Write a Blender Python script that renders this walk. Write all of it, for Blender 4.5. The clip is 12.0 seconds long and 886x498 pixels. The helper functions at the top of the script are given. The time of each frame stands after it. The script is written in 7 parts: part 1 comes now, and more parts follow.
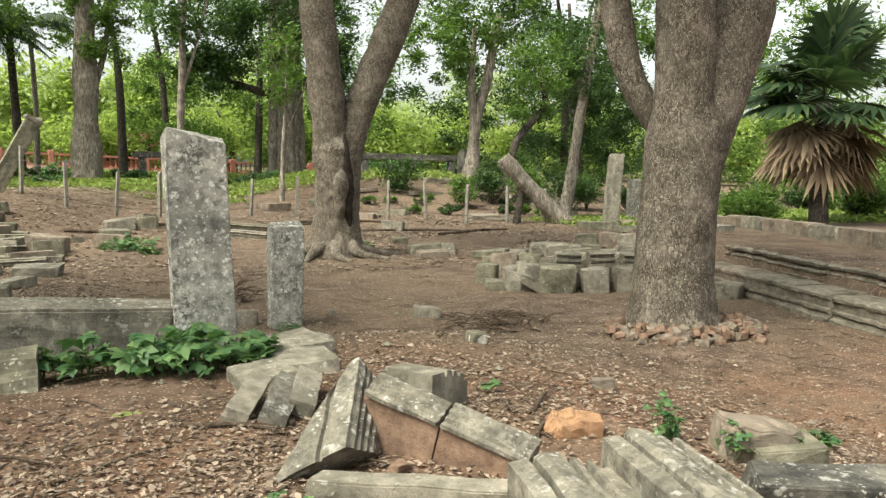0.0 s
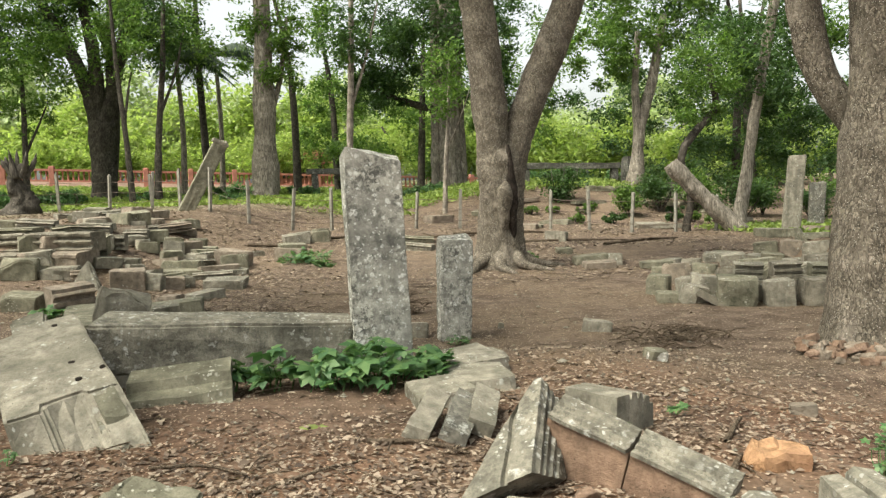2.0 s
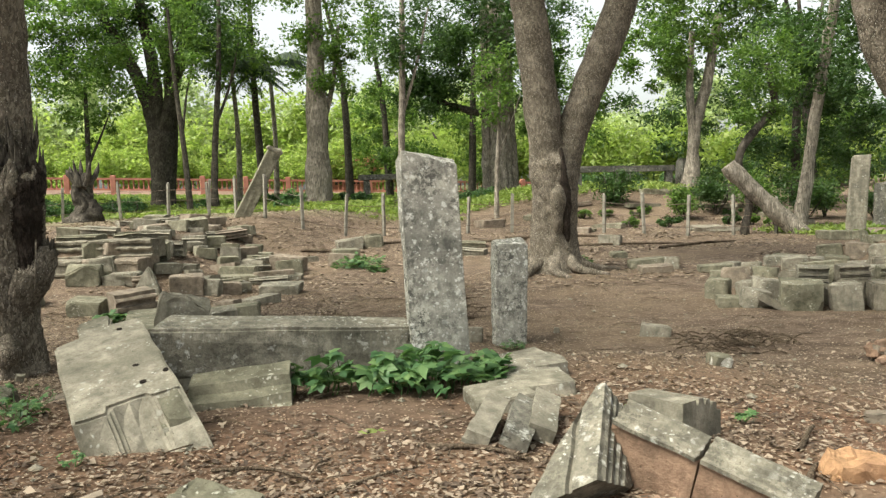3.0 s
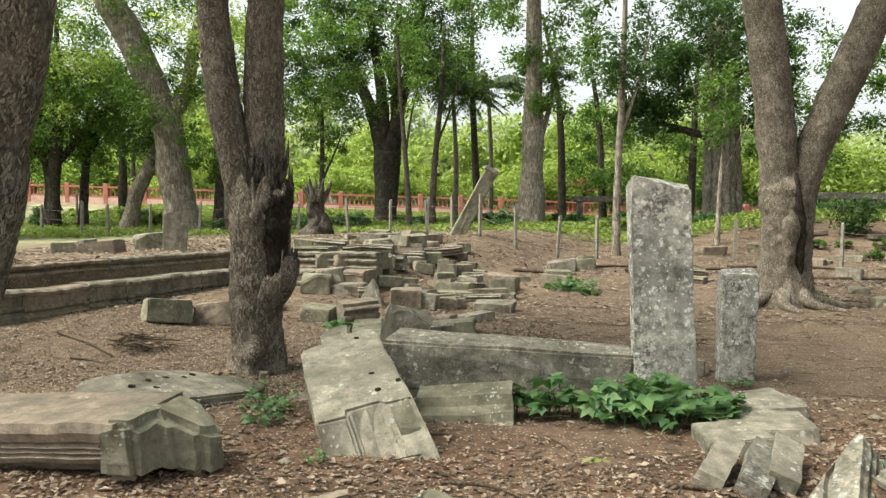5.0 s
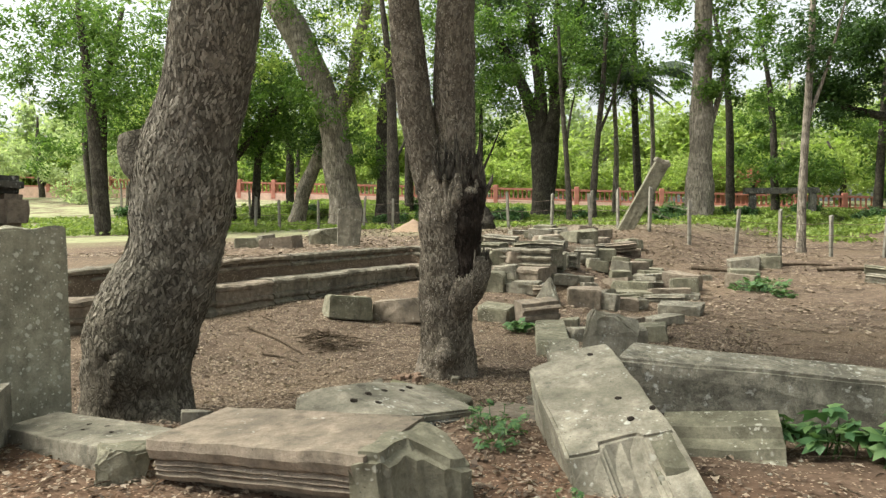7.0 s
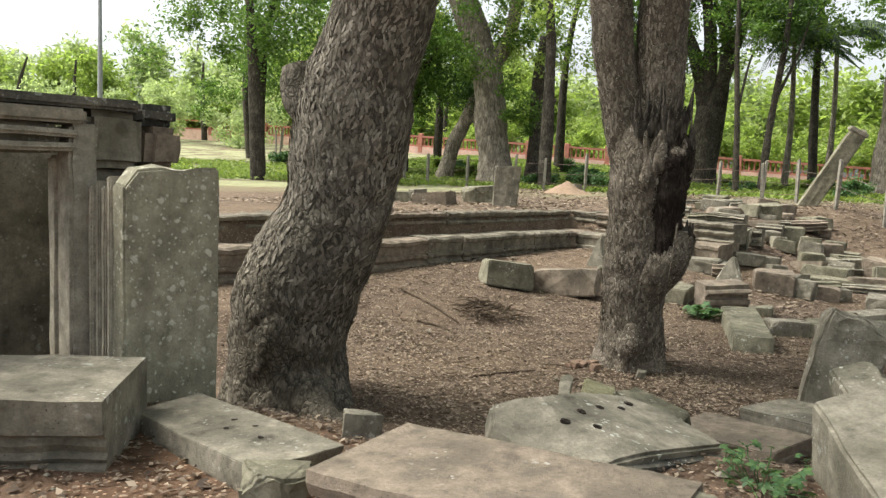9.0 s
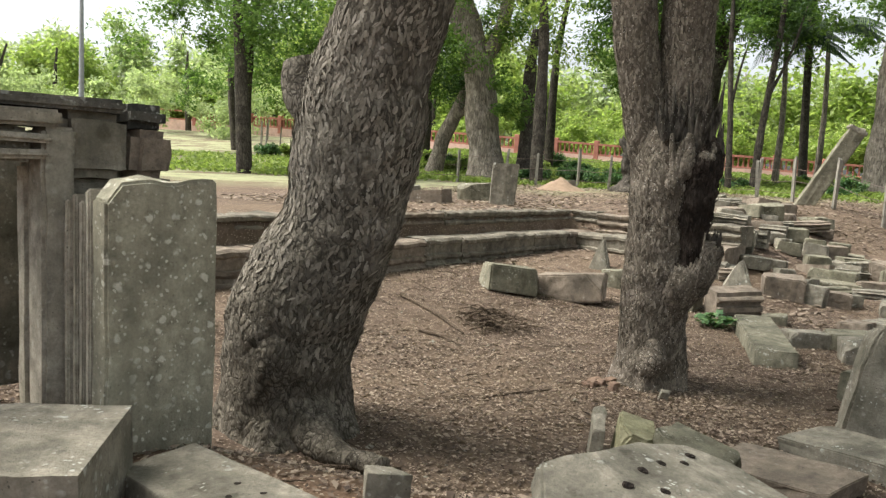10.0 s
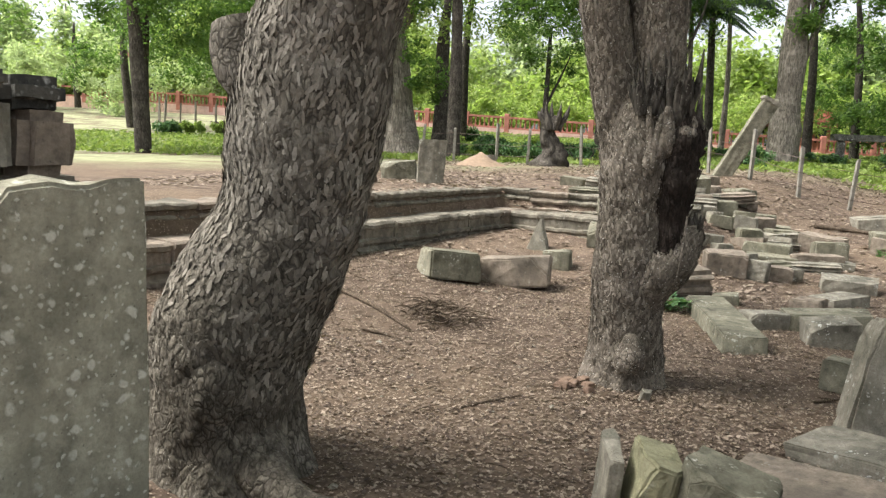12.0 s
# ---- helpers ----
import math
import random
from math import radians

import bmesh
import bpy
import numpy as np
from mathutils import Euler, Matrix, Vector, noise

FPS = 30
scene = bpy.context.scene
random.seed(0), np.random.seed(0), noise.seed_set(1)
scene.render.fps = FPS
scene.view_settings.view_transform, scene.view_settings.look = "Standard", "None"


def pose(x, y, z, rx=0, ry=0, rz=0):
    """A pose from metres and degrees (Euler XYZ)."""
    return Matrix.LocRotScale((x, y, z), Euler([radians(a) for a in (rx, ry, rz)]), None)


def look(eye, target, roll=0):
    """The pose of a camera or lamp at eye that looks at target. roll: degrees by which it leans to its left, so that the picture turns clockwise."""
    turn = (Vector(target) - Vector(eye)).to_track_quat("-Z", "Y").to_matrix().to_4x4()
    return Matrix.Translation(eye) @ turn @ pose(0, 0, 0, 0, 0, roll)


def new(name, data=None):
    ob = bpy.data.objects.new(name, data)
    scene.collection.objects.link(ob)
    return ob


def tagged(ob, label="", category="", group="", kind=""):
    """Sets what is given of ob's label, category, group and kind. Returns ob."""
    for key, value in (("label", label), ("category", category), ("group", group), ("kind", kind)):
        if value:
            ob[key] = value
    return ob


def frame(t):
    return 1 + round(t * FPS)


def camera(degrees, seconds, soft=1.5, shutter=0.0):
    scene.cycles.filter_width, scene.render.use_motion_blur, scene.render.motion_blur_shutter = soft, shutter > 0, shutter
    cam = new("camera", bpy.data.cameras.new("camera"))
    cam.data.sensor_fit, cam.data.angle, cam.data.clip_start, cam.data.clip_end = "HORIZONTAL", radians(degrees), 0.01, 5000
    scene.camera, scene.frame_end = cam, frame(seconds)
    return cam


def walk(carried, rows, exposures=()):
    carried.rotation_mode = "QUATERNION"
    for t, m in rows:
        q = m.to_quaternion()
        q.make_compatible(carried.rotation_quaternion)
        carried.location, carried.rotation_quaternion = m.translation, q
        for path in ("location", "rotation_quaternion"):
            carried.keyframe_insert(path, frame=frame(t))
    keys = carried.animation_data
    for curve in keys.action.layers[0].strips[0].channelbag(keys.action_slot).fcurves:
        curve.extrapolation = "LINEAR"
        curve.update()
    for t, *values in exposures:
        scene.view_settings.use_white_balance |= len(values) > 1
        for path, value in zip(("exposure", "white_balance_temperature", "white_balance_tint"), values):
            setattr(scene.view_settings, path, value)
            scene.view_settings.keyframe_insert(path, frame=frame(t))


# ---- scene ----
cam = camera(58.8, 12.0, soft=1.35)
EXPOSURE = [(0.0, 1.25, 6750, 4), (6.5, 1.28, 6650, 3), (9.5, 1.2, 6450, 8), (12.0, 1.42, 6250, 10)]
PATH = [
    (0, (0.257, 0.596, 1.957), (1.188, 2.356, 1.768), 0.0),
    (0.5, (0.233, 0.632, 1.969), (1.071, 2.439, 1.794), -0.1),
    (1, (0.217, 0.685, 1.98), (0.963, 2.533, 1.808), -0.5),
    (1.5, (0.205, 0.717, 1.984), (0.855, 2.602, 1.82), -1.1),
    (2, (0.201, 0.751, 1.987), (0.758, 2.666, 1.828), -1.6),
    (2.5, (0.194, 0.779, 1.986), (0.676, 2.713, 1.824), -1.8),
    (2.7, (0.185, 0.807, 1.971), (0.649, 2.746, 1.816), -2.0),
    (4.3, (0.089, 0.815, 1.99), (0.256, 2.807, 1.908), -1.4),
    (4.5, (0.084, 0.788, 1.994), (0.187, 2.784, 1.919), -1.2),
    (5, (0.022, 0.81, 1.999), (-0.066, 2.807, 1.921), -0.5),
    (5.5, (-0.093, 0.887, 2.001), (-0.298, 2.874, 1.91), -0.0),
    (6, (-0.302, 1.062, 2.023), (-0.568, 3.042, 1.935), -0.2),
    (6.5, (-0.494, 1.191, 2.075), (-0.869, 3.154, 1.991), -0.5),
    (6.7, (-0.568, 1.242, 2.076), (-0.985, 3.196, 1.992), -0.7),
    (8.3, (-1.184, 2.029, 2.05), (-1.791, 3.926, 1.877), 1.8),
    (8.5, (-1.304, 2.156, 2.072), (-1.956, 4.038, 1.886), 2.4),
    (9, (-1.557, 2.492, 2.062), (-2.341, 4.321, 1.861), 2.4),
    (9.5, (-1.766, 2.764, 2.102), (-2.582, 4.578, 1.895), 2.3),
    (10, (-2.053, 2.98, 2.164), (-2.799, 4.823, 1.945), 2.9),
    (10.5, (-2.256, 3.177, 2.166), (-2.959, 5.035, 1.937), 2.9),
    (11, (-2.476, 3.39, 2.205), (-3.165, 5.253, 1.971), 2.5),
    (11.5, (-2.607, 3.549, 2.21), (-3.248, 5.428, 1.963), 1.7),
    (12, (-2.824, 3.765, 2.197), (-3.345, 5.677, 1.924), 2.1),
]
walk(cam, [(t, look(eye, target, roll)) for t, eye, target, roll in PATH], EXPOSURE)

# ---- world and sun ----
world = bpy.data.worlds.new("sky")
scene.world = world
world.use_nodes = True
wt = world.node_tree
sky = wt.nodes.new("ShaderNodeTexSky")
sky.sky_type, sky.sun_disc = "NISHITA", False
sky.sun_elevation, sky.sun_rotation = radians(55), radians(254)
sky.dust_density = 4.0
pale = wt.nodes.new("ShaderNodeHueSaturation")
pale.inputs["Saturation"].default_value = 0.22
pale.inputs["Value"].default_value = 1.0
wt.links.new(sky.outputs[0], pale.inputs["Color"])
wt.links.new(pale.outputs[0], wt.nodes["Background"].inputs[0])
wt.nodes["Background"].inputs[1].default_value = 0.126

sun = new("sun", bpy.data.lights.new("sun", "SUN"))
sun.data.energy, sun.data.angle, sun.data.color = 2.8, radians(30), (1.0, 0.95, 0.86)
sun.matrix_world = look((0, 0, 40), (40 * math.cos(radians(55)) * math.sin(radians(74)), 40 * math.cos(radians(55)) * math.cos(radians(74)), 40 - 40 * math.sin(radians(55))))

# ---- materials ----
MATS = {}


def nodes_of(name, rough=0.9, spec=0.25):
    m = bpy.data.materials.new(name)
    m.use_nodes = True
    nt = m.node_tree
    b = nt.nodes["Principled BSDF"]
    b.inputs["Roughness"].default_value = rough
    b.inputs["Specular IOR Level"].default_value = spec
    MATS[name] = m
    return m, nt, b


def node(nt, kind, **values):
    n = nt.nodes.new(kind)
    for key, v in values.items():
        n.inputs[key.replace("_", " ")].default_value = v
    return n


def coords(nt, scale=(1, 1, 1), use="Object"):
    c = nt.nodes.new("ShaderNodeTexCoord")
    mp = nt.nodes.new("ShaderNodeMapping")
    mp.inputs["Scale"].default_value = scale
    nt.links.new(c.outputs[use], mp.inputs["Vector"])
    return mp.outputs["Vector"]


def ramp(nt, src, stops):
    r = nt.nodes.new("ShaderNodeValToRGB")
    while len(r.color_ramp.elements) < len(stops):
        r.color_ramp.elements.new(0.5)
    for el, (p, c) in zip(r.color_ramp.elements, stops):
        el.position = p
        el.color = (*c, 1) if len(c) == 3 else c
    nt.links.new(src, r.inputs[0])
    return r.outputs[0]


def mix(nt, fac, a, b, mode="MIX"):
    n = nt.nodes.new("ShaderNodeMix")
    n.data_type, n.blend_type = "RGBA", mode
    for sock, v in ((n.inputs[0], fac), (n.inputs[6], a), (n.inputs[7], b)):
        if isinstance(v, (int, float)):
            sock.default_value = v
        elif isinstance(v, tuple):
            sock.default_value = (*v, 1)
        else:
            nt.links.new(v, sock)
    return n.outputs[2]


def bump(nt, b, height, strength=0.5, distance=0.02):
    n = nt.nodes.new("ShaderNodeBump")
    n.inputs["Strength"].default_value, n.inputs["Distance"].default_value = strength, distance
    nt.links.new(height, n.inputs["Height"])
    nt.links.new(n.outputs[0], b.inputs["Normal"])


def noise_tex(nt, vec, scale, detail=6.0, rough=0.6):
    n = node(nt, "ShaderNodeTexNoise", Scale=scale, Detail=detail, Roughness=rough)
    nt.links.new(vec, n.inputs["Vector"])
    return n.outputs["Fac"]


def voro(nt, vec, scale, feature="F1", out="Distance", rnd=1.0):
    n = node(nt, "ShaderNodeTexVoronoi", Scale=scale, Randomness=rnd)
    n.feature = feature
    nt.links.new(vec, n.inputs["Vector"])
    return n.outputs[out]


def sandstone(name, light, dark, lichen=0.35, lichen_colour=(0.52, 0.52, 0.46), dark_amount=0.5, per_object=True, speck=0.0):
    """Weathered sandstone: mottled, with dark algae films and pale lichen discs of uneven size."""
    m, nt, b = nodes_of(name, 0.92, 0.15)
    vec = coords(nt)
    if per_object:
        info = nt.nodes.new("ShaderNodeObjectInfo")
        add = nt.nodes.new("ShaderNodeVectorMath")
        sc = nt.nodes.new("ShaderNodeMath")
        sc.operation = "MULTIPLY"
        sc.inputs[1].default_value = 40
        nt.links.new(info.outputs["Random"], sc.inputs[0])
        nt.links.new(vec, add.inputs[0])
        nt.links.new(sc.outputs[0], add.inputs[1])
        vec = add.outputs[0]
    big, mid, fine = noise_tex(nt, vec, 2.2, 4), noise_tex(nt, vec, 9, 6), noise_tex(nt, vec, 60, 5, 0.7)
    col = ramp(nt, mid, [(0.28, tuple(0.5 * v for v in light)), (0.48, tuple(0.9 * v for v in light)), (0.72, tuple(min(1, 1.3 * v) for v in light))])
    film = ramp(nt, big, [(0.62 - 0.3 * dark_amount, (0, 0, 0)), (0.75 - 0.2 * dark_amount, (1, 1, 1))])
    film2 = mix(nt, 1.0, film, ramp(nt, mid, [(0.35, (0.25, 0.25, 0.25)), (0.6, (1, 1, 1))]), "MULTIPLY")
    col = mix(nt, film2, col, dark)
    # pale discs
    warp = node(nt, "ShaderNodeTexNoise", Scale=14.0, Detail=3.0)
    nt.links.new(vec, warp.inputs["Vector"])
    wv = mix(nt, 0.06, vec, warp.outputs["Color"], "ADD")
    d1 = ramp(nt, voro(nt, wv, 11.0), [(0.16, (1, 1, 1)), (0.26, (0, 0, 0))])
    d2 = ramp(nt, voro(nt, wv, 26.0), [(0.17, (1, 1, 1)), (0.27, (0, 0, 0))])
    spots = mix(nt, 1.0, d1, d2, "LIGHTEN")
    gate = ramp(nt, noise_tex(nt, vec, 3.4, 3), [(0.68 - 0.4 * lichen, (0, 0, 0)), (0.82 - 0.4 * lichen, (1, 1, 1))])
    spots = mix(nt, 1.0, spots, gate, "MULTIPLY")
    col = mix(nt, spots, col, lichen_colour)
    col = mix(nt, 0.55, col, ramp(nt, fine, [(0.3, (0.5, 0.49, 0.46)), (0.62, (1, 1, 1))]), "MULTIPLY")
    if speck:
        crust = ramp(nt, noise_tex(nt, vec, 21, 7, 0.72), [(0.47, (0, 0, 0)), (0.56, (speck, speck, speck))])
        crust = mix(nt, 1.0, crust, ramp(nt, noise_tex(nt, vec, 4.2, 3), [(0.36, (0.1, 0.1, 0.1)), (0.6, (1, 1, 1))]), "MULTIPLY")
        col = mix(nt, crust, col, tuple(0.55 * v for v in dark))
        white = ramp(nt, noise_tex(nt, wv, 7.5, 5, 0.65), [(0.60, (0, 0, 0)), (0.66, (speck, speck, speck))])
        col = mix(nt, white, col, lichen_colour)
    pits = ramp(nt, voro(nt, wv, 38.0), [(0.10, (1, 1, 1)), (0.2, (0, 0, 0))])
    pits = mix(nt, 1.0, pits, ramp(nt, noise_tex(nt, vec, 5.0, 4), [(0.48, (0, 0, 0)), (0.62, (0.8, 0.8, 0.8))]), "MULTIPLY")
    col = mix(nt, pits, col, tuple(0.5 * v for v in dark))
    streak = noise_tex(nt, coords(nt, (7, 7, 0.9)), 1.0, 5)
    col = mix(nt, ramp(nt, streak, [(0.5, (0, 0, 0)), (0.72, (0.6, 0.6, 0.6))]), col, dark)
    nt.links.new(col, b.inputs["Base Color"])
    hh = mix(nt, 0.5, mid, fine)
    hh = mix(nt, 0.15, hh, spots, "ADD")
    bump(nt, b, hh, 0.8, 0.024)
    return m


STONE = sandstone("sandstone", (0.285, 0.26, 0.207), (0.085, 0.08, 0.062), 0.45)
STONE_GREEN = sandstone("sandstone_algae", (0.24, 0.224, 0.165), (0.075, 0.072, 0.05), 0.4, (0.47, 0.46, 0.39), 0.55)
STONE_DARK = sandstone("sandstone_blackened", (0.22, 0.205, 0.17), (0.05, 0.05, 0.045), 0.6, (0.46, 0.46, 0.42), 0.85, speck=0.6)
STONE_PALE = sandstone("sandstone_pale", (0.315, 0.287, 0.228), (0.115, 0.108, 0.08), 0.45, (0.50, 0.49, 0.43), 0.45)
STONE_STELE = sandstone("sandstone_lichen", (0.46, 0.44, 0.385), (0.13, 0.13, 0.115), 0.95, (0.70, 0.69, 0.64), 0.3, speck=0.9)
STONE_RED = sandstone("sandstone_reddish", (0.265, 0.218, 0.17), (0.11, 0.095, 0.075), 0.3, (0.45, 0.43, 0.38), 0.35)
STONE_PANEL = sandstone("sandstone_door", (0.36, 0.34, 0.255), (0.20, 0.19, 0.14), 1.0, (0.60, 0.58, 0.48), 0.45)
STONE_JAMB = sandstone("sandstone_smooth", (0.43, 0.395, 0.32), (0.19, 0.178, 0.14), 0.35, (0.52, 0.50, 0.43), 0.25)
STONE_LEDGE = sandstone("sandstone_crusted", (0.27, 0.248, 0.198), (0.075, 0.072, 0.057), 0.6, (0.50, 0.49, 0.44), 0.35, speck=0.55)
STONE_WALL = sandstone("sandstone_terrace", (0.235, 0.21, 0.165), (0.075, 0.068, 0.053), 0.35, (0.42, 0.40, 0.34), 0.45)
STONE_YELLOW = sandstone("sandstone_yellow", (0.33, 0.31, 0.19), (0.19, 0.18, 0.12), 0.4, (0.50, 0.48, 0.38), 0.4)
STONE_BROWN = sandstone("sandstone_brown", (0.25, 0.165, 0.115), (0.12, 0.085, 0.06), 0.1, (0.40, 0.33, 0.26), 0.25)
LATERITE = sandstone("laterite", (0.42, 0.25, 0.14), (0.25, 0.14, 0.085), 0.2, (0.62, 0.42, 0.25), 0.2)
BRICK = sandstone("brick_clay", (0.27, 0.185, 0.135), (0.12, 0.085, 0.06), 0.15, (0.55, 0.45, 0.38), 0.3)


def bark(name, light, dark, scale=1.0, stretch=0.35, fleck=0.3):
    m, nt, b = nodes_of(name, 0.95, 0.1)
    vec = coords(nt, (1, 1, stretch))
    raw = coords(nt)
    wn = node(nt, "ShaderNodeTexNoise", Scale=9.0 * scale, Detail=3.0)
    nt.links.new(vec, wn.inputs["Vector"])
    vec = mix(nt, 0.16, vec, wn.outputs["Color"], "ADD")
    flakes = voro(nt, vec, 34 * scale)
    cracks = voro(nt, vec, 24 * scale, "DISTANCE_TO_EDGE")
    worn = ramp(nt, noise_tex(nt, raw, 3.4, 4), [(0.42, (1, 1, 1)), (0.62, (0.15, 0.15, 0.15))])
    tone = nt.nodes.new("ShaderNodeSeparateColor")
    nt.links.new(voro(nt, vec, 24 * scale, "F1", "Color"), tone.inputs[0])
    big, mid = noise_tex(nt, raw, 1.4, 4), noise_tex(nt, vec, 20 * scale, 8, 0.7)
    fib = noise_tex(nt, coords(nt, (1, 1, stretch * 0.6)), 46 * scale, 9, 0.75)
    col = ramp(nt, mix(nt, 0.55, mid, fib), [(0.40, tuple(0.6 * v for v in dark)), (0.52, tuple(0.8 * v for v in light)), (0.66, tuple(min(1, v * 1.4) for v in light))])
    col = mix(nt, ramp(nt, big, [(0.35, (0, 0, 0)), (0.7, (0.75, 0.75, 0.75))]), col, dark)
    col = mix(nt, ramp(nt, noise_tex(nt, raw, 2.6, 5), [(0.5, (0, 0, 0)), (0.68, (0.6, 0.6, 0.6))]), col, tuple(1.25 * v * (1.0 if k < 2 else 1.05) for k, v in enumerate(light)))
    col = mix(nt, 0.6, col, ramp(nt, tone.outputs[0], [(0.1, (0.55, 0.54, 0.52)), (0.6, (1, 1, 1)), (1.0, (1.35, 1.35, 1.33))]), "MULTIPLY")
    col = mix(nt, mix(nt, 1.0, worn, ramp(nt, cracks, [(0.0, (0.85, 0.85, 0.85)), (0.15, (0, 0, 0))]), "MULTIPLY"), col, tuple(0.35 * v for v in dark))
    sp = ramp(nt, voro(nt, raw, 34.0), [(0.12, (1, 1, 1)), (0.2, (0, 0, 0))])
    gate = ramp(nt, noise_tex(nt, raw, 3.0, 3), [(0.62 - fleck * 0.4, (0, 0, 0)), (0.8 - fleck * 0.4, (1, 1, 1))])
    col = mix(nt, mix(nt, 1.0, sp, gate, "MULTIPLY"), col, (0.48, 0.46, 0.40))
    nt.links.new(col, b.inputs["Base Color"])
    hgt = mix(nt, 0.45, mix(nt, 0.5, flakes, mid), mix(nt, 0.5, fib, ramp(nt, cracks, [(0.0, (0, 0, 0)), (0.22, (1, 1, 1))])))
    bump(nt, b, hgt, 0.9, 0.035)
    return m


BARK = bark("bark_flaky", (0.235, 0.21, 0.168), (0.085, 0.074, 0.058), 0.85, 0.62, 0.25)
BARK_SPECK = bark("bark_speckled", (0.26, 0.222, 0.175), (0.10, 0.085, 0.066), 1.0, 0.55, 0.9)
BARK_DARK = bark("bark_dark", (0.12, 0.105, 0.085), (0.045, 0.04, 0.033), 0.7, 0.3, 0.2)
BARK_PALE = bark("bark_pale", (0.34, 0.30, 0.245), (0.15, 0.13, 0.105), 0.6, 0.15, 0.3)
# charred wood; also the painted shade of clamp holes and the tree cleft
CHAR_AND_SHADE = bark("char_and_hole_shade", (0.065, 0.05, 0.04), (0.022, 0.018, 0.015), 1.0, 0.3, 0.05)


def plate_bark(name, dark, mid, light):
    """Loose bark plates, each of its own tone."""
    m, nt, b = nodes_of(name, 0.95, 0.1)
    g = nt.nodes.new("ShaderNodeNewGeometry")
    col = ramp(nt, g.outputs["Random Per Island"], [(0.0, dark), (0.55, mid), (1.0, light)])
    vec = coords(nt)
    col = mix(nt, 0.7, col, ramp(nt, noise_tex(nt, vec, 45, 6, 0.7), [(0.3, (0.45, 0.44, 0.42)), (0.65, (1, 1, 1))]), "MULTIPLY")
    nt.links.new(col, b.inputs["Base Color"])
    bump(nt, b, noise_tex(nt, vec, 70, 5, 0.7), 0.6, 0.01)
    return m


PLATES = plate_bark("bark_plates", (0.165, 0.147, 0.118), (0.255, 0.228, 0.185), (0.385, 0.35, 0.29))
PLATES_DARK = plate_bark("bark_plates_dark", (0.095, 0.08, 0.063), (0.185, 0.158, 0.124), (0.32, 0.282, 0.228))
TWIG = bark("dry_twig", (0.22, 0.17, 0.12), (0.10, 0.075, 0.055), 2.0, 0.3, 0.1)


def leafy(name, a, b_col, c, rough=0.5, trans=0.35):
    """Leaves whose tone varies from leaf to leaf; they let some light through."""
    m, nt, b = nodes_of(name, rough, 0.3)
    g = nt.nodes.new("ShaderNodeNewGeometry")
    col = ramp(nt, g.outputs["Random Per Island"], [(0.0, a), (0.5, b_col), (1.0, c)])
    vec = coords(nt)
    col = mix(nt, 0.5, col, ramp(nt, noise_tex(nt, vec, 0.8, 3), [(0.3, (0.55, 0.55, 0.55)), (0.7, (1, 1, 1))]), "MULTIPLY")
    nt.links.new(col, b.inputs["Base Color"])
    t = nt.nodes.new("ShaderNodeBsdfTranslucent")
    nt.links.new(mix(nt, 1.0, col, (1.25, 1.35, 0.85), "MULTIPLY"), t.inputs["Color"])
    ms = nt.nodes.new("ShaderNodeMixShader")
    ms.inputs[0].default_value = trans
    nt.links.new(b.outputs[0], ms.inputs[1])
    nt.links.new(t.outputs[0], ms.inputs[2])
    nt.links.new(ms.outputs[0], nt.nodes["Material Output"].inputs["Surface"])
    return m


LEAF = leafy("leaf_green", (0.06, 0.118, 0.026), (0.105, 0.182, 0.042), (0.18, 0.27, 0.068), 0.5, 0.5)
LEAF_DARK = leafy("leaf_dark", (0.03, 0.065, 0.02), (0.05, 0.10, 0.028), (0.08, 0.14, 0.04), 0.45, 0.38)
# bright leaf green; the sunlit look of far foliage is put into it
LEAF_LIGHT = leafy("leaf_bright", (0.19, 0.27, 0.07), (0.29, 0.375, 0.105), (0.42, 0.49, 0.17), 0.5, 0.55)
# aerial haze painted into the colour of the furthest leaves
LEAF_HAZE = leafy("leaf_painted_haze", (0.30, 0.37, 0.19), (0.40, 0.47, 0.26), (0.52, 0.58, 0.36), 0.6, 0.5)
LEAF_VINE = leafy("leaf_vine", (0.055, 0.125, 0.05), (0.095, 0.185, 0.07), (0.17, 0.27, 0.10), 0.45, 0.3)
LEAF_DRY = leafy("leaf_dry", (0.055, 0.038, 0.028), (0.185, 0.135, 0.098), (0.38, 0.305, 0.23), 0.8, 0.08)
FROND = leafy("palm_frond", (0.025, 0.055, 0.025), (0.05, 0.09, 0.04), (0.09, 0.13, 0.06), 0.45, 0.25)
FROND_DRY = leafy("palm_frond_dry", (0.14, 0.10, 0.065), (0.24, 0.175, 0.115), (0.36, 0.27, 0.18), 0.8, 0.2)
GRASS = leafy("grass", (0.13, 0.19, 0.045), (0.20, 0.27, 0.065), (0.29, 0.35, 0.10), 0.6, 0.4)


def plain(name, col, rough=0.7, spread=0.25, scale=6.0, spec=0.3):
    m, nt, b = nodes_of(name, rough, spec)
    vec = coords(nt)
    n1, n2 = noise_tex(nt, vec, scale, 6), noise_tex(nt, vec, scale * 9, 4)
    c = ramp(nt, n1, [(0.3, tuple(v * (1 - spread) for v in col)), (0.7, tuple(min(1, v * (1 + spread)) for v in col))])
    c = mix(nt, 0.4, c, ramp(nt, n2, [(0.3, (0.6, 0.6, 0.6)), (0.7, (1, 1, 1))]), "MULTIPLY")
    nt.links.new(c, b.inputs["Base Color"])
    bump(nt, b, n2, 0.4, 0.01)
    return m


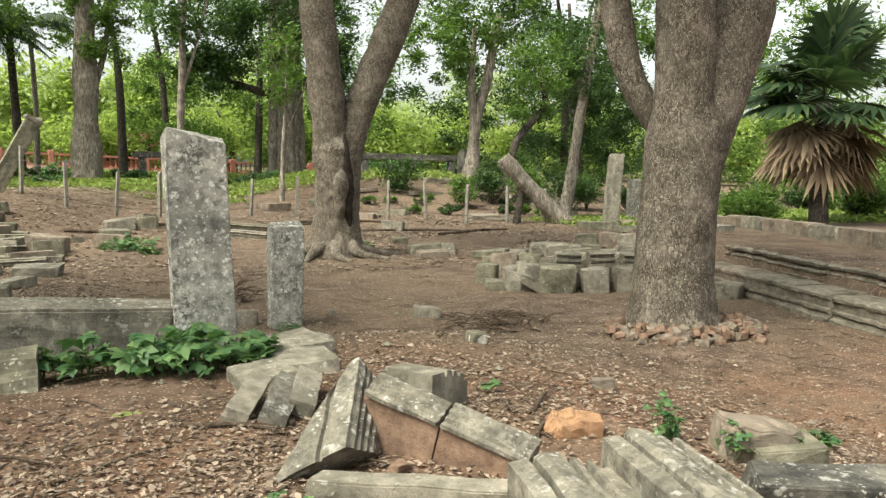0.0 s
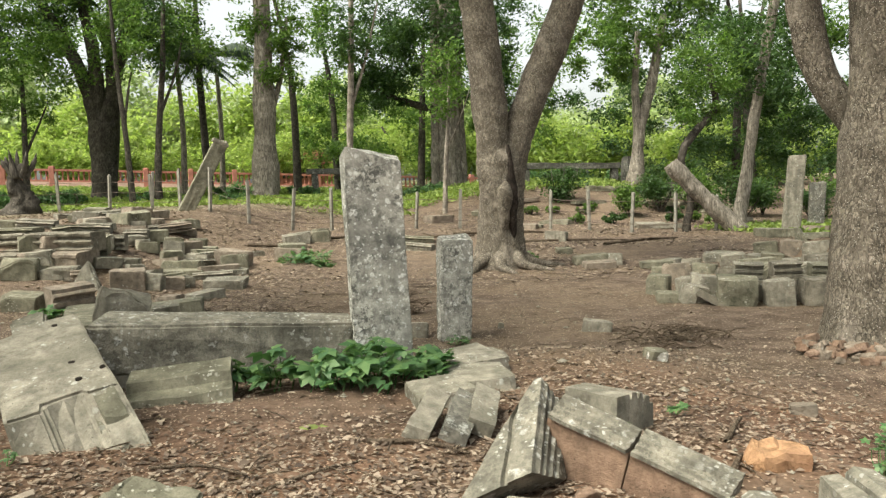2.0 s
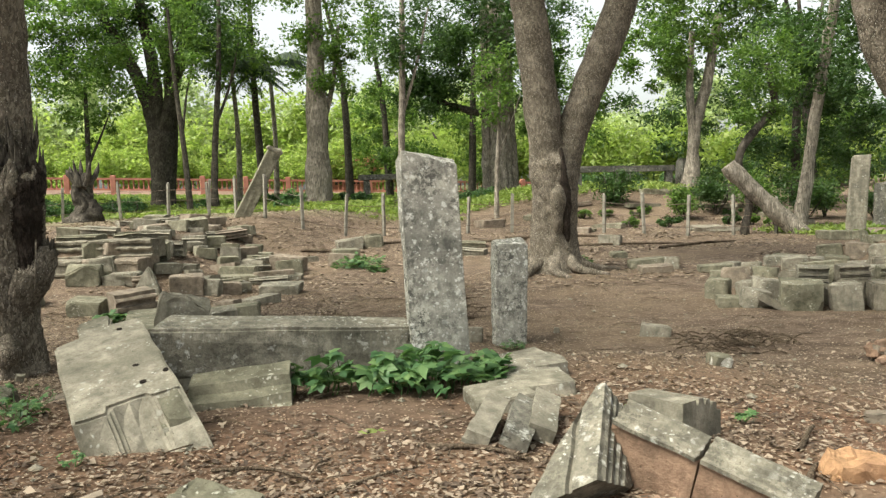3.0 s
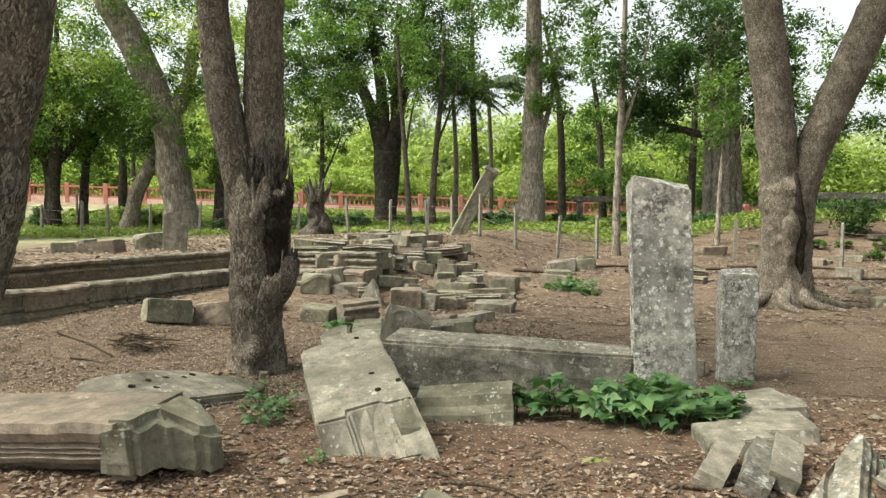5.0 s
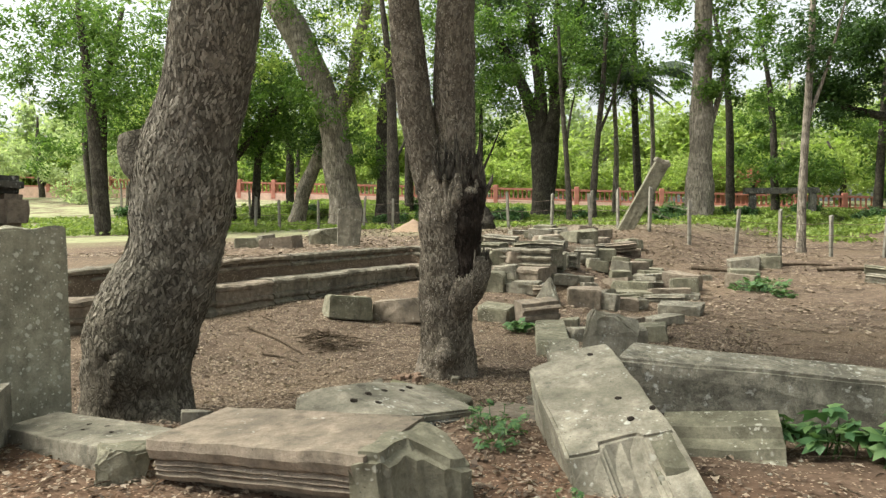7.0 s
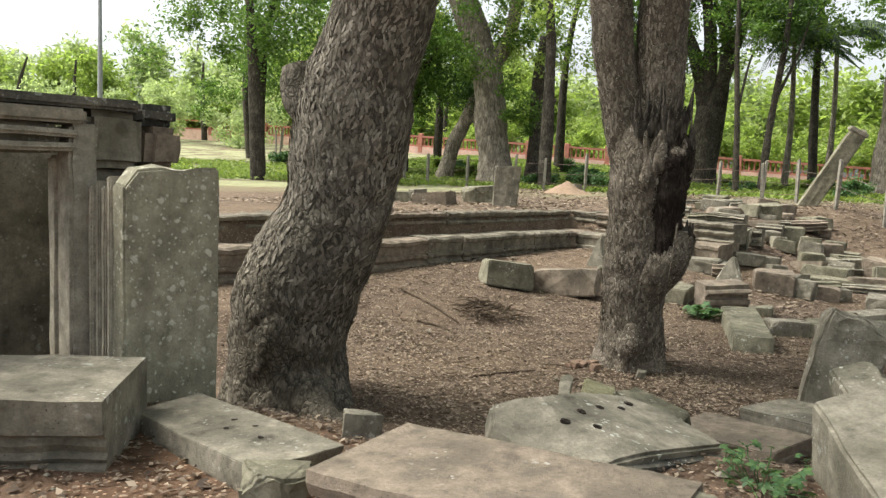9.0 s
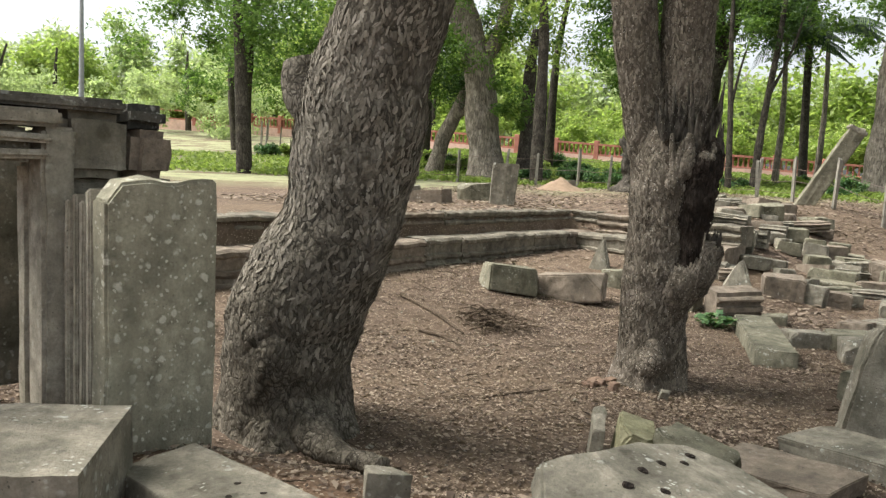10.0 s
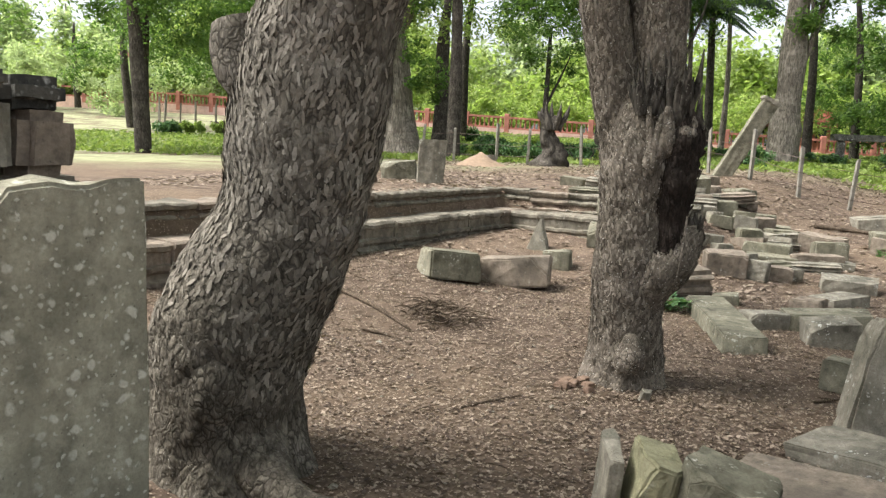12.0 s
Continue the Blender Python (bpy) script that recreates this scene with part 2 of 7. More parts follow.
CONCRETE = plain("concrete_post", (0.22, 0.205, 0.17), 0.9, 0.35, 5)
WIRE = plain("rusty_wire", (0.13, 0.09, 0.07), 0.6, 0.3, 20)
REDWALL = plain("red_painted_render", (0.42, 0.17, 0.13), 0.8, 0.25, 2)
PINKWALL = plain("faded_pink_render", (0.62, 0.42, 0.36), 0.85, 0.2, 1.5)
REDROOF = plain("red_roof_tiles", (0.24, 0.06, 0.05), 0.7, 0.25, 3)
CREAM = plain("cream_render", (0.66, 0.58, 0.40), 0.85, 0.15, 1.0)
WHITEWALL = plain("white_render", (0.75, 0.73, 0.70), 0.85, 0.1, 1.0)
GLASSDARK = plain("dark_window", (0.05, 0.055, 0.06), 0.25, 0.2, 2)
STEEL = plain("galvanised_steel", (0.30, 0.31, 0.33), 0.45, 0.15, 4, 0.5)
SANDHEAP = plain("orange_sand", (0.26, 0.185, 0.125), 0.95, 0.2, 6)


def ground_material():
    m, nt, b = nodes_of("bare_earth", 0.97, 0.1)
    vec = coords(nt)
    wide, mid, fine, grit = noise_tex(nt, vec, 0.35, 5), noise_tex(nt, vec, 2.6, 6), noise_tex(nt, vec, 16, 6, 0.7), noise_tex(nt, vec, 95, 4, 0.7)
    col = ramp(nt, mid, [(0.3, (0.082, 0.060, 0.045)), (0.5, (0.145, 0.107, 0.08)), (0.72, (0.24, 0.18, 0.135))])
    col = mix(nt, ramp(nt, wide, [(0.42, (0, 0, 0)), (0.62, (0.85, 0.85, 0.85))]), col, (0.195, 0.144, 0.10))
    col = mix(nt, 0.75, col, ramp(nt, fine, [(0.28, (0.38, 0.36, 0.34)), (0.7, (1, 1, 1))]), "MULTIPLY")
    peb = voro(nt, vec, 42.0, "F1", "Color")
    sep = nt.nodes.new("ShaderNodeSeparateColor")
    nt.links.new(peb, sep.inputs[0])
    chips = ramp(nt, sep.outputs[0], [(0.74, (0, 0, 0)), (0.82, (1, 1, 1))])
    inside = ramp(nt, voro(nt, vec, 42.0), [(0.28, (1, 1, 1)), (0.42, (0, 0, 0))])
    col = mix(nt, mix(nt, 1.0, chips, inside, "MULTIPLY"), col, (0.36, 0.29, 0.215))
    # green cover: lawn on the far ground
    sepv = nt.nodes.new("ShaderNodeSeparateXYZ")
    nt.links.new(vec, sepv.inputs[0])
    far = nt.nodes.new("ShaderNodeMath")
    far.operation = "MULTIPLY_ADD"
    nt.links.new(sepv.outputs[0], far.inputs[0])
    far.inputs[1].default_value = -0.85
    nt.links.new(sepv.outputs[1], far.inputs[2])
    lin = nt.nodes.new("ShaderNodeMapRange")
    lin.inputs["From Min"].default_value, lin.inputs["From Max"].default_value = 34, 43
    nt.links.new(far.outputs[0], lin.inputs["Value"])
    gmask = mix(nt, 1.0, ramp(nt, lin.outputs[0], [(0.0, (0, 0, 0)), (1.0, (1, 1, 1))]), ramp(nt, noise_tex(nt, vec, 0.5, 5), [(0.38, (0.15, 0.15, 0.15)), (0.55, (1, 1, 1))]), "MULTIPLY")
    grass = ramp(nt, noise_tex(nt, vec, 3.0, 6), [(0.3, (0.21, 0.225, 0.12)), (0.7, (0.34, 0.335, 0.20))])
    col = mix(nt, gmask, col, grass)
    # redder laterite soil on the bank where the path runs
    bank = nt.nodes.new("ShaderNodeMapRange")
    bank.inputs["From Min"].default_value, bank.inputs["From Max"].default_value = 7.6, 5.2
    nt.links.new(sepv.outputs[1], bank.inputs["Value"])
    red = mix(nt, 1.0, bank.outputs[0], ramp(nt, noise_tex(nt, vec, 1.1, 5), [(0.34, (0.25, 0.25, 0.25)), (0.6, (1, 1, 1))]), "MULTIPLY")
    col = mix(nt, red, col, mix(nt, 1.0, col, (1.2, 1.0, 0.91), "MULTIPLY"))
    nt.links.new(col, b.inputs["Base Color"])
    bump(nt, b, mix(nt, 0.5, fine, mix(nt, 0.5, grit, mid)), 0.9, 0.04)
    return m


EARTH = ground_material()

# ---- shared builders ----
rng = random.Random(7)
npr = np.random.RandomState(11)
U, V, CORNER = Vector((0.342, 0.94)), Vector((0.94, -0.342)), Vector((-5.86, 20.4))


def smooth(a, b, v):
    u = min(1.0, max(0.0, (v - a) / (b - a)))
    return u * u * (3 - 2 * u)


def ground_z(x, y):
    """Height of the ground: a low bank where the path runs, a court behind it, terraces left and right, land rising far off."""
    k = smooth(-2.0, 1.0, x)
    w = 1 - smooth(-3.6, -2.2, x)
    a, b = 6.7 * (1 - k) + 7.1 * k - 0.6 * w, 8.1 * (1 - k) + 9.4 * k - 0.55 * w
    z = -0.1 + (0.6 + 0.12 * (1 - smooth(-2.2, -0.4, x))) * (1 - smooth(a, b, y)) * (1 - smooth(3, 6.5, x))
    z += 0.036 * max(0.0, min(0.97 * y - 0.5 * x, 95) - 18)
    r = Vector((x, y)) - CORNER
    d1, d2 = -r.dot(V), r.dot(U)
    z += 0.33 * smooth(-3.2, -0.2, max(d1, d2)) * (1 - smooth(2, 6, -d1)) * (1 - smooth(40, 60, -d2))
    p = max(smooth(0.35, 0.75, d1) * smooth(-13.6, -12.2, d2), smooth(0.35, 0.9, d2) * (1 - smooth(0.8, 4.5, -d1)))
    z = max(z, (1.2 + 0.008 * max(0.0, d2)) * p + z * (1 - p))
    p = smooth(0.4, 0.8, (Vector((x, y)) - Vector((10.4, 8.5))).dot(V)) * (1 - smooth(14, 22, y)) * smooth(-8, -5, y)
    z = max(z, 0.62 * p + z * (1 - p))
    p = (1 - math.hypot((x - 21) / 13, (y - 46) / 13))
    return z + 1.5 * smooth(0, 0.8, p) + 0.02 * max(0.0, -x) * smooth(45, 75, y)


def mesh_of(name, bm, mat, sharp=None):
    me = bpy.data.meshes.new(name)
    bm.to_mesh(me)
    bm.free()
    me.materials.append(mat)
    return me


def thing(name, label, category, group="", kind=""):
    return tagged(new(name), label, category, group, kind)


def part(name, bm, mat, parent=None, label="", smooth_shade=False):
    me = mesh_of(name, bm, mat)
    if smooth_shade:
        me.polygons.foreach_set("use_smooth", [True] * len(me.polygons))
    ob = new(name, me)
    if parent:
        ob.parent = parent
    if label:
        ob["label"] = label
    return ob


def solo(name, bm, mat, m, label, category, group="", kind="", smooth_shade=False):
    ob = part(name, bm, mat, None, "", smooth_shade)
    ob.matrix_world = m
    return tagged(ob, label, category, group, kind)


def from_arrays(name, verts, faces, mat, parent=None, smooth_shade=False):
    me = bpy.data.meshes.new(name)
    me.from_pydata(verts, [], faces)
    me.materials.append(mat)
    if smooth_shade:
        me.polygons.foreach_set("use_smooth", [True] * len(me.polygons))
    ob = new(name, me)
    if parent:
        ob.parent = parent
    return ob


def roughen(bm, amount, scale, seed):
    off = Vector((seed * 3.17 % 50, seed * 7.31 % 50, seed * 1.93 % 50))
    for v in bm.verts:
        p = v.co * scale + off
        v.co += noise.noise_vector(p) * amount + noise.noise_vector(p * 3.1) * amount * 0.4


def chipped(sx, sy, sz, seed=0, cuts=5, wear=0.02, chips=3, base=True):
    """A worn block with broken corners; its foot is at z = 0."""
    r = random.Random(seed)
    bm = bmesh.new()
    bmesh.ops.create_cube(bm, size=1)
    for v in bm.verts:
        v.co = Vector((v.co.x * sx, v.co.y * sy, v.co.z * sz))
    for v in bm.verts:
        v.co += Vector((r.uniform(-1, 1) * sx, r.uniform(-1, 1) * sy, r.uniform(-1, 1) * sz)) * 0.05
    for _ in range(chips):
        n = Vector((r.choice((-1, 1)) * r.uniform(0.3, 1), r.choice((-1, 1)) * r.uniform(0.3, 1), r.uniform(-0.3, 1))).normalized()
        corner = max((v.co.dot(n) for v in bm.verts))
        co = n * (corner - r.uniform(0.04, 0.13) * min(sx, sy, sz) * 1.8)
        geom = bm.verts[:] + bm.edges[:] + bm.faces[:]
        cut = bmesh.ops.bisect_plane(bm, geom=geom, plane_co=co, plane_no=n, clear_outer=True)
        edges = [e for e in cut["geom_cut"] if isinstance(e, bmesh.types.BMEdge)]
        if len(edges) > 2:
            bmesh.ops.edgeloop_fill(bm, edges=edges)
    bmesh.ops.bevel(bm, geom=bm.edges[:], offset=min(sx, sy, sz) * 0.06, segments=2, affect="EDGES", clamp_overlap=True)
    bmesh.ops.triangulate(bm, faces=[f for f in bm.faces if len(f.verts) > 4])
    long = max(sx, sy, sz) / cuts
    for _ in range(2):
        es = [e for e in bm.edges if e.calc_length() > long]
        if es:
            bmesh.ops.subdivide_edges(bm, edges=es, cuts=1, use_grid_fill=True)
            bmesh.ops.triangulate(bm, faces=[f for f in bm.faces if len(f.verts) > 4])
    roughen(bm, wear, 3.5 / max(0.3, min(sx, sy, sz)), seed)
    for v in bm.verts:
        v.co.z += sz / 2
    return bm


def moulded(profile, length, seed=0, wear=0.012, seg=0.09):
    """A run of moulding: profile (y, z) pairs, counter-clockwise, drawn out along x from 0."""
    n = max(2, int(length / seg))
    bm = bmesh.new()
    r = random.Random(seed)
    rings = []
    for i in range(n + 1):
        x = length * i / n
        if i in (0, n):
            x += r.uniform(-0.01, 0.01)
        rings.append([bm.verts.new((x, y, z)) for y, z in profile])
    k = len(profile)
    for a, b in zip(rings, rings[1:]):
        for j in range(k):
            bm.faces.new((a[j], a[(j + 1) % k], b[(j + 1) % k], b[j]))
    bm.faces.new(rings[0][::-1])
    bm.faces.new(rings[-1])
    bmesh.ops.recalc_face_normals(bm, faces=bm.faces)
    roughen(bm, wear, 5.0, seed)
    return bm


def steps_profile(depth, height, bands, seed, jut=0.04):
    """A stepped moulding seen in section: flat back, face at +y broken into bands that stand out and draw back."""
    r = random.Random(seed)
    pts = [(0, 0)]
    z = 0.0
    for i in range(bands):
        out = depth - (jut if i % 2 else 0.0) - r.uniform(0, jut * 0.5)
        h = height / bands
        pts.append((out, z + 0.004))
        if i % 3 == 1:
            pts.append((out + jut * 0.5, z + h * 0.5))
        pts.append((out, z + h * 0.94))
        z += h
    pts.append((0, height))
    return pts


def prism(outline, thick, seed=0, wear=0.014, bev=0.018, seg=0.09):
    """A slab cut to an outline (x, y), its top at z = 0, with worn edges."""
    bm = bmesh.new()
    n = len(outline)
    hi = [bm.verts.new((x, y, 0)) for x, y in outline]
    lo = [bm.verts.new((x, y, -thick)) for x, y in outline]
    bm.faces.new(hi)
    bm.faces.new(lo[::-1])
    for i in range(n):
        bm.faces.new((hi[i], lo[i], lo[(i + 1) % n], hi[(i + 1) % n]))
    bmesh.ops.recalc_face_normals(bm, faces=bm.faces)
    bmesh.ops.bevel(bm, geom=bm.edges[:], offset=bev, segments=2, affect="EDGES", clamp_overlap=True)
    bmesh.ops.triangulate(bm, faces=bm.faces[:])
    for _ in range(4):
        es = [e for e in bm.edges if e.calc_length() > seg * 1.6]
        if es:
            bmesh.ops.subdivide_edges(bm, edges=es, cuts=1)
            bmesh.ops.triangulate(bm, faces=[f for f in bm.faces if len(f.verts) > 3])
    roughen(bm, wear, 4.5, seed)
    return bm


STONES = (STONE, STONE_GREEN, STONE, STONE_GREEN, STONE_RED)
STONE_WORDS = {"sandstone": "grey-brown sandstone", "sandstone_algae": "greenish grey sandstone", "sandstone_reddish": "reddish sandstone"}
count = [0]


def settle(x, y, sink=0.04):
    return ground_z(x, y) - sink


def fallen_block(x, y, w, h, yaw):
    count[0] += 1
    s = count[0]
    r = random.Random(s)
    mat = STONES[s % 5]
    bm = chipped(w, w * r.uniform(0.55, 0.95), h + 0.05, s, 4, min(w, h) * 0.035, 3)
    solo("fallen_block", bm, mat, pose(x, y, settle(x, y), r.uniform(-6, 6), r.uniform(-7, 7), yaw + r.uniform(-25, 25)),
         "fallen " + STONE_WORDS[mat.name] + " block with worn broken edges on the ground", "stone block", "rubble of fallen temple blocks")


def moulded_block(x, y, w, h, yaw):
    count[0] += 1
    s = count[0]
    r = random.Random(s)
    mat = STONES[s % 5]
    d = w * r.uniform(0.5, 0.8)
    bm = moulded(steps_profile(d, h + 0.05, 6, s, 0.05), w, s, 0.014)
    bmesh.ops.rotate(bm, verts=bm.verts, cent=(0, 0, 0), matrix=Matrix.Rotation(math.pi, 3, "Z"))
    bmesh.ops.translate(bm, verts=bm.verts, vec=(w / 2, d / 2, 0))
    solo("moulded_block", bm, mat, pose(x, y, settle(x, y), r.uniform(-4, 4), r.uniform(-6, 6), yaw + r.uniform(-20, 20)),
         STONE_WORDS[mat.name] + " block carved with stacked ledge mouldings on the ground", "carved block", "rubble of fallen temple blocks")


def flat_slab_piece(x, y, w, h, yaw):
    count[0] += 1
    s = count[0]
    r = random.Random(s)
    mat = STONES[s % 5]
    bm = chipped(w, w * r.uniform(0.6, 0.9), h + 0.04, s, 4, 0.015, 4)
    solo("flat_stone", bm, mat, pose(x, y, settle(x, y, 0.03), r.uniform(-4, 4), r.uniform(-4, 4), yaw + r.uniform(-30, 30)),
         "thin flat " + STONE_WORDS[mat.name] + " slab lying on the earth", "stone slab", "rubble of fallen temple blocks")


def wedge_stone(x, y, w, h, yaw):
    count[0] += 1
    s = count[0]
    bm = bmesh.new()
    bmesh.ops.create_cone(bm, segments=4, radius1=w * 0.68, radius2=w * 0.08, depth=h + 0.06, cap_ends=True)
    bmesh.ops.rotate(bm, verts=bm.verts, cent=(0, 0, 0), matrix=Matrix.Rotation(0.7, 3, "Z"))
    bmesh.ops.bevel(bm, geom=bm.edges[:], offset=0.03, segments=2, affect="EDGES")
    bmesh.ops.subdivide_edges(bm, edges=bm.edges[:], cuts=2, use_grid_fill=True)
    roughen(bm, 0.03, 5, s)
    bmesh.ops.translate(bm, verts=bm.verts, vec=(0, 0, h / 2))
    solo("wedge_stone", bm, STONE, pose(x, y, settle(x, y), 0, 4, yaw), "pointed grey sandstone roof fragment standing on the ground", "stone block", "rubble of fallen temple blocks")


def catmull(pts, n):
    """Points along a smooth line through pts (tuples of numbers)."""
    P = [np.array(p, float) for p in pts]
    P = [2 * P[0] - P[1]] + P + [2 * P[-1] - P[-2]]
    out = []
    for i in range(1, len(P) - 2):
        for t in np.linspace(0, 1, n, endpoint=False):
            a, b, c, d = P[i - 1 : i + 3]
            out.append(0.5 * (2 * b + (c - a) * t + (2 * a - 5 * b + 4 * c - d) * t * t + (3 * b - a - 3 * c + d) * t**3))
    out.append(P[-2])
    return out


def limb(line, sides=24, per=8, rough=0.05, lobes=0, flare=0.0, seed=0, flakes=0.0):
    """Verts and faces of a tapering tube through line = (x, y, z, r) points, with uneven girth; lobes: root ridges at the foot."""
    pts = catmull(line, per)
    verts, faces = [], []
    n = len(pts)
    up = Vector((1, 0.01, 0))
    off = Vector((seed * 1.7 % 31, seed * 2.9 % 37, seed * 0.7 % 29))
    base_z = pts[0][2]
    lump = 0.55 / max(0.05, max(q[3] for q in pts))
    for i, p in enumerate(pts):
        c = Vector(p[:3])
        d = Vector(pts[min(i + 1, n - 1)][:3]) - Vector(pts[max(i - 1, 0)][:3])
        d.normalize()
        side = d.cross(up).normalized() if abs(d.dot(up)) < 0.95 else d.cross(Vector((0, 1, 0))).normalized()
        other = d.cross(side)
        hgt = p[2] - base_z
        for j in range(sides):
            a = 2 * math.pi * j / sides
            q = side * math.cos(a) + other * math.sin(a)
            r = p[3]
            w = c + q * r
            k = 1 + rough * noise.noise(w * lump + off) * 2 + rough * 0.8 * noise.noise(w * 5 + off)
            if lobes:
                k += flare * math.exp(-max(hgt, 0) / 0.32) * (0.55 + 0.6 * max(0, math.sin(lobes * a + seed)) ** 2 + 0.3 * noise.noise(Vector((q.x * 2, q.y * 2, seed))))
            if flakes:
                s = Vector((w.x, w.y, w.z * 0.45)) * 15 + off
                s += noise.noise_vector(s * 0.35) * 0.6
                plate = abs(noise.noise(s)) * 1.6 + abs(noise.noise(s * 2.4)) * 0.9 - 0.5
                k += flakes * 1.5 * plate / max(r, 0.05)
            verts.append(c + q * r * k)
    for i in range(n - 1):
        for j in range(sides):
            a, b = i * sides + j, i * sides + (j + 1) % sides
            faces.append((a, b, b + sides, a + sides))
    faces.append(tuple(range((n - 1) * sides, n * sides)))
    return verts, faces


def merge(pieces):
    verts, faces = [], []
    for v, f in pieces:
        o = len(verts)
        verts += v
        faces += [tuple(i + o for i in q) for q in f]
    return verts, faces


def leaf_cloud(centres, per, spread, size, seed, flat=0.8, long=1.7):
    """Many small bent leaves round the given centres (x, y, z, radius): arrays of verts and faces."""
    r = np.random.RandomState(seed)
    cs = np.array(centres, float)
    per, size = int(per * 2.1), size * 0.70
    idx = np.repeat(np.arange(len(cs)), per)
    n = len(idx)
    d = r.normal(size=(n, 3))
    d /= np.linalg.norm(d, axis=1)[:, None]
    rad = cs[idx, 3] * spread * 1.25 * r.uniform(0.02, 1, n) ** 0.75
    d[:, 2] *= flat
    pos = cs[idx, :3] + d * rad[:, None]
    ax = r.normal(size=(n, 3))
    ax[:, 2] = ax[:, 2] * 0.5 - 0.5
    ax /= np.linalg.norm(ax, axis=1)[:, None]
    nn = r.normal(size=(n, 3)) * 0.6 + (0, 0, 1)
    wd = np.cross(ax, nn)
    wd /= np.linalg.norm(wd, axis=1)[:, None] + 1e-9
    up = np.cross(wd, ax)
    s = size * r.uniform(0.6, 1.3, n)[:, None]
    tip, wide, bend = ax * s * long * 0.5, wd * s * 0.36, up * s * 0.12
    quad = np.stack([pos - tip, pos + wide + bend, pos + tip, pos - wide + bend], 1).reshape(-1, 3)
    faces = np.arange(4 * n).reshape(-1, 4)
    return quad, faces


def quads(name, verts, faces, mat, parent=None):
    """A mesh object out of numpy arrays of verts and quads."""
    me = bpy.data.meshes.new(name)
    me.vertices.add(len(verts))
    me.vertices.foreach_set("co", np.asarray(verts, np.float32).ravel())
    me.loops.add(4 * len(faces))
    me.loops.foreach_set("vertex_index", np.asarray(faces, np.int32).ravel())
    me.polygons.add(len(faces))
    me.polygons.foreach_set("loop_start", np.arange(0, 4 * len(faces), 4, dtype=np.int32))
    me.update(calc_edges=True)
    me.materials.append(mat)
    ob = new(name, me)
    if parent:
        ob.parent = parent
    return ob


def blobs(cx, cy, cz, rx, ry, rz, n, rad, seed, hollow=0.5):
    """Clump centres in an uneven ellipsoid."""
    r = random.Random(seed)
    out = []
    while len(out) < n:
        v = Vector((r.gauss(0, 1), r.gauss(0, 1), r.gauss(0, 1))).normalized() * r.uniform(hollow, 1)
        out.append((cx + v.x * rx, cy + v.y * ry, cz + v.z * rz, rad * r.uniform(0.6, 1.3)))
    return out

# ---- ground ----
def axis(lo, hi, fine, far_lo, far_hi, grow=1.22):
    mid = list(np.arange(lo, hi + 1e-6, fine))
    a, s = [], fine
    x = lo
    while x > far_lo:
        s *= grow
        x -= s
        a.append(x)
    b, s = [], fine
    x = mid[-1]
    while x < far_hi:
        s *= grow
        x += s
        b.append(x)
    return a[::-1] + mid + b


def build_ground():
    xs, ys = axis(-11, 13, 0.17, -600, 600, 1.12), axis(1.0, 24.5, 0.17, -300, 900, 1.10)
    verts = []
    for y in ys:
        for x in xs:
            z = ground_z(x, y)
            n = 0.035 * noise.noise((x * 0.9, y * 0.9, 0)) + 0.02 * noise.noise((x * 3.1, y * 3.1, 4))
            verts.append((x, y, z + n * (1 if abs(x) < 60 and y < 90 else 0)))
    w = len(xs)
    faces = [(j * w + i, j * w + i + 1, (j + 1) * w + i + 1, (j + 1) * w + i) for j in range(len(ys) - 1) for i in range(w - 1)]
    ob = from_arrays("ground", verts, faces, EARTH, None, True)
    tagged(ob, "bare reddish-brown earth strewn with dry leaves, grass further off", "ground", "", "structure")


build_ground()


# ---- terrace walls of moulded sandstone ----
BENCH = [(-1.0, -0.25), (0.05, -0.25), (0.05, 0.02), (0.0, 0.05), (-0.03, 0.10), (0.02, 0.15), (0.02, 0.20), (-0.03, 0.22), (-0.02, 0.38), (0.015, 0.40), (0.02, 0.46), (-0.03, 0.50), (-1.0, 0.50)]
UPPER = [(-1.3, 0.503), (-0.62, 0.503), (-0.60, 0.55), (-0.65, 0.575), (-0.71, 0.60), (-0.70, 0.66), (-0.63, 0.68), (-0.61, 0.72), (-0.63, 0.755), (-0.70, 0.775), (-0.69, 0.82), (-0.62, 0.84), (-0.60, 0.90), (-0.63, 0.925), (-1.3, 0.925)]


def terrace_wall(name, x, y, z, yaw, length, label, seed, squash=1.0):
    w = thing(name, label, "wall", "", "structure")
    w.matrix_world = pose(x, y, z, 0, 0, yaw)
    r = random.Random(seed)
    for row, prof in (("bench_block", BENCH), ("moulding_block", UPPER)):
        at = 0.0
        while at < length - 0.2:
            n = min(length - at, r.uniform(0.8, 1.7))
            bm = moulded([(py, pz * squash) for py, pz in prof], n - 0.018, seed + int(at * 10), 0.026, 0.07)
            bmesh.ops.translate(bm, verts=bm.verts, vec=(at, r.uniform(-0.03, 0.03), r.uniform(-0.015, 0.015)))
            part(row, bm, r.choice((STONE_WALL, STONE_WALL, STONE_RED)), w)
            at += n
    return w


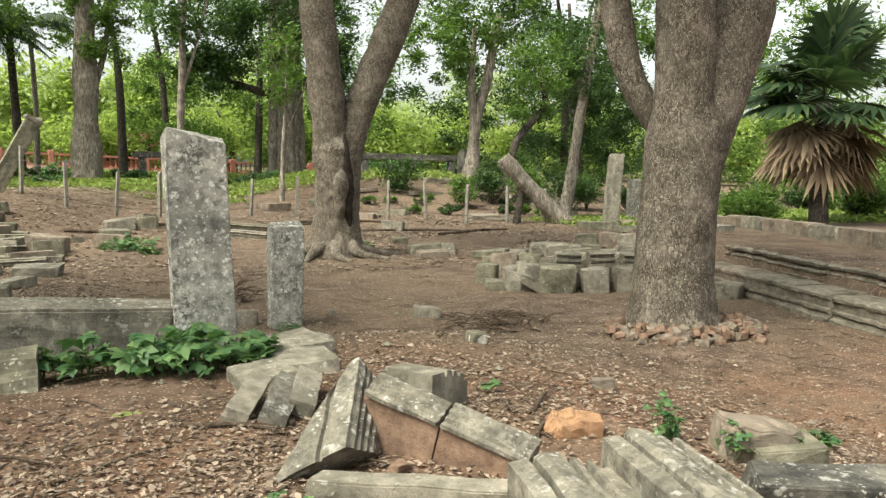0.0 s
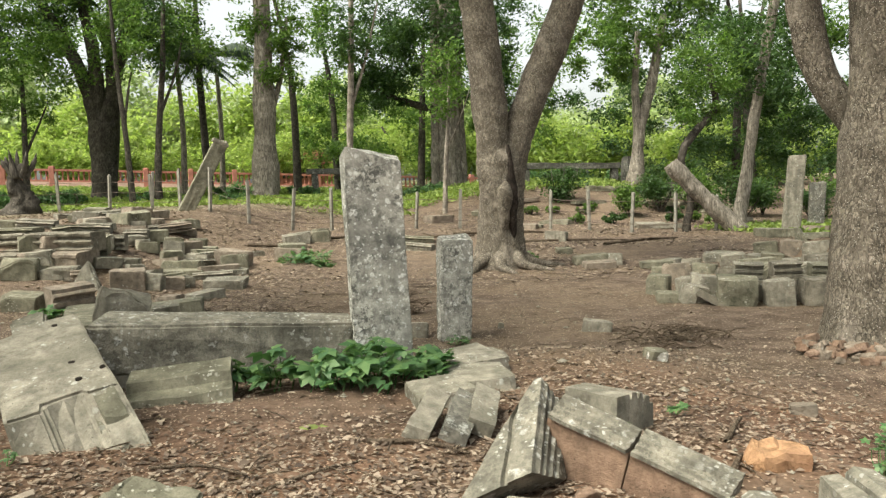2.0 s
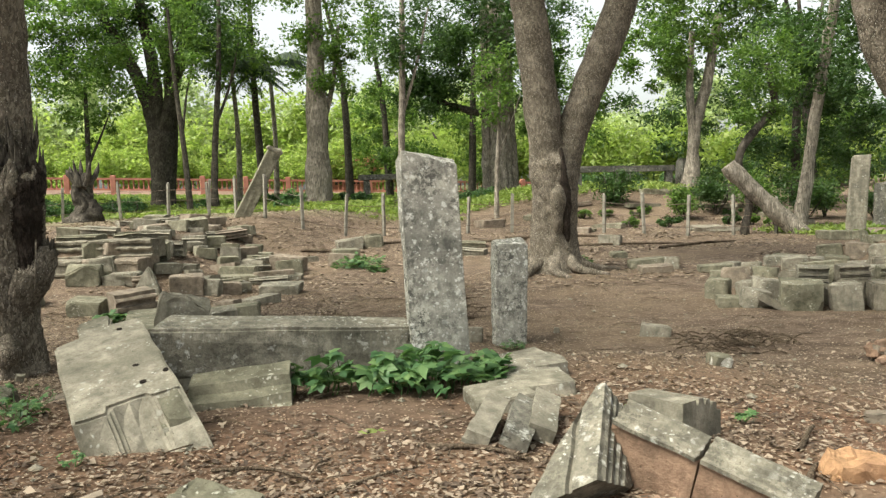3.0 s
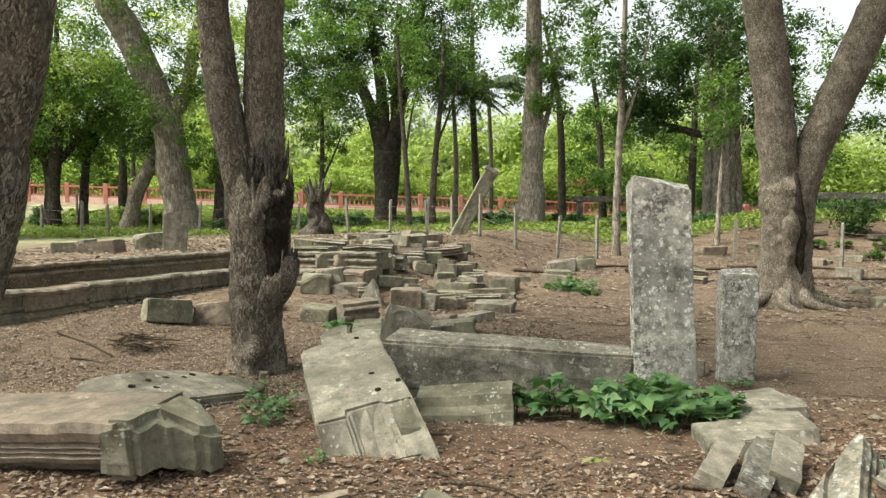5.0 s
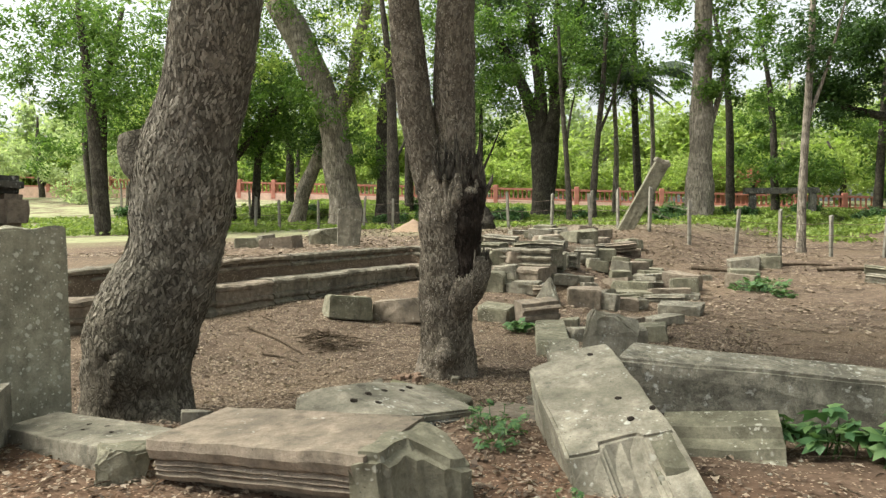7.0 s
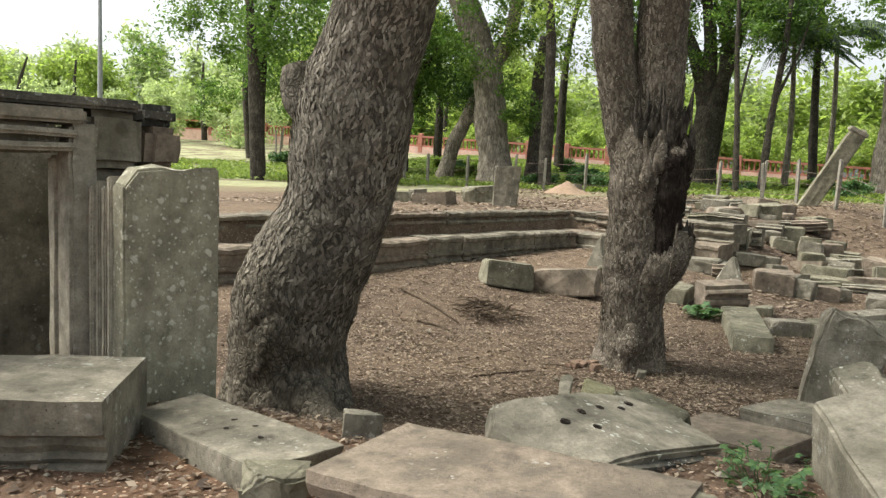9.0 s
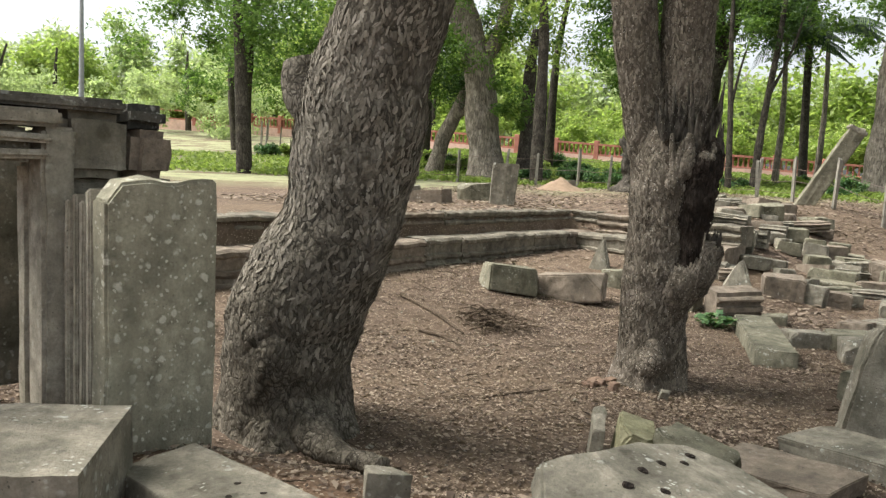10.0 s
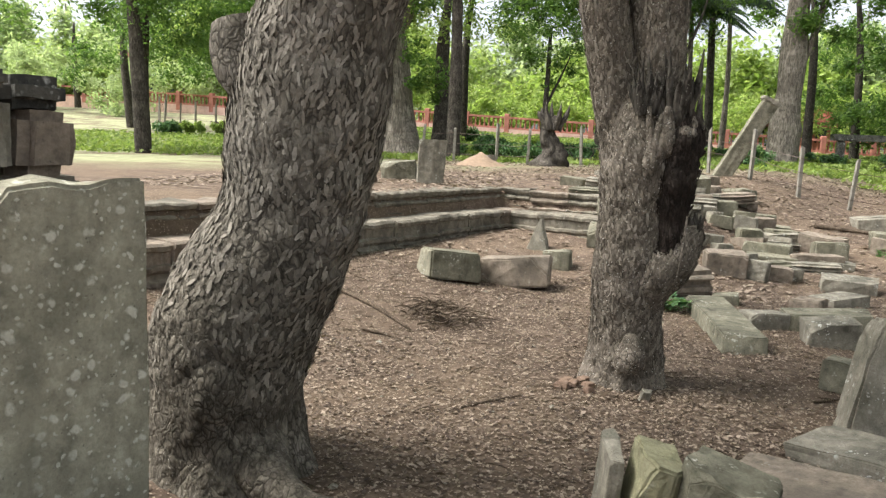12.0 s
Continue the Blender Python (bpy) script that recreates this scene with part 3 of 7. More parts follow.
terrace_wall("wall_west", -5.86 + 0.342 * 0.62, 20.4 + 0.94 * 0.62, 0.28, -110, 13.2, "long terrace wall of moulded grey-green sandstone courses", 3)
terrace_wall("wall_north", -5.86 + 0.94 * 3.4, 20.4 - 0.342 * 3.4, 0.265, 160, 4.05, "broken return of the moulded sandstone terrace wall", 5)
terrace_wall("wall_east", 7.85, 1.4, -0.08, 70, 10.9, "low terrace wall of two moulded sandstone steps", 13, 0.72)


def kerb_run():
    k = thing("kerb_wall", "low kerb of weathered sandstone blocks along the terrace", "wall", "", "structure")
    a, b = Vector((11.8, 4.6)), Vector((19.0, 20.4))
    n = 16
    d = (b - a) / n
    for i in range(n):
        p = a + d * (i + 0.5)
        bm = chipped(d.length - 0.02, 0.4, 0.36, 400 + i, 4, 0.02, 2)
        ob = part("kerb_block", bm, STONE_RED if i % 3 else STONE, k)
        ob.matrix_world = pose(p.x, p.y, ground_z(p.x, p.y) - 0.06, 0, 0, math.degrees(math.atan2(d.y, d.x)))


kerb_run()


# ---- standing stones ----
def standing(name, x, y, w, d, h, mat, lean, yaw, label, seed, wear=0.018, cat="standing stone"):
    bm = chipped(w, d, h, seed, 14, wear, 2)
    z = min(ground_z(x, y), ground_z(x + w / 2, y), ground_z(x - w / 2, y)) - 0.12
    return solo(name, bm, mat, pose(x, y, z, lean[0], lean[1], yaw), label, cat)


standing("stone_stele", 1.50, 7.08, 0.47, 0.17, 1.90, STONE_STELE, (0, -1.5), 4, "tall grey sandstone stele mottled with white lichen, standing upright", 21, 0.012)
standing("stone_post", 3.28, 10.95, 0.44, 0.3, 1.55, STONE_STELE, (0, 2.0), -8, "shorter square lichen-spotted sandstone post standing in earth", 22, 0.014)
standing("broken_pillar", -7.95, 21.2, 0.62, 0.32, 1.12, STONE, (0, 3), 20, "short upright broken sandstone pillar on the terrace", 23, 0.02)
standing("door_jamb", 20.9, 25.3, 0.62, 0.45, 2.9, STONE, (0, 4), -35, "tall weathered door jamb standing among rubble", 24, 0.03)
standing("door_jamb", 24.1, 27.6, 0.6, 0.5, 1.9, STONE_DARK, (0, 2), -35, "short dark door jamb standing by the path", 25, 0.03)
standing("boundary_stone", 27.8, 26.8, 0.55, 0.5, 1.15, STONE, (0, 0), 10, "small upright stone by the lawn edge", 26, 0.04)


def leaning_pillar():
    bm = chipped(0.52, 0.46, 3.2, 31, 16, 0.02, 1)
    bmesh.ops.translate(bm, verts=bm.verts, vec=(0, 0, -0.25))
    t = solo("leaning_pillar", bm, STONE_GREEN, pose(-0.75, 33.0, ground_z(-0.75, 33.0) + 0.1, 4, 28, 10), "square sandstone pillar leaning steeply over the rubble", "pillar")
    cap = bmesh.new()
    bmesh.ops.create_cube(cap, size=1, matrix=Matrix.Diagonal((0.62, 0.56, 0.16, 1)))
    bmesh.ops.bevel(cap, geom=cap.edges[:], offset=0.03, segments=2, affect="EDGES")
    bmesh.ops.translate(cap, verts=cap.verts, vec=(0, 0, 2.86))
    part("capital", cap, STONE, t)


leaning_pillar()


# ---- doorway of the ruined shrine ----
def box(sx, sy, sz, bev=0.012, seed=0, wear=0.008, cuts=8):
    bm = bmesh.new()
    bmesh.ops.create_cube(bm, size=1, matrix=Matrix.Translation((0, 0, sz / 2)) @ Matrix.Diagonal((sx, sy, sz, 1)))
    bmesh.ops.bevel(bm, geom=bm.edges[:], offset=bev, segments=2, affect="EDGES")
    long = max(sx, sy, sz) / cuts
    for _ in range(3):
        es = [e for e in bm.edges if e.calc_length() > long]
        if es:
            bmesh.ops.subdivide_edges(bm, edges=es, cuts=1, use_grid_fill=True)
    bmesh.ops.triangulate(bm, faces=[f for f in bm.faces if len(f.verts) > 4])
    roughen(bm, wear, 4, seed)
    return bm


def at_uv(u, v):
    """A place given along the shrine's front (u, away) and out from it (v), from the panel's far front corner."""
    p = Vector((-4.74, 6.40)) + U * u + V * v
    return p.x, p.y


def shrine():
    z0 = 0.5
    # fluted door panel in front of the jamb: x runs along V, y along U
    yaw = -20.4
    slab = thing("door_panel", "upright sandstone door slab with fluted edge and lichen spots", "stone slab")
    slab.matrix_world = pose(*at_uv(0, 0), z0, 0, 0, yaw)
    bm = box(0.16, 0.60, 1.72, 0.015, 41, 0.009, 14)
    bmesh.ops.translate(bm, verts=bm.verts, vec=(0, 0, -0.22))
    for v in bm.verts:
        if v.co.z > 1.4:
            v.co.z += 0.05 * noise.noise((v.co.y * 5, v.co.x * 3, 2)) - (0.10 if v.co.y < -0.24 else 0)
    bmesh.ops.translate(bm, verts=bm.verts, vec=(-0.08, -0.30, 0))
    part("face", bm, STONE_PANEL, slab, "flat lichen-spotted face")
    for i, (a, back) in enumerate(((-0.187, 0.0), (-0.238, 0.06), (-0.289, 0.01), (-0.34, 0.07), (-0.391, 0.02), (-0.442, 0.0))):
        bm = box(0.046, 0.61 - back, 1.44 - 0.03 * (i % 3), 0.009, 50 + i, 0.005, 10)
        bmesh.ops.translate(bm, verts=bm.verts, vec=(a, -0.305 + back / 2, 0))
        part("fluting", bm, STONE_PALE if i in (1, 3) else STONE_JAMB, slab)

    door = thing("shrine_doorway", "ruined sandstone shrine doorway with heavy moulded lintel", "doorway")
    door.matrix_world = pose(*at_uv(0, 0), z0, 0, 0, yaw)

    def piece(name, sx, sy, sz, x, y, z, seed, mat=STONE_GREEN, wear=0.012, bev=0.02):
        b = box(sx, sy, sz, bev, seed, wear, 8)
        bmesh.ops.translate(b, verts=b.verts, vec=(x, y, z))
        return part(name, b, mat, door)

    piece("jamb", 0.13, 0.16, 1.555, -0.775, -0.63, 0, 61, STONE_JAMB)
    piece("jamb", 0.21, 0.17, 1.74, -0.60, -0.62, 0, 62, STONE_JAMB)
    piece("side_wall", 0.40, 0.62, 1.48, -0.86, -0.20, 0, 63, STONE_PALE)
    piece("lintel", 0.5, 2.55, 0.18, -0.80, -2.01, 1.56, 65, STONE_PALE)
    piece("lintel_moulding", 0.10, 2.45, 0.05, -0.52, -1.88, 1.575, 66, STONE_JAMB)
    piece("lintel_moulding", 0.07, 2.45, 0.05, -0.50, -1.88, 1.66, 67, STONE_JAMB)
    piece("cornice", 0.75, 2.9, 0.095, -0.85, -2.06, 1.743, 68, STONE_PALE)
    piece("roof_slab", 0.8, 2.9, 0.07, -0.92, -1.70, 1.842, 69, STONE_DARK)
    piece("capstone", 0.34, 0.36, 0.355, -0.72, -0.40, 1.482, 70, STONE_PALE, 0.02, 0.05)
    piece("capstone", 0.30, 0.24, 0.28, -0.70, -0.08, 1.482, 71, STONE_RED, 0.02, 0.05)
    piece("bracket", 0.26, 0.28, 0.13, -0.74, -0.10, 1.765, 72, STONE_DARK, 0.02, 0.04)
    piece("far_jamb", 0.45, 0.35, 1.555, -0.80, -2.6, 0, 73, STONE_PALE)
    piece("inner_wall", 0.25, 2.9, 1.60, -2.1, -1.25, 0, 74, STONE_PALE)
    piece("inner_side", 1.3, 0.25, 1.60, -1.45, -0.05, 0, 75)
    piece("inner_side", 1.3, 0.25, 1.60, -1.45, -2.5, 0, 76)


shrine()


# ---- stones by the path ----
def basis(o, ex, ey, ez=None):
    ex, ey = Vector(ex).normalized(), Vector(ey)
    ey = (ey - ex * ey.dot(ex)).normalized()
    ez = ex.cross(ey)
    m = Matrix((ex, ey, ez)).transposed().to_4x4()
    return Matrix.Translation(o) @ m


def hole_shade_discs(ob, spots, size=0.05, depth=0.03, parent_mat=None):
    """Small clamp holes: dark discs on a slab's top that paint the shade inside."""
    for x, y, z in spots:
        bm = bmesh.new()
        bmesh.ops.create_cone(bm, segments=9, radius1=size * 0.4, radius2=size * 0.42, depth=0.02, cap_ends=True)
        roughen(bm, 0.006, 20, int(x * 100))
        p = part("socket", bm, CHAR_AND_SHADE, ob, "small dark disc for the shade in a clamp hole")
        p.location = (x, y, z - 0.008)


def near_stones():
    # tilted slab resting on the long block
    bm = prism([(-0.2, 0.0), (0.0, -0.02), (0.02, 0.05), (0.24, 0.05), (0.26, 0.0), (0.45, 0.0), (0.51, 0.62), (0.57, 1.27), (0.37, 1.28), (0.41, 1.45), (0.36, 1.5), (0.17, 1.46), (0.12, 1.2), (-0.055, 1.17), (-0.13, 0.6)], 0.26, 81, 0.012)
    for v in bm.verts:
        low = smooth(0.03, 0.24, -v.co.z)
        v.co.y -= low * (0.12 + 0.5 * (v.co.x + 0.2)) * (1 - smooth(0.1, 0.45, v.co.y))
        v.co.z -= low * 0.26 * max(0.0, v.co.y)
    s = solo("tilted_slab", bm, STONE_PALE, basis((-0.818, 5.758, 0.75), (0.908, 0.378, 0.178), (-0.411, 0.886, 0.215)), "pale sandstone slab with a tenon, tilted against a fallen beam", "stone slab")
    hole_shade_discs(s, [(0.31, 0.475, 0.003), (0.275, 0.22, 0.003), (0.39, 1.14, 0.003), (0.44, 0.275, 0.003), (0.34, 0.86, 0.003)], 0.05)
    for i, (x0, x1, out, mat) in enumerate(((0.25, 0.45, 0.16, STONE_GREEN),)):
        bm = prism([(x0, -out - 0.04), (x1, -out - 0.08), (x1 + 0.01, 0.05), (x0 + 0.06, 0.09), (x0 + 0.01, 0.03)], 0.27, 83 + i, 0.022, 0.04, 0.05)
        for v in bm.verts:
            v.co.y -= 0.26 * smooth(0.0, 0.25, -v.co.z)
            v.co.z -= -0.004 + 0.5 * max(0.0, 0.03 - v.co.y)
        part("broken_end", bm, mat, s, "broken end with green algae")
    # long beam
    solo("fallen_beam", chipped(2.05, 0.42, 0.42, 86, 24, 0.014, 2), STONE_LEDGE, pose(0.28, 7.27, 0.57, 4, 4.0, -1), "long blackened sandstone beam spotted with white lichen", "stone beam")
    prof = [(-0.22, 0), (0.2, 0), (0.24, 0.05), (0.17, 0.08), (0.15, 0.14), (0.05, 0.17), (0.02, 0.24), (-0.22, 0.26)]
    solo("moulded_beam", moulded(prof, 0.72, 87, 0.012), STONE_GREEN, pose(0.28, 6.62, 0.47, -6, 4, 176), "short moulded beam lying under the blackened beam", "stone beam")
    solo("rounded_stone", chipped(0.62, 0.4, 1.1, 88, 12, 0.03, 7), STONE_PALE, pose(-1.02, 10.6, -0.2, 0, 10, 8), "rounded grey roof stone standing on end", "stone block")
    solo("fallen_block", chipped(0.9, 0.5, 0.4, 89, 8, 0.02, 4), STONE_GREEN, pose(-0.25, 10.9, -0.16, 0, 3, 4), "fallen greenish sandstone block half sunk in earth", "stone block")
    solo("fallen_beam", chipped(1.3, 0.35, 0.26, 90, 14, 0.016, 2), STONE_GREEN, pose(1.0, 8.75, 0.0, 0, 3, -4), "low greenish sandstone beam lying behind the stele", "stone beam")

    # cornice block with ledges, lying level
    prof = [(-0.40, 0), (0.10, 0), (0.12, 0.05), (0.20, 0.07), (0.22, 0.10), (0.20, 0.115), (0.225, 0.13), (0.205, 0.145), (0.235, 0.16), (0.215, 0.18), (0.25, 0.20), (0.27, 0.25), (0.26, 0.30), (-0.40, 0.31)]
    bm = moulded(prof, 1.32, 91, 0.012)
    bmesh.ops.rotate(bm, verts=bm.verts, cent=(0, 0, 0), matrix=Matrix.Rotation(math.pi, 3, "Z"))
    bmesh.ops.translate(bm, verts=bm.verts, vec=(0.625, 0, 0))
    c = solo("cornice_block", bm, STONE_RED, pose(-2.42, 5.12, 0.63, 1, -3, -11), "reddish sandstone cornice block with a band of fine ledges", "carved block")
    bm = prism([(-0.12, -0.3), (0.06, -0.24), (0.1, 0.02), (0.26, 0.1), (0.3, 0.3), (0.12, 0.4), (-0.12, 0.4)], 0.3, 92, 0.03, 0.045, 0.06)
    for v in bm.verts:
        v.co.z -= 0.55 * max(0.0, v.co.x - 0.02)
        v.co += Vector((0.66, 0.0, 0.3))
    part("broken_end", bm, STONE_GREEN, c, "broken end with green algae")
    # clamp-holed slab
    bm = prism([(-0.52, -0.34), (0.5, -0.33), (0.54, 0.08), (0.44, 0.32), (0.12, 0.4), (-0.28, 0.35), (-0.56, 0.42), (-0.72, 0.2), (-0.66, -0.08)], 0.13, 93, 0.013)
    for v in bm.verts:
        v.co.z -= 0.1 * smooth(0.3, 0.7, -v.co.x)
    s = solo("clamped_slab", bm, STONE, basis((-2.27, 6.66, 0.755), (0.42, 0.74, -0.10), (-0.78, 0.5, 0.16)), "flat lichened sandstone slab with clamp holes and dark moulded edge", "stone slab")
    hole_shade_discs(s, [(-0.36, 0.06, -0.002), (-0.16, 0.14, 0.003), (0.02, 0.17, 0.003), (0.17, 0.14, 0.003), (0.31, 0.2, 0.003), (-0.22, -0.04, 0.003)], 0.06)
    edge = moulded([(-0.05, -0.16), (0.05, -0.16), (0.055, -0.13), (0.02, -0.12), (0.025, -0.09), (0.06, -0.08), (0.055, -0.05), (-0.05, -0.04)], 1.0, 293, 0.006)
    bmesh.ops.rotate(edge, verts=edge.verts, cent=(0, 0, 0), matrix=Matrix.Rotation(math.pi, 3, "Z"))
    bmesh.ops.translate(edge, verts=edge.verts, vec=(0.49, -0.325, 0))
    part("edge_moulding", edge, STONE_DARK, s, "dark moulded edge")
    solo("broken_stone", chipped(0.52, 0.42, 0.44, 94, 9, 0.02, 4), STONE_GREEN, pose(-2.42, 8.22, 0.02, 0, 14, -20), "broken block end behind the holed slab", "stone block")
    solo("broken_stone", chipped(0.26, 0.4, 0.5, 194, 9, 0.014, 2), STONE_YELLOW, pose(-2.80, 8.28, -0.02, 4, 10, 12), "broken yellowish block end beside the holed slab", "stone block")
    solo("broken_stone", chipped(0.09, 0.42, 0.48, 195, 9, 0.012, 3), STONE_PALE, pose(-3.02, 8.34, -0.02, 4, 4, 12), "thin upright stone flake beside the yellowish block", "stone block")
    solo("flat_stone", chipped(1.0, 0.62, 0.16, 196, 10, 0.014, 3), STONE_RED, pose(-1.75, 9.25, -0.13, 4, -3, -30), "flat reddish paving slab sunk in the slope", "stone slab", "paving slabs")
    solo("flat_stone", chipped(0.9, 0.6, 0.2, 197, 10, 0.014, 3), STONE, pose(-1.2, 10.0, -0.14, 2, -3, -34), "flat grey paving slab sunk in the slope", "stone slab", "paving slabs")
    for i in range(9):
        q = random.Random(260 + i)
        solo("brick_piece", chipped(q.uniform(0.07, 0.14), 0.09, 0.07, 210 + i, 4, 0.01, 3), BRICK, pose(-3.55 + q.uniform(-0.3, 0.22), 11.15 + q.uniform(-0.2, 0.25), -0.12, q.uniform(-15, 15), q.uniform(-15, 15), q.uniform(0, 90)), "small broken red brick at the foot of a tree", "brick", "bricks by the forked tree")
    # second holed slab by the shrine
    s = solo("clamped_slab", chipped(1.25, 0.46, 0.14, 95, 12, 0.012, 2), STONE, basis((-4.03, 5.6, 0.60), (1.2, -0.48, 0.06), (0.3, 0.35, 0.02)), "flat grey slab with clamp holes in front of the door slab", "stone slab")
    hole_shade_discs(s, [(-0.05, 0.08, 0.142), (0.05, -0.02, 0.142), (0.12, 0.1, 0.142), (0.3, 0.02, 0.142)], 0.036)
    solo("broken_stone", chipped(0.26, 0.22, 0.24, 96, 6, 0.02, 3), STONE_GREEN, pose(-3.42, 5.12, 0.56, 0, 6, 30), "broken corner of a sandstone slab", "stone block")
    # ledged block beside the shrine
    prof = [(-0.42, 0), (0.30, 0), (0.31, 0.10), (0.27, 0.12), (0.30, 0.15), (0.26, 0.17), (0.29, 0.21), (0.27, 0.24), (0.36, 0.28), (0.37, 0.44), (-0.42, 0.45)]
    bm = moulded(prof, 1.25, 97, 0.012)
    bmesh.ops.rotate(bm, verts=bm.verts, cent=(0, 0, 0), matrix=Matrix.Rotation(math.pi, 3, "Z"))
    bmesh.ops.translate(bm, verts=bm.verts, vec=(0.625, 0, 0))
    solo("cornice_block", bm, STONE, pose(-4.98, 5.02, 0.54, 0, 0, 30), "thick sandstone cornice block with ledges beside the shrine", "carved block")
    solo("moulded_fragment", moulded(steps_profile(0.3, 0.22, 5, 98, 0.04), 0.5, 98, 0.015), STONE_RED, pose(-0.62, 4.55, 0.46, 20, 8, 200), "reddish moulded fragment half buried in leaf litter", "carved block")
    solo("broken_stone", chipped(0.42, 0.24, 0.2, 99, 6, 0.02, 4), STONE_GREEN, pose(-0.14, 4.45, 0.45, 12, 10, -30), "broken dark stone beside the moulded fragment", "stone block")

    # gable fragments
    prof = [(-0.28, 0), (0.16, 0), (0.20, 0.04), (0.15, 0.08), (0.20, 0.12), (0.16, 0.16), (0.20, 0.20), (0.18, 0.25), (-0.28, 0.26)]
    top = [(-0.40, -0.28), (0.10, -0.28), (0.108, -0.2), (0.082, -0.19), (0.088, -0.15), (0.06, -0.14), (0.066, -0.10), (0.042, -0.09), (0.05, -0.05), (0.03, -0.03), (0.02, 0.0), (-0.095, 0.0), (-0.105, -0.025), (-0.12, -0.025), (-0.13, 0.0), (-0.25, 0.0), (-0.40, -0.01)]
    bm = moulded(top, 0.72, 101, 0.009, 0.04)
    for v in bm.verts:
        x, y, z = v.co
        y = 0.02 + 0.6 * (y - 0.02) if y > 0.02 else y
        y = max(y, -0.02 - 0.46 * max(0.0, x))
        k = max(0.0, x / 0.72)
        x *= 1 + 0.62 * max(0.0, -y)
        x -= 0.22 * k * max(0.0, -z) / 0.28
        z -= 0.28 * (1 - k) * smooth(0.2, 0.28, -z)
        v.co = (x, y, z)
    solo("gable_fragment", bm, STONE_LEDGE, basis((1.841, 4.62, 0.939), (-0.433, -0.812, -0.392), (0.789, -0.5535, 0.275)), "sandstone gable fragment with fluted side sloping to the ground", "carved block", "gable fragments")
    face = [(-0.115, -0.40), (0.0, -0.40), (0.0, -0.005), (-0.115, -0.005)]
    ledges = [(-0.115, -0.003), (0.025, -0.003), (0.03, 0.02), (-0.008, 0.026), (-0.012, 0.046), (-0.045, 0.05), (-0.05, 0.07), (-0.085, 0.074), (-0.09, 0.09), (-0.115, 0.092)]
    for i, (o, n, words) in enumerate((((2.04, 4.02, 0.70), 0.44, "reddish-faced gable beam with grey ledged top"), ((2.31, 3.63, 0.585), 0.46, "cracked lower end of the reddish gable beam"))):
        g = solo("gable_fragment", moulded(face, n + 0.016, 102 + i, 0.008, 0.05), STONE_BROWN, basis(o, (-0.45, 0.665, 0.20), (-0.83, -0.56, 0.0)), words, "carved block", "gable fragments")
        part("ledge_moulding", moulded(ledges, n, 112 + i, 0.008, 0.05), STONE_LEDGE, g, "weathered grey ledges")
    solo("stone_lath", chipped(0.95, 0.16, 0.14, 104, 12, 0.012, 1), STONE_PALE, pose(1.72, 3.60, 0.48, 0, 2, -30), "narrow stone strip lying on the earth", "stone beam")
    prof = [(-0.22, 0), (0.2, 0), (0.22, 0.12), (0.17, 0.16), (0.165, 0.20), (0.14, 0.205), (0.13, 0.165), (0.11, 0.165), (0.10, 0.215), (0.07, 0.225), (0.06, 0.185), (0.04, 0.185), (0.02, 0.255), (-0.06, 0.275), (-0.09, 0.255), (-0.095, 0.21), (-0.115, 0.21), (-0.12, 0.255), (-0.2, 0.245)]
    solo("ledged_beam", moulded(prof, 0.95, 105, 0.012), STONE_LEDGE, basis((2.19, 3.22, 0.53), (-0.13, -0.44, -0.01), (0.44, -0.13, 0.03)), "grey moulded beam with ridged lichened top", "carved block")
    solo("ledged_beam", moulded(prof, 1.05, 106, 0.012), STONE_LEDGE, basis((2.70, 3.24, 0.55), (-0.2, -0.7, -0.02), (0.7, -0.2, 0.05)), "grey ridged beam spotted with pale lichen", "carved block")
    solo("rounded_stone", chipped(0.34, 0.6, 0.24, 107, 8, 0.02, 4), STONE, pose(2.40, 2.92, 0.44, 0, 0, -14), "smooth grey stone wedged between two beams", "stone block")
    solo("fallen_beam", chipped(1.0, 0.3, 0.2, 108, 12, 0.014, 2), STONE_DARK, pose(3.5, 2.72, 0.42, 0, 2, -32), "dark lichened beam sunk into the earth", "stone beam")
    prof = [(-0.2, 0), (0.2, 0), (0.21, 0.16), (0.17, 0.165), (0.16, 0.215), (0.125, 0.22), (0.115, 0.195), (0.1, 0.195), (0.09, 0.245), (0.055, 0.25), (0.045, 0.22), (0.03, 0.22), (0.02, 0.265), (-0.025, 0.27), (-0.035, 0.235), (-0.05, 0.235), (-0.06, 0.27), (-0.19, 0.275)]
    solo("ridged_block", moulded(prof, 0.36, 109, 0.006, 0.04), STONE, pose(2.36, 5.12, 0.48, 0, 0, -62), "squat sandstone block with ridged top", "carved block")
    for i, (x, y, w, d, h, yaw, z) in enumerate(((2.1, 6.75, 0.55, 0.5, 0.16, 10, 0.46), (1.98, 6.25, 0.6, 0.5, 0.13, -6, 0.47), (2.35, 6.95, 0.3, 0.3, 0.14, 20, 0.44), (1.66, 5.95, 0.4, 0.4, 0.14, 4, 0.47))):
        solo("flat_stone", chipped(w, d, h, 110 + i, 6, 0.014, 3), STONE_PALE if i % 2 else STONE, pose(x, y, z, 2, -2, yaw), "flat layered paving stone beside the stele", "stone slab", "paving stones by the stele")
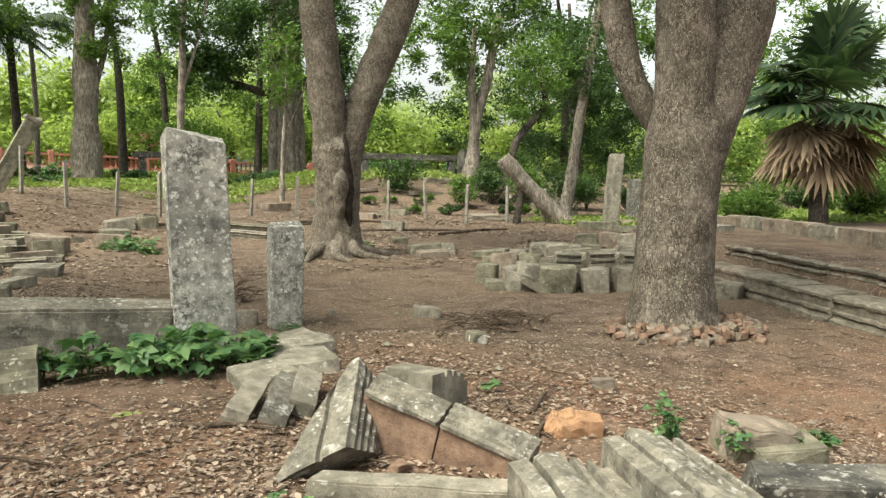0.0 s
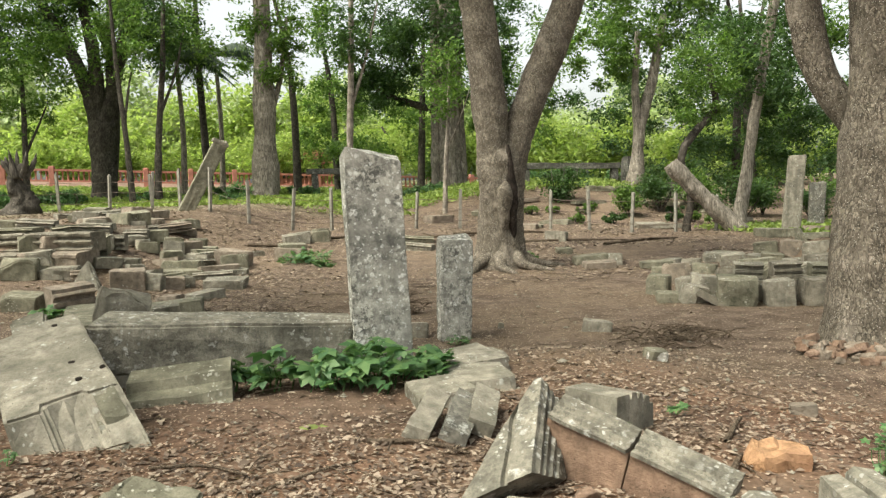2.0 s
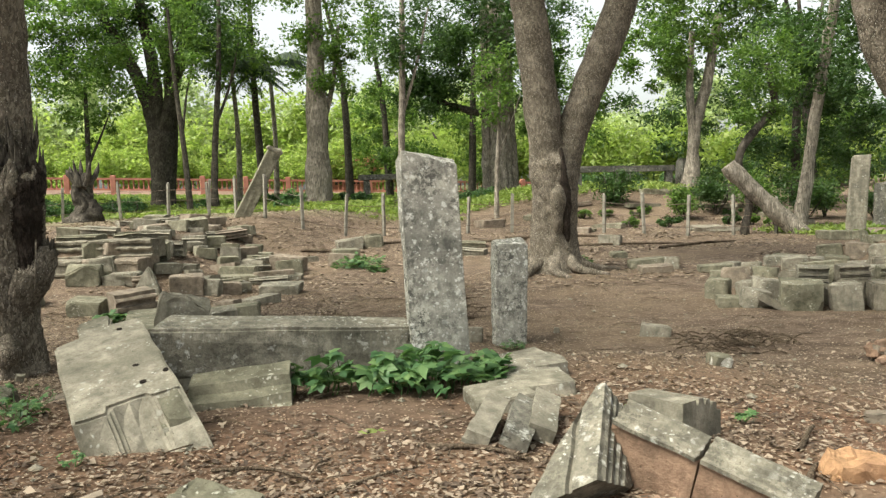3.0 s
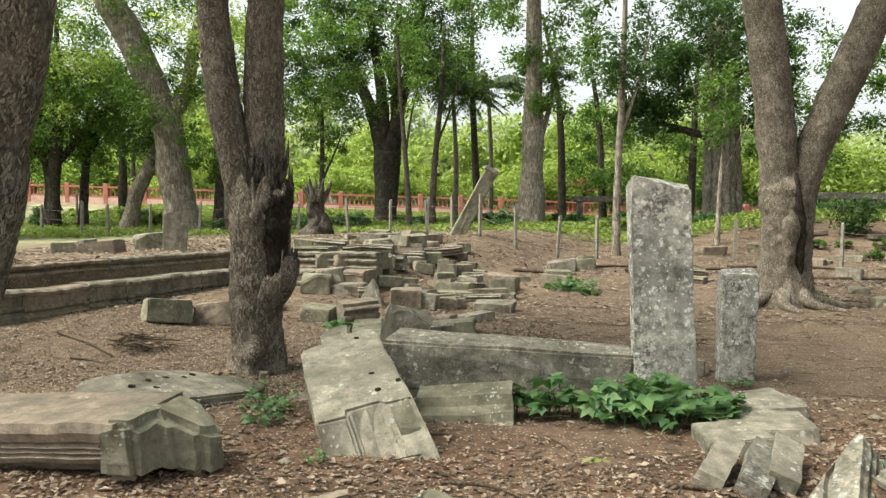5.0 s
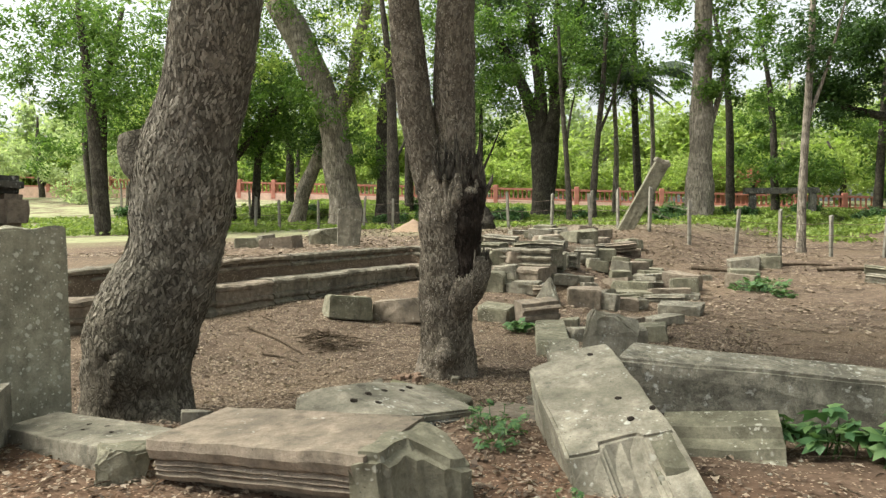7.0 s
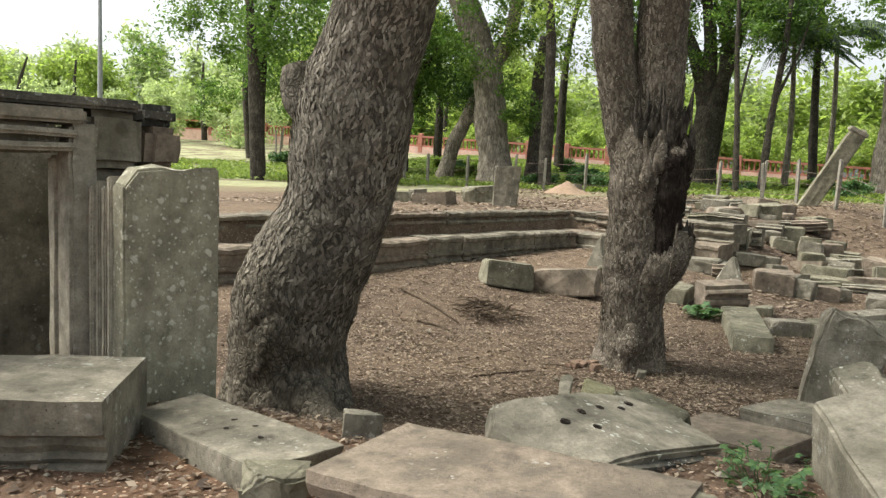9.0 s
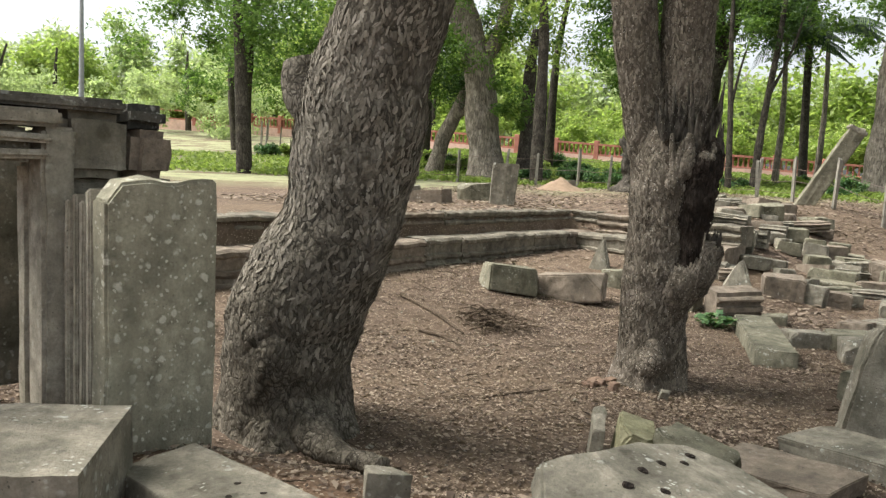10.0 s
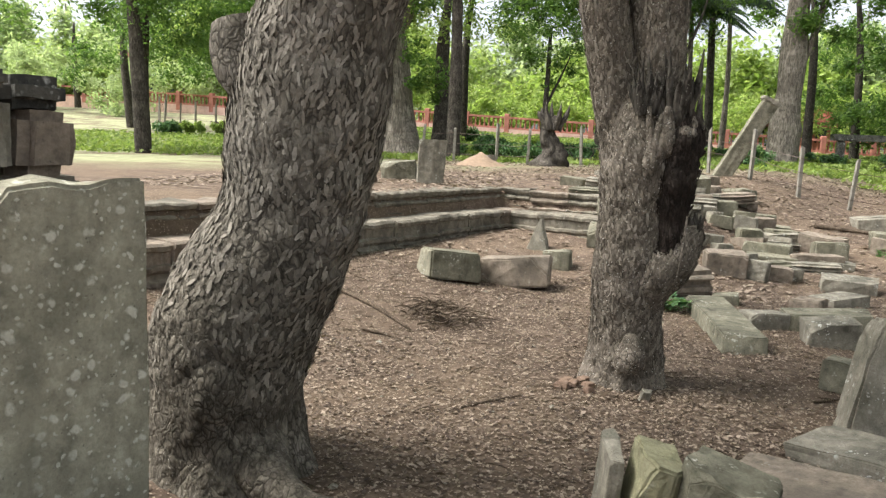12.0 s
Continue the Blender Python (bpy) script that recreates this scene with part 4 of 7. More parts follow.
    for i, (x, y, yaw) in enumerate(((1.42, 5.35, 60), (1.62, 5.22, 64), (1.80, 5.30, 66))):
        solo("moulded_fragment", moulded(steps_profile(0.17, 0.10, 3, 120 + i, 0.05), 0.55, 120 + i, 0.012), STONE_DARK if i == 1 else STONE, pose(x - 0.1, y - 0.25, 0.47, 24, -8, yaw), "narrow moulded fragment leaning against flat stones", "carved block", "moulded fragments")
    solo("laterite_block", chipped(0.30, 0.2, 0.16, 130, 9, 0.03, 8), LATERITE, pose(2.92, 4.08, 0.44, 0, 4, -20), "rough orange laterite lump on the earth", "stone")
    solo("brick_piece", chipped(0.11, 0.08, 0.06, 131, 4, 0.01, 3), BRICK, pose(1.82, 4.02, 0.48, 4, 8, 20), "small broken red brick on the earth", "brick")
    solo("fallen_block", chipped(0.42, 0.32, 0.2, 132, 6, 0.016, 3), STONE_RED, pose(3.62, 3.42, 0.44, 0, 8, -30), "brown sandstone block among seedlings", "stone block")
    solo("broken_stone", chipped(0.2, 0.16, 0.08, 133, 5, 0.01, 4), STONE, pose(0.3, 3.2, 0.47, 0, 5, 20), "small grey stone on the earth", "stone")
    # square pier lying in the court
    s = solo("fallen_pier", chipped(0.52, 2.6, 0.3, 134, 18, 0.014, 1), STONE_GREEN, pose(-1.92, 14.4, -0.2, 0, 0, 7), "square greenish sandstone pier lying flat in the court", "stone beam")
    solo("white_stone", chipped(0.09, 0.06, 0.13, 135, 5, 0.012, 3), STONE_PALE, pose(-2.84, 11.0, -0.13, 10, 14, 20), "small white stone at the foot of a tree", "stone")


near_stones()

# ---- rubble ----
fallen_block(-3.76, 19.09, 0.67, 0.41, 11)
fallen_block(-3.36, 19.68, 0.55, 0.51, 10)
fallen_block(-3.81, 20.40, 0.43, 0.30, 11)
fallen_block(-2.85, 19.81, 0.62, 0.23, 8)
fallen_block(-2.22, 20.10, 0.63, 0.20, 6)
moulded_block(-2.59, 20.79, 0.80, 0.36, 7)
moulded_block(-2.19, 21.84, 0.53, 0.34, 6)
fallen_block(-1.98, 25.60, 0.81, 0.37, 4)
moulded_block(-1.13, 25.64, 1.25, 0.22, 2)
moulded_block(-1.81, 23.44, 0.61, 0.27, 4)
fallen_block(-1.47, 22.59, 0.59, 0.23, 4)
fallen_block(-1.71, 20.65, 0.39, 0.20, 5)
fallen_block(-0.90, 22.10, 0.54, 0.29, 2)
fallen_block(-0.47, 23.82, 0.62, 0.30, 1)
fallen_block(-0.25, 22.41, 0.70, 0.22, 0)
fallen_block(0.68, 21.68, 0.67, 0.37, -2)
flat_slab_piece(0.64, 20.67, 0.64, 0.14, -2)
wedge_stone(-2.39, 18.43, 0.64, 0.56, 7)
fallen_block(-1.61, 18.66, 0.71, 0.37, 5)
fallen_block(-0.62, 19.01, 0.59, 0.21, 2)
flat_slab_piece(-0.56, 20.68, 0.93, 0.10, 1)
fallen_block(-0.04, 16.90, 0.64, 0.14, -0)
fallen_block(-3.23, 16.75, 0.64, 0.29, 11)
moulded_block(-2.37, 16.48, 0.74, 0.44, 8)
moulded_block(-2.77, 23.21, 0.73, 0.21, 7)
moulded_block(-3.35, 22.17, 0.62, 0.18, 9)
moulded_block(-4.08, 22.71, 0.88, 0.20, 10)
moulded_block(-2.49, 30.83, 1.19, 0.20, 5)
fallen_block(2.20, 23.28, 0.72, 0.33, -6)
fallen_block(2.90, 27.81, 0.86, 0.30, -6)
fallen_block(3.73, 28.06, 0.58, 0.39, -8)
flat_slab_piece(1.32, 24.42, 0.51, 0.12, -3)
fallen_block(-4.88, 23.01, 0.57, 0.20, 12)
fallen_block(-3.30, 20.39, 0.64, 0.24, 9)
flat_slab_piece(-1.36, 24.22, 0.51, 0.17, 3)
moulded_block(-3.36, 30.80, 0.98, 0.18, 6)
moulded_block(-4.32, 29.16, 0.93, 0.16, 9)
fallen_block(7.99, 13.40, 0.41, 0.35, -31)
fallen_block(9.13, 14.53, 0.57, 0.39, -32)
fallen_block(8.42, 13.07, 0.43, 0.31, -33)
moulded_block(11.09, 14.63, 0.70, 0.39, -38)
moulded_block(11.79, 14.26, 0.63, 0.36, -40)
fallen_block(14.31, 18.37, 0.60, 0.36, -38)
fallen_block(14.10, 17.13, 0.57, 0.38, -40)
fallen_block(13.62, 15.70, 0.64, 0.34, -42)
flat_slab_piece(19.30, 24.01, 1.30, 0.27, -39)
fallen_block(12.46, 17.81, 0.76, 0.21, -35)
fallen_block(10.73, 15.95, 0.53, 0.19, -34)
fallen_block(11.66, 13.37, 0.30, 0.39, -42)
fallen_block(11.75, 26.16, 0.71, 0.33, -24)
fallen_block(9.40, 18.88, 0.89, 0.23, -27)
fallen_block(9.90, 18.63, 0.44, 0.27, -28)
flat_slab_piece(10.17, 22.13, 0.47, 0.15, -25)
fallen_block(21.47, 24.67, 0.90, 0.25, -41)
fallen_block(12.14, 16.86, 0.58, 0.26, -36)
fallen_block(2.37, 23.82, 0.76, 0.39, -5)
fallen_block(2.97, 28.26, 0.96, 0.31, -6)
fallen_block(3.85, 28.76, 0.60, 0.41, -7)
fallen_block(0.65, 22.41, 0.87, 0.39, -1)
fallen_block(-0.12, 23.07, 0.81, 0.21, 1)
fallen_block(-0.27, 24.69, 0.47, 0.25, 1)
moulded_block(6.32, 24.98, 1.18, 0.19, -14)
moulded_block(6.90, 27.27, 1.29, 0.20, -14)
flat_slab_piece(10.19, 35.63, 1.19, 0.33, -16)
fallen_block(2.85, 11.30, 0.31, 0.19, -14)
fallen_block(-0.57, 14.99, 1.06, 0.22, 3)
fallen_block(5.34, 10.71, 0.41, 0.13, -27)
fallen_block(3.93, 6.88, 0.18, 0.08, -30)
flat_slab_piece(3.98, 5.10, 0.17, 0.05, -40)
fallen_block(10.68, 10.02, 0.58, 0.22, -48)
fallen_block(3.68, 3.26, 0.38, 0.13, -52)
fallen_block(4.13, 11.38, 0.08, 0.08, -20)
fallen_block(-10.57, 20.53, 0.64, 0.25, 26)
fallen_block(-9.55, 20.51, 0.90, 0.27, 24)
fallen_block(-11.16, 22.97, 0.48, 0.26, 25)
fallen_block(-9.08, 22.43, 0.84, 0.44, 20)
fallen_block(-9.52, 34.37, 0.69, 0.38, 14)
fallen_block(-5.93, 15.55, 0.87, 0.40, 18)
fallen_block(-4.94, 16.13, 1.08, 0.42, 13)
wedge_stone(-5.00, 18.68, 0.46, 0.62, 11)
flat_slab_piece(-4.49, 17.60, 0.50, 0.30, 7)
fallen_block(-1.37, 14.76, 0.59, 0.20, -2)
fallen_block(-1.74, 16.18, 0.36, 0.15, -0)
flat_slab_piece(-0.62, 15.98, 0.42, 0.21, -5)
fallen_block(-0.68, 14.10, 0.62, 0.29, -12)
fallen_block(-0.95, 12.10, 0.39, 0.28, -13)
fallen_block(-3.56, 6.14, 0.20, 0.11, 28)



def stacked_block(x, y, z, w, d, h, yaw, seed, tilt=(0, 0), ledges=False, mat=None):
    """One block of the collapsed platform: plain, or with ledge mouldings along its front."""
    mat = mat or (STONE_WALL, STONE_GREEN, STONE)[seed % 3]
    if ledges:
        bm = moulded(steps_profile(d, h, 5, seed, 0.045), w, seed, 0.012, 0.06)
        bmesh.ops.rotate(bm, verts=bm.verts, cent=(0, 0, 0), matrix=Matrix.Rotation(math.pi, 3, "Z"))
        bmesh.ops.translate(bm, verts=bm.verts, vec=(w / 2, d / 2, 0))
    else:
        bm = chipped(w, d, h, seed, 7, 0.018, 3)
    solo("platform_block", bm, mat, pose(x, y, z, tilt[0], tilt[1], yaw), "weathered sandstone platform block " + ("with stacked ledges" if ledges else "with rounded worn corners"), "stone block", "blocks of the collapsed platform")


def platform_heap():
    for i, (x, y, z, w, d, h, yaw, tilt, ledges) in enumerate((
            (8.50, 11.86, -0.12, 0.62, 0.50, 0.46, -30, (4, 5), False), (9.08, 11.54, -0.12, 0.46, 0.52, 0.44, -27, (0, -2), False), (9.60, 11.28, -0.12, 0.50, 0.52, 0.45, -26, (0, 1), False),
            (10.12, 11.02, -0.12, 0.48, 0.5, 0.42, -26, (0, 2), False),
            (8.95, 12.18, -0.12, 0.52, 0.45, 0.40, -28, (0, 0), False), (9.50, 11.92, -0.12, 0.52, 0.45, 0.41, -27, (0, 0), False), (10.05, 11.66, -0.12, 0.52, 0.45, 0.41, -27, (0, 0), False),
            (8.95, 12.16, 0.28, 0.46, 0.4, 0.26, -30, (0, 1), True), (9.52, 11.92, 0.29, 0.46, 0.4, 0.26, -25, (0, -2), True), (10.08, 11.66, 0.29, 0.44, 0.4, 0.22, -27, (0, 0), True),
            (7.92, 12.30, -0.12, 0.40, 0.36, 0.34, -10, (8, 10), False), (8.12, 12.02, -0.08, 0.56, 0.40, 0.13, -35, (-6, 28), False), (7.70, 12.62, -0.12, 0.44, 0.34, 0.18, -20, (3, 2), False),
            (8.45, 12.72, -0.12, 0.50, 0.42, 0.42, -24, (0, 6), False), (9.15, 12.78, -0.12, 0.55, 0.45, 0.52, -30, (0, -4), False), (9.80, 12.52, -0.12, 0.55, 0.45, 0.56, -28, (2, 0), False),
            (10.45, 12.30, -0.12, 0.60, 0.45, 0.56, -26, (0, 0), False), (11.10, 12.95, -0.1, 0.6, 0.5, 0.62, -30, (0, 0), False), (11.75, 12.62, -0.1, 0.6, 0.5, 0.6, -28, (0, 2), False), (12.4, 13.4, -0.1, 0.7, 0.5, 0.72, -32, (0, 0), False), (13.1, 13.9, -0.1, 0.7, 0.6, 0.74, -34, (0, 0), False))):
        stacked_block(x, y, z, w, d, h, yaw, 1300 + i, tilt, ledges)
    solo("white_stone", chipped(0.17, 0.12, 0.09, 1330, 5, 0.012, 4), STONE_STELE, pose(3.93, 6.86, ground_z(3.93, 6.86) - 0.01, 4, 6, -30), "small pale stone lying on the bare earth", "stone")


platform_heap()


def heap_stones():
    """More of the collapsed wall: flat and ledged blocks lying over one another up the slope."""
    r = random.Random(91)
    for i in range(78):
        t = r.random()
        x = -4.6 + 5.2 * r.random() + 0.6 * t
        y = 18.6 + 11.5 * t ** 1.3 - 0.25 * (x + 2)
        if x > -0.6 + 1.2 * (1 - t) and r.random() < 0.7:
            continue
        w, h = r.uniform(0.4, 1.0), r.uniform(0.10, 0.26)
        k = r.random()
        if k < 0.4:
            moulded_block(x, y, w, h, r.uniform(-10, 20))
        elif k < 0.75:
            flat_slab_piece(x, y, w, h, r.uniform(-10, 20))
        else:
            fallen_block(x, y, w * 0.8, h + 0.08, r.uniform(-10, 20))
    for i in range(16):
        x, y = r.uniform(9, 16), r.uniform(12.5, 19)
        flat_slab_piece(x, y, r.uniform(0.4, 0.8), r.uniform(0.1, 0.22), r.uniform(-50, -20))
    for i in range(14):
        x, y = r.uniform(12, 26), r.uniform(29, 40)
        flat_slab_piece(x, y, r.uniform(0.7, 1.5), r.uniform(0.12, 0.25), r.uniform(-40, 10))


heap_stones()


# ---- trees that the path passes ----
def tree(name, label, bark_mat, pieces, crown=None, crown_mat=None, extra=()):
    """pieces: (part name, verts, faces); crown: verts, quads."""
    t = thing(name, label, "tree")
    for pn, (v, f) in pieces:
        from_arrays(pn, v, f, bark_mat, t, True)
    for pn, (v, f), m in extra:
        from_arrays(pn, v, f, m, t, True)
    if crown is not None:
        quads("crown", crown[0], crown[1], crown_mat, t)
    return t


def bark_plates(tube, sides, n, size, seed, mat, parent, low=-9.0):
    """Loose curling bark plates over a trunk, too many to count."""
    r = np.random.RandomState(seed)
    g = np.array([tuple(v) for v in tube[0]]).reshape(-1, sides, 3)
    i, j = r.randint(1, len(g) - 2, n), r.randint(0, sides, n)
    p = g[i, j]
    along = g[i + 1, j] - g[i - 1, j]
    along /= np.linalg.norm(along, axis=1)[:, None] + 1e-9
    c = g[i].mean(axis=1)
    out = p - c
    out -= along * (out * along).sum(1)[:, None]
    out /= np.linalg.norm(out, axis=1)[:, None] + 1e-9
    side = np.cross(along, out)
    turn = r.normal(0, 0.4, n)[:, None]
    along, side = along * np.cos(turn) + side * np.sin(turn), side * np.cos(turn) - along * np.sin(turn)
    gate = np.array([noise.noise(Vector(q) * 2.3) for q in p]) + r.normal(0, 0.25, n) > -0.22
    keep = gate & (p[:, 2] > low)
    p, along, side, out = p[keep], along[keep], side[keep], out[keep]
    n = len(p)
    L, W = (size * r.uniform(0.6, 1.7, n))[:, None], (size * r.uniform(0.28, 0.6, n))[:, None]
    h = (size * r.uniform(0.05, 0.26, n))[:, None]
    p = p + out * 0.004
    rows = [p - along * L * 0.5 + side * W * 0.2, p - along * L * 0.5 - side * W * 0.25, p + side * W * 0.5 + out * h * 0.55, p - side * W * 0.5 + out * h * 0.5, p + along * L * 0.5 + side * W * 0.3 + out * h, p + along * L * 0.5 - side * W * 0.2 + out * h]
    v = np.stack(rows, 1).reshape(-1, 3)
    o = (np.arange(n) * 6)[:, None]
    f = np.concatenate([o + np.array([0, 2, 3, 1]), o + np.array([2, 4, 5, 3])], 0)
    tagged(quads("bark_plates", v, f, mat, parent), kind="stuff")


def splinters(x, y, z, n, seed, reach=0.3, up=0.4, rad=0.05):
    r = random.Random(seed)
    out = []
    for _ in range(n):
        a = r.uniform(0, 6.28)
        q = r.uniform(0.2, 1) * reach
        out.append(limb([(x + 0.3 * q * math.cos(a), y + 0.3 * q * math.sin(a), z, rad * r.uniform(0.6, 1.4)), (x + q * math.cos(a) * 0.8, y + 0.6 * q * math.sin(a), z + up * 0.5, rad * 0.7), (x + q * math.cos(a), y + q * math.sin(a), z + up * r.uniform(0.6, 1.2), 0.006)], 7, 4, 0.25, seed=seed + n))
    return merge(out)


# These trees' crowns, unseen overhead, are spread wide to dim the court's light.
def near_trees():
    # slanting tree with swollen foot
    trunk = limb([(-5.66, 8.55, -0.25, 0.54), (-5.66, 8.55, 0.1, 0.52), (-5.62, 8.5, 0.55, 0.54), (-5.46, 8.45, 1.05, 0.53), (-5.16, 8.45, 1.65, 0.46), (-5.06, 8.45, 2.2, 0.46), (-4.96, 8.45, 2.75, 0.44), (-4.76, 8.45, 3.4, 0.42), (-4.5, 8.45, 4.6, 0.40), (-4.2, 8.5, 6.5, 0.36)], 190, 38, 0.07, 5, 0.35, 3, 0.0075)
    knob = limb([(-5.1, 8.35, 2.35, 0.18), (-5.38, 8.3, 2.62, 0.2), (-5.48, 8.28, 2.9, 0.12)], 20, 6, 0.12, seed=5)
    burr = limb([(-5.54, 8.16, 0.3, 0.16), (-5.44, 8.1, 0.62, 0.22), (-5.42, 8.16, 0.95, 0.10)], 24, 6, 0.1, seed=9)
    root = limb([(-5.4, 8.35, 0.12, 0.26), (-5.08, 8.12, -0.02, 0.16), (-4.78, 7.98, -0.06, 0.10), (-4.52, 7.9, -0.04, 0.095), (-4.42, 7.87, -0.03, 0.085)], 24, 10, 0.16, seed=6, flakes=0.006)
    t = tree("slanting_tree", "thick slanting tree with flaky grey-brown bark and swollen foot", BARK,
         [("trunk", trunk), ("branch_stub", knob), ("burr", burr), ("root", root)],
         leaf_cloud(blobs(-6.2, 8.0, 9.4, 7.0, 6.5, 1.7, 110, 1.0, 3, 0.1), 40, 1.0, 0.22, 3), LEAF)
    bark_plates(trunk, 190, 10500, 0.056, 61, PLATES, t, 0.5)
    # forked tree with charred wound
    trunk = limb([(-3.08, 11.6, -0.25, 0.36), (-3.08, 11.6, 0.05, 0.37), (-3.05, 11.58, 0.6, 0.36), (-3.03, 11.58, 1.2, 0.38), (-2.98, 11.58, 1.8, 0.43), (-3.04, 11.6, 2.35, 0.39), (-3.1, 11.72, 2.8, 0.28), (-3.1, 11.8, 3.05, 0.1)], 140, 30, 0.09, 5, 0.35, 11, 0.007)
    left = limb([(-3.2, 11.62, 2.2, 0.22), (-3.32, 11.62, 2.8, 0.24), (-3.45, 11.62, 3.5, 0.23), (-3.56, 11.65, 4.4, 0.22), (-3.75, 11.7, 6.5, 0.18)], 40, 12, 0.06, seed=12, flakes=0.005)
    right = limb([(-2.98, 11.72, 2.2, 0.26), (-2.95, 11.75, 2.9, 0.27), (-2.95, 11.78, 3.8, 0.27), (-2.9, 11.8, 5.0, 0.25), (-2.8, 11.9, 7.0, 0.2)], 40, 12, 0.06, seed=13, flakes=0.005)
    stub = limb([(-2.9, 11.45, 0.75, 0.18), (-2.74, 11.4, 1.12, 0.24), (-2.58, 11.38, 1.36, 0.17), (-2.5, 11.37, 1.45, 0.11), (-2.47, 11.36, 1.49, 0.04)], 28, 8, 0.2, seed=14)
    burr = limb([(-3.05, 11.2, 0.1, 0.1), (-2.98, 11.22, 0.27, 0.14), (-3.0, 11.2, 0.45, 0.06)], 18, 5, 0.1, seed=15)
    char = limb([(-2.74, 11.36, 0.9, 0.05), (-2.72, 11.33, 1.25, 0.11), (-2.70, 11.31, 1.7, 0.17), (-2.68, 11.32, 2.05, 0.20), (-2.66, 11.36, 2.35, 0.16), (-2.72, 11.45, 2.7, 0.05)], 48, 14, 0.2, seed=16, flakes=0.02)
    frag = merge([splinters(-2.74, 11.36, 2.4, 11, 17, 0.28, 0.6, 0.055), splinters(-2.55, 11.40, 2.15, 8, 18, 0.18, 0.5, 0.045), splinters(-3.0, 11.26, 2.5, 8, 19, 0.22, 0.42, 0.04)])
    r = random.Random(77)
    knotty = merge([limb([(-2.98 + 0.34 * t, 11.2 + 0.06 * t, 1.9 + 0.35 * t, 0.035), (-2.95 + 0.36 * t + r.uniform(-0.05, 0.05), 11.15 + 0.08 * t, 2.12 + 0.2 * t, r.uniform(0.045, 0.08)), (-2.93 + 0.36 * t + r.uniform(-0.08, 0.08), 11.2 + 0.1 * t, 2.42 + r.uniform(-0.1, 0.2), 0.02)], 12, 6, 0.4, seed=20 + k) for k, t in enumerate((0.0, 0.2, 0.35, 0.55, 0.75, 0.95, 1.1))])
    strip = limb([(-2.62, 11.17, 1.0, 0.012), (-2.59, 11.14, 1.3, 0.014), (-2.57, 11.16, 1.6, 0.01)], 6, 4, 0.1, seed=24)
    t = tree("forked_tree", "forked tree with flaky bark, a charred wound and torn limb", BARK_SPECK,
         [("trunk", trunk), ("left_stem", left), ("right_stem", right), ("torn_limb", stub), ("burr", burr), ("knotted_wood", knotty), ("hanging_bark", strip)],
         leaf_cloud(blobs(-4.3, 12.4, 9.6, 5.5, 5.5, 1.8, 90, 1.0, 4, 0.1), 45, 1.0, 0.22, 4), LEAF, [("charred_wound", char, CHAR_AND_SHADE), ("splintered_wood", frag, BARK_DARK), ("torn_fibre", splinters(-2.5, 11.36, 1.42, 7, 21, 0.16, 0.2, 0.035), BARK_DARK)])
    bark_plates(trunk, 140, 6500, 0.05, 62, PLATES_DARK, t, 0.1)
    bark_plates(stub, 28, 700, 0.055, 69, PLATES_DARK, t)
    bark_plates(char, 48, 700, 0.075, 68, CHAR_AND_SHADE, t)
    bark_plates(left, 40, 1800, 0.06, 63, PLATES_DARK, t)
    bark_plates(right, 40, 2200, 0.06, 64, PLATES_DARK, t)
    # hollow forked tree at the court's end
    trunk = limb([(7.15, 19.4, -0.2, 0.60), (7.15, 19.4, 0.1, 0.58), (7.18, 19.4, 0.8, 0.55), (7.2, 19.4, 1.8, 0.56), (7.2, 19.4, 2.6, 0.58), (7.2, 19.4, 3.1, 0.34)], 90, 18, 0.08, 7, 0.55, 31, 0.006)
    left = limb([(6.98, 19.4, 2.2, 0.42), (7.0, 19.4, 3.1, 0.42), (6.85, 19.4, 4.4, 0.42), (6.7, 19.4, 6.2, 0.42), (6.3, 19.5, 9.0, 0.34)], 44, 12, 0.08, seed=32, flakes=0.005)
    right = limb([(7.4, 19.4, 2.2, 0.40), (7.65, 19.4, 3.2, 0.40), (8.15, 19.4, 4.4, 0.40), (9.05, 19.4, 6.4, 0.40), (10.2, 19.4, 9.0, 0.32)], 44, 12, 0.08, seed=33, flakes=0.005)
    # solid dark bulge on the trunk, painting the shade inside the cleft
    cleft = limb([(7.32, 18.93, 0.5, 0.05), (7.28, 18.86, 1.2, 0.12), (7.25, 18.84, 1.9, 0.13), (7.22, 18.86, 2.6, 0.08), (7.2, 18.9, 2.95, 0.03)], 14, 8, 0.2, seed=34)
    lip = limb([(7.08, 18.9, 0.9, 0.10), (7.05, 18.82, 1.4, 0.18), (7.08, 18.82, 1.8, 0.20), (7.12, 18.88, 2.05, 0.08)], 20, 6, 0.12, seed=35)
    roots = [limb([(7.15 + 0.5 * math.cos(a), 19.4 + 0.5 * math.sin(a), 0.18, 0.2), (7.15 + 0.95 * math.cos(a), 19.4 + 0.95 * math.sin(a), 0.0, 0.12), (7.15 + 1.6 * math.cos(a + 0.2), 19.4 + 1.6 * math.sin(a + 0.2), -0.1, 0.05)], 12, 6, 0.15, seed=36 + i) for i, a in enumerate((-2.6, -1.9, -1.2, -0.5, 0.3, 3.3))]
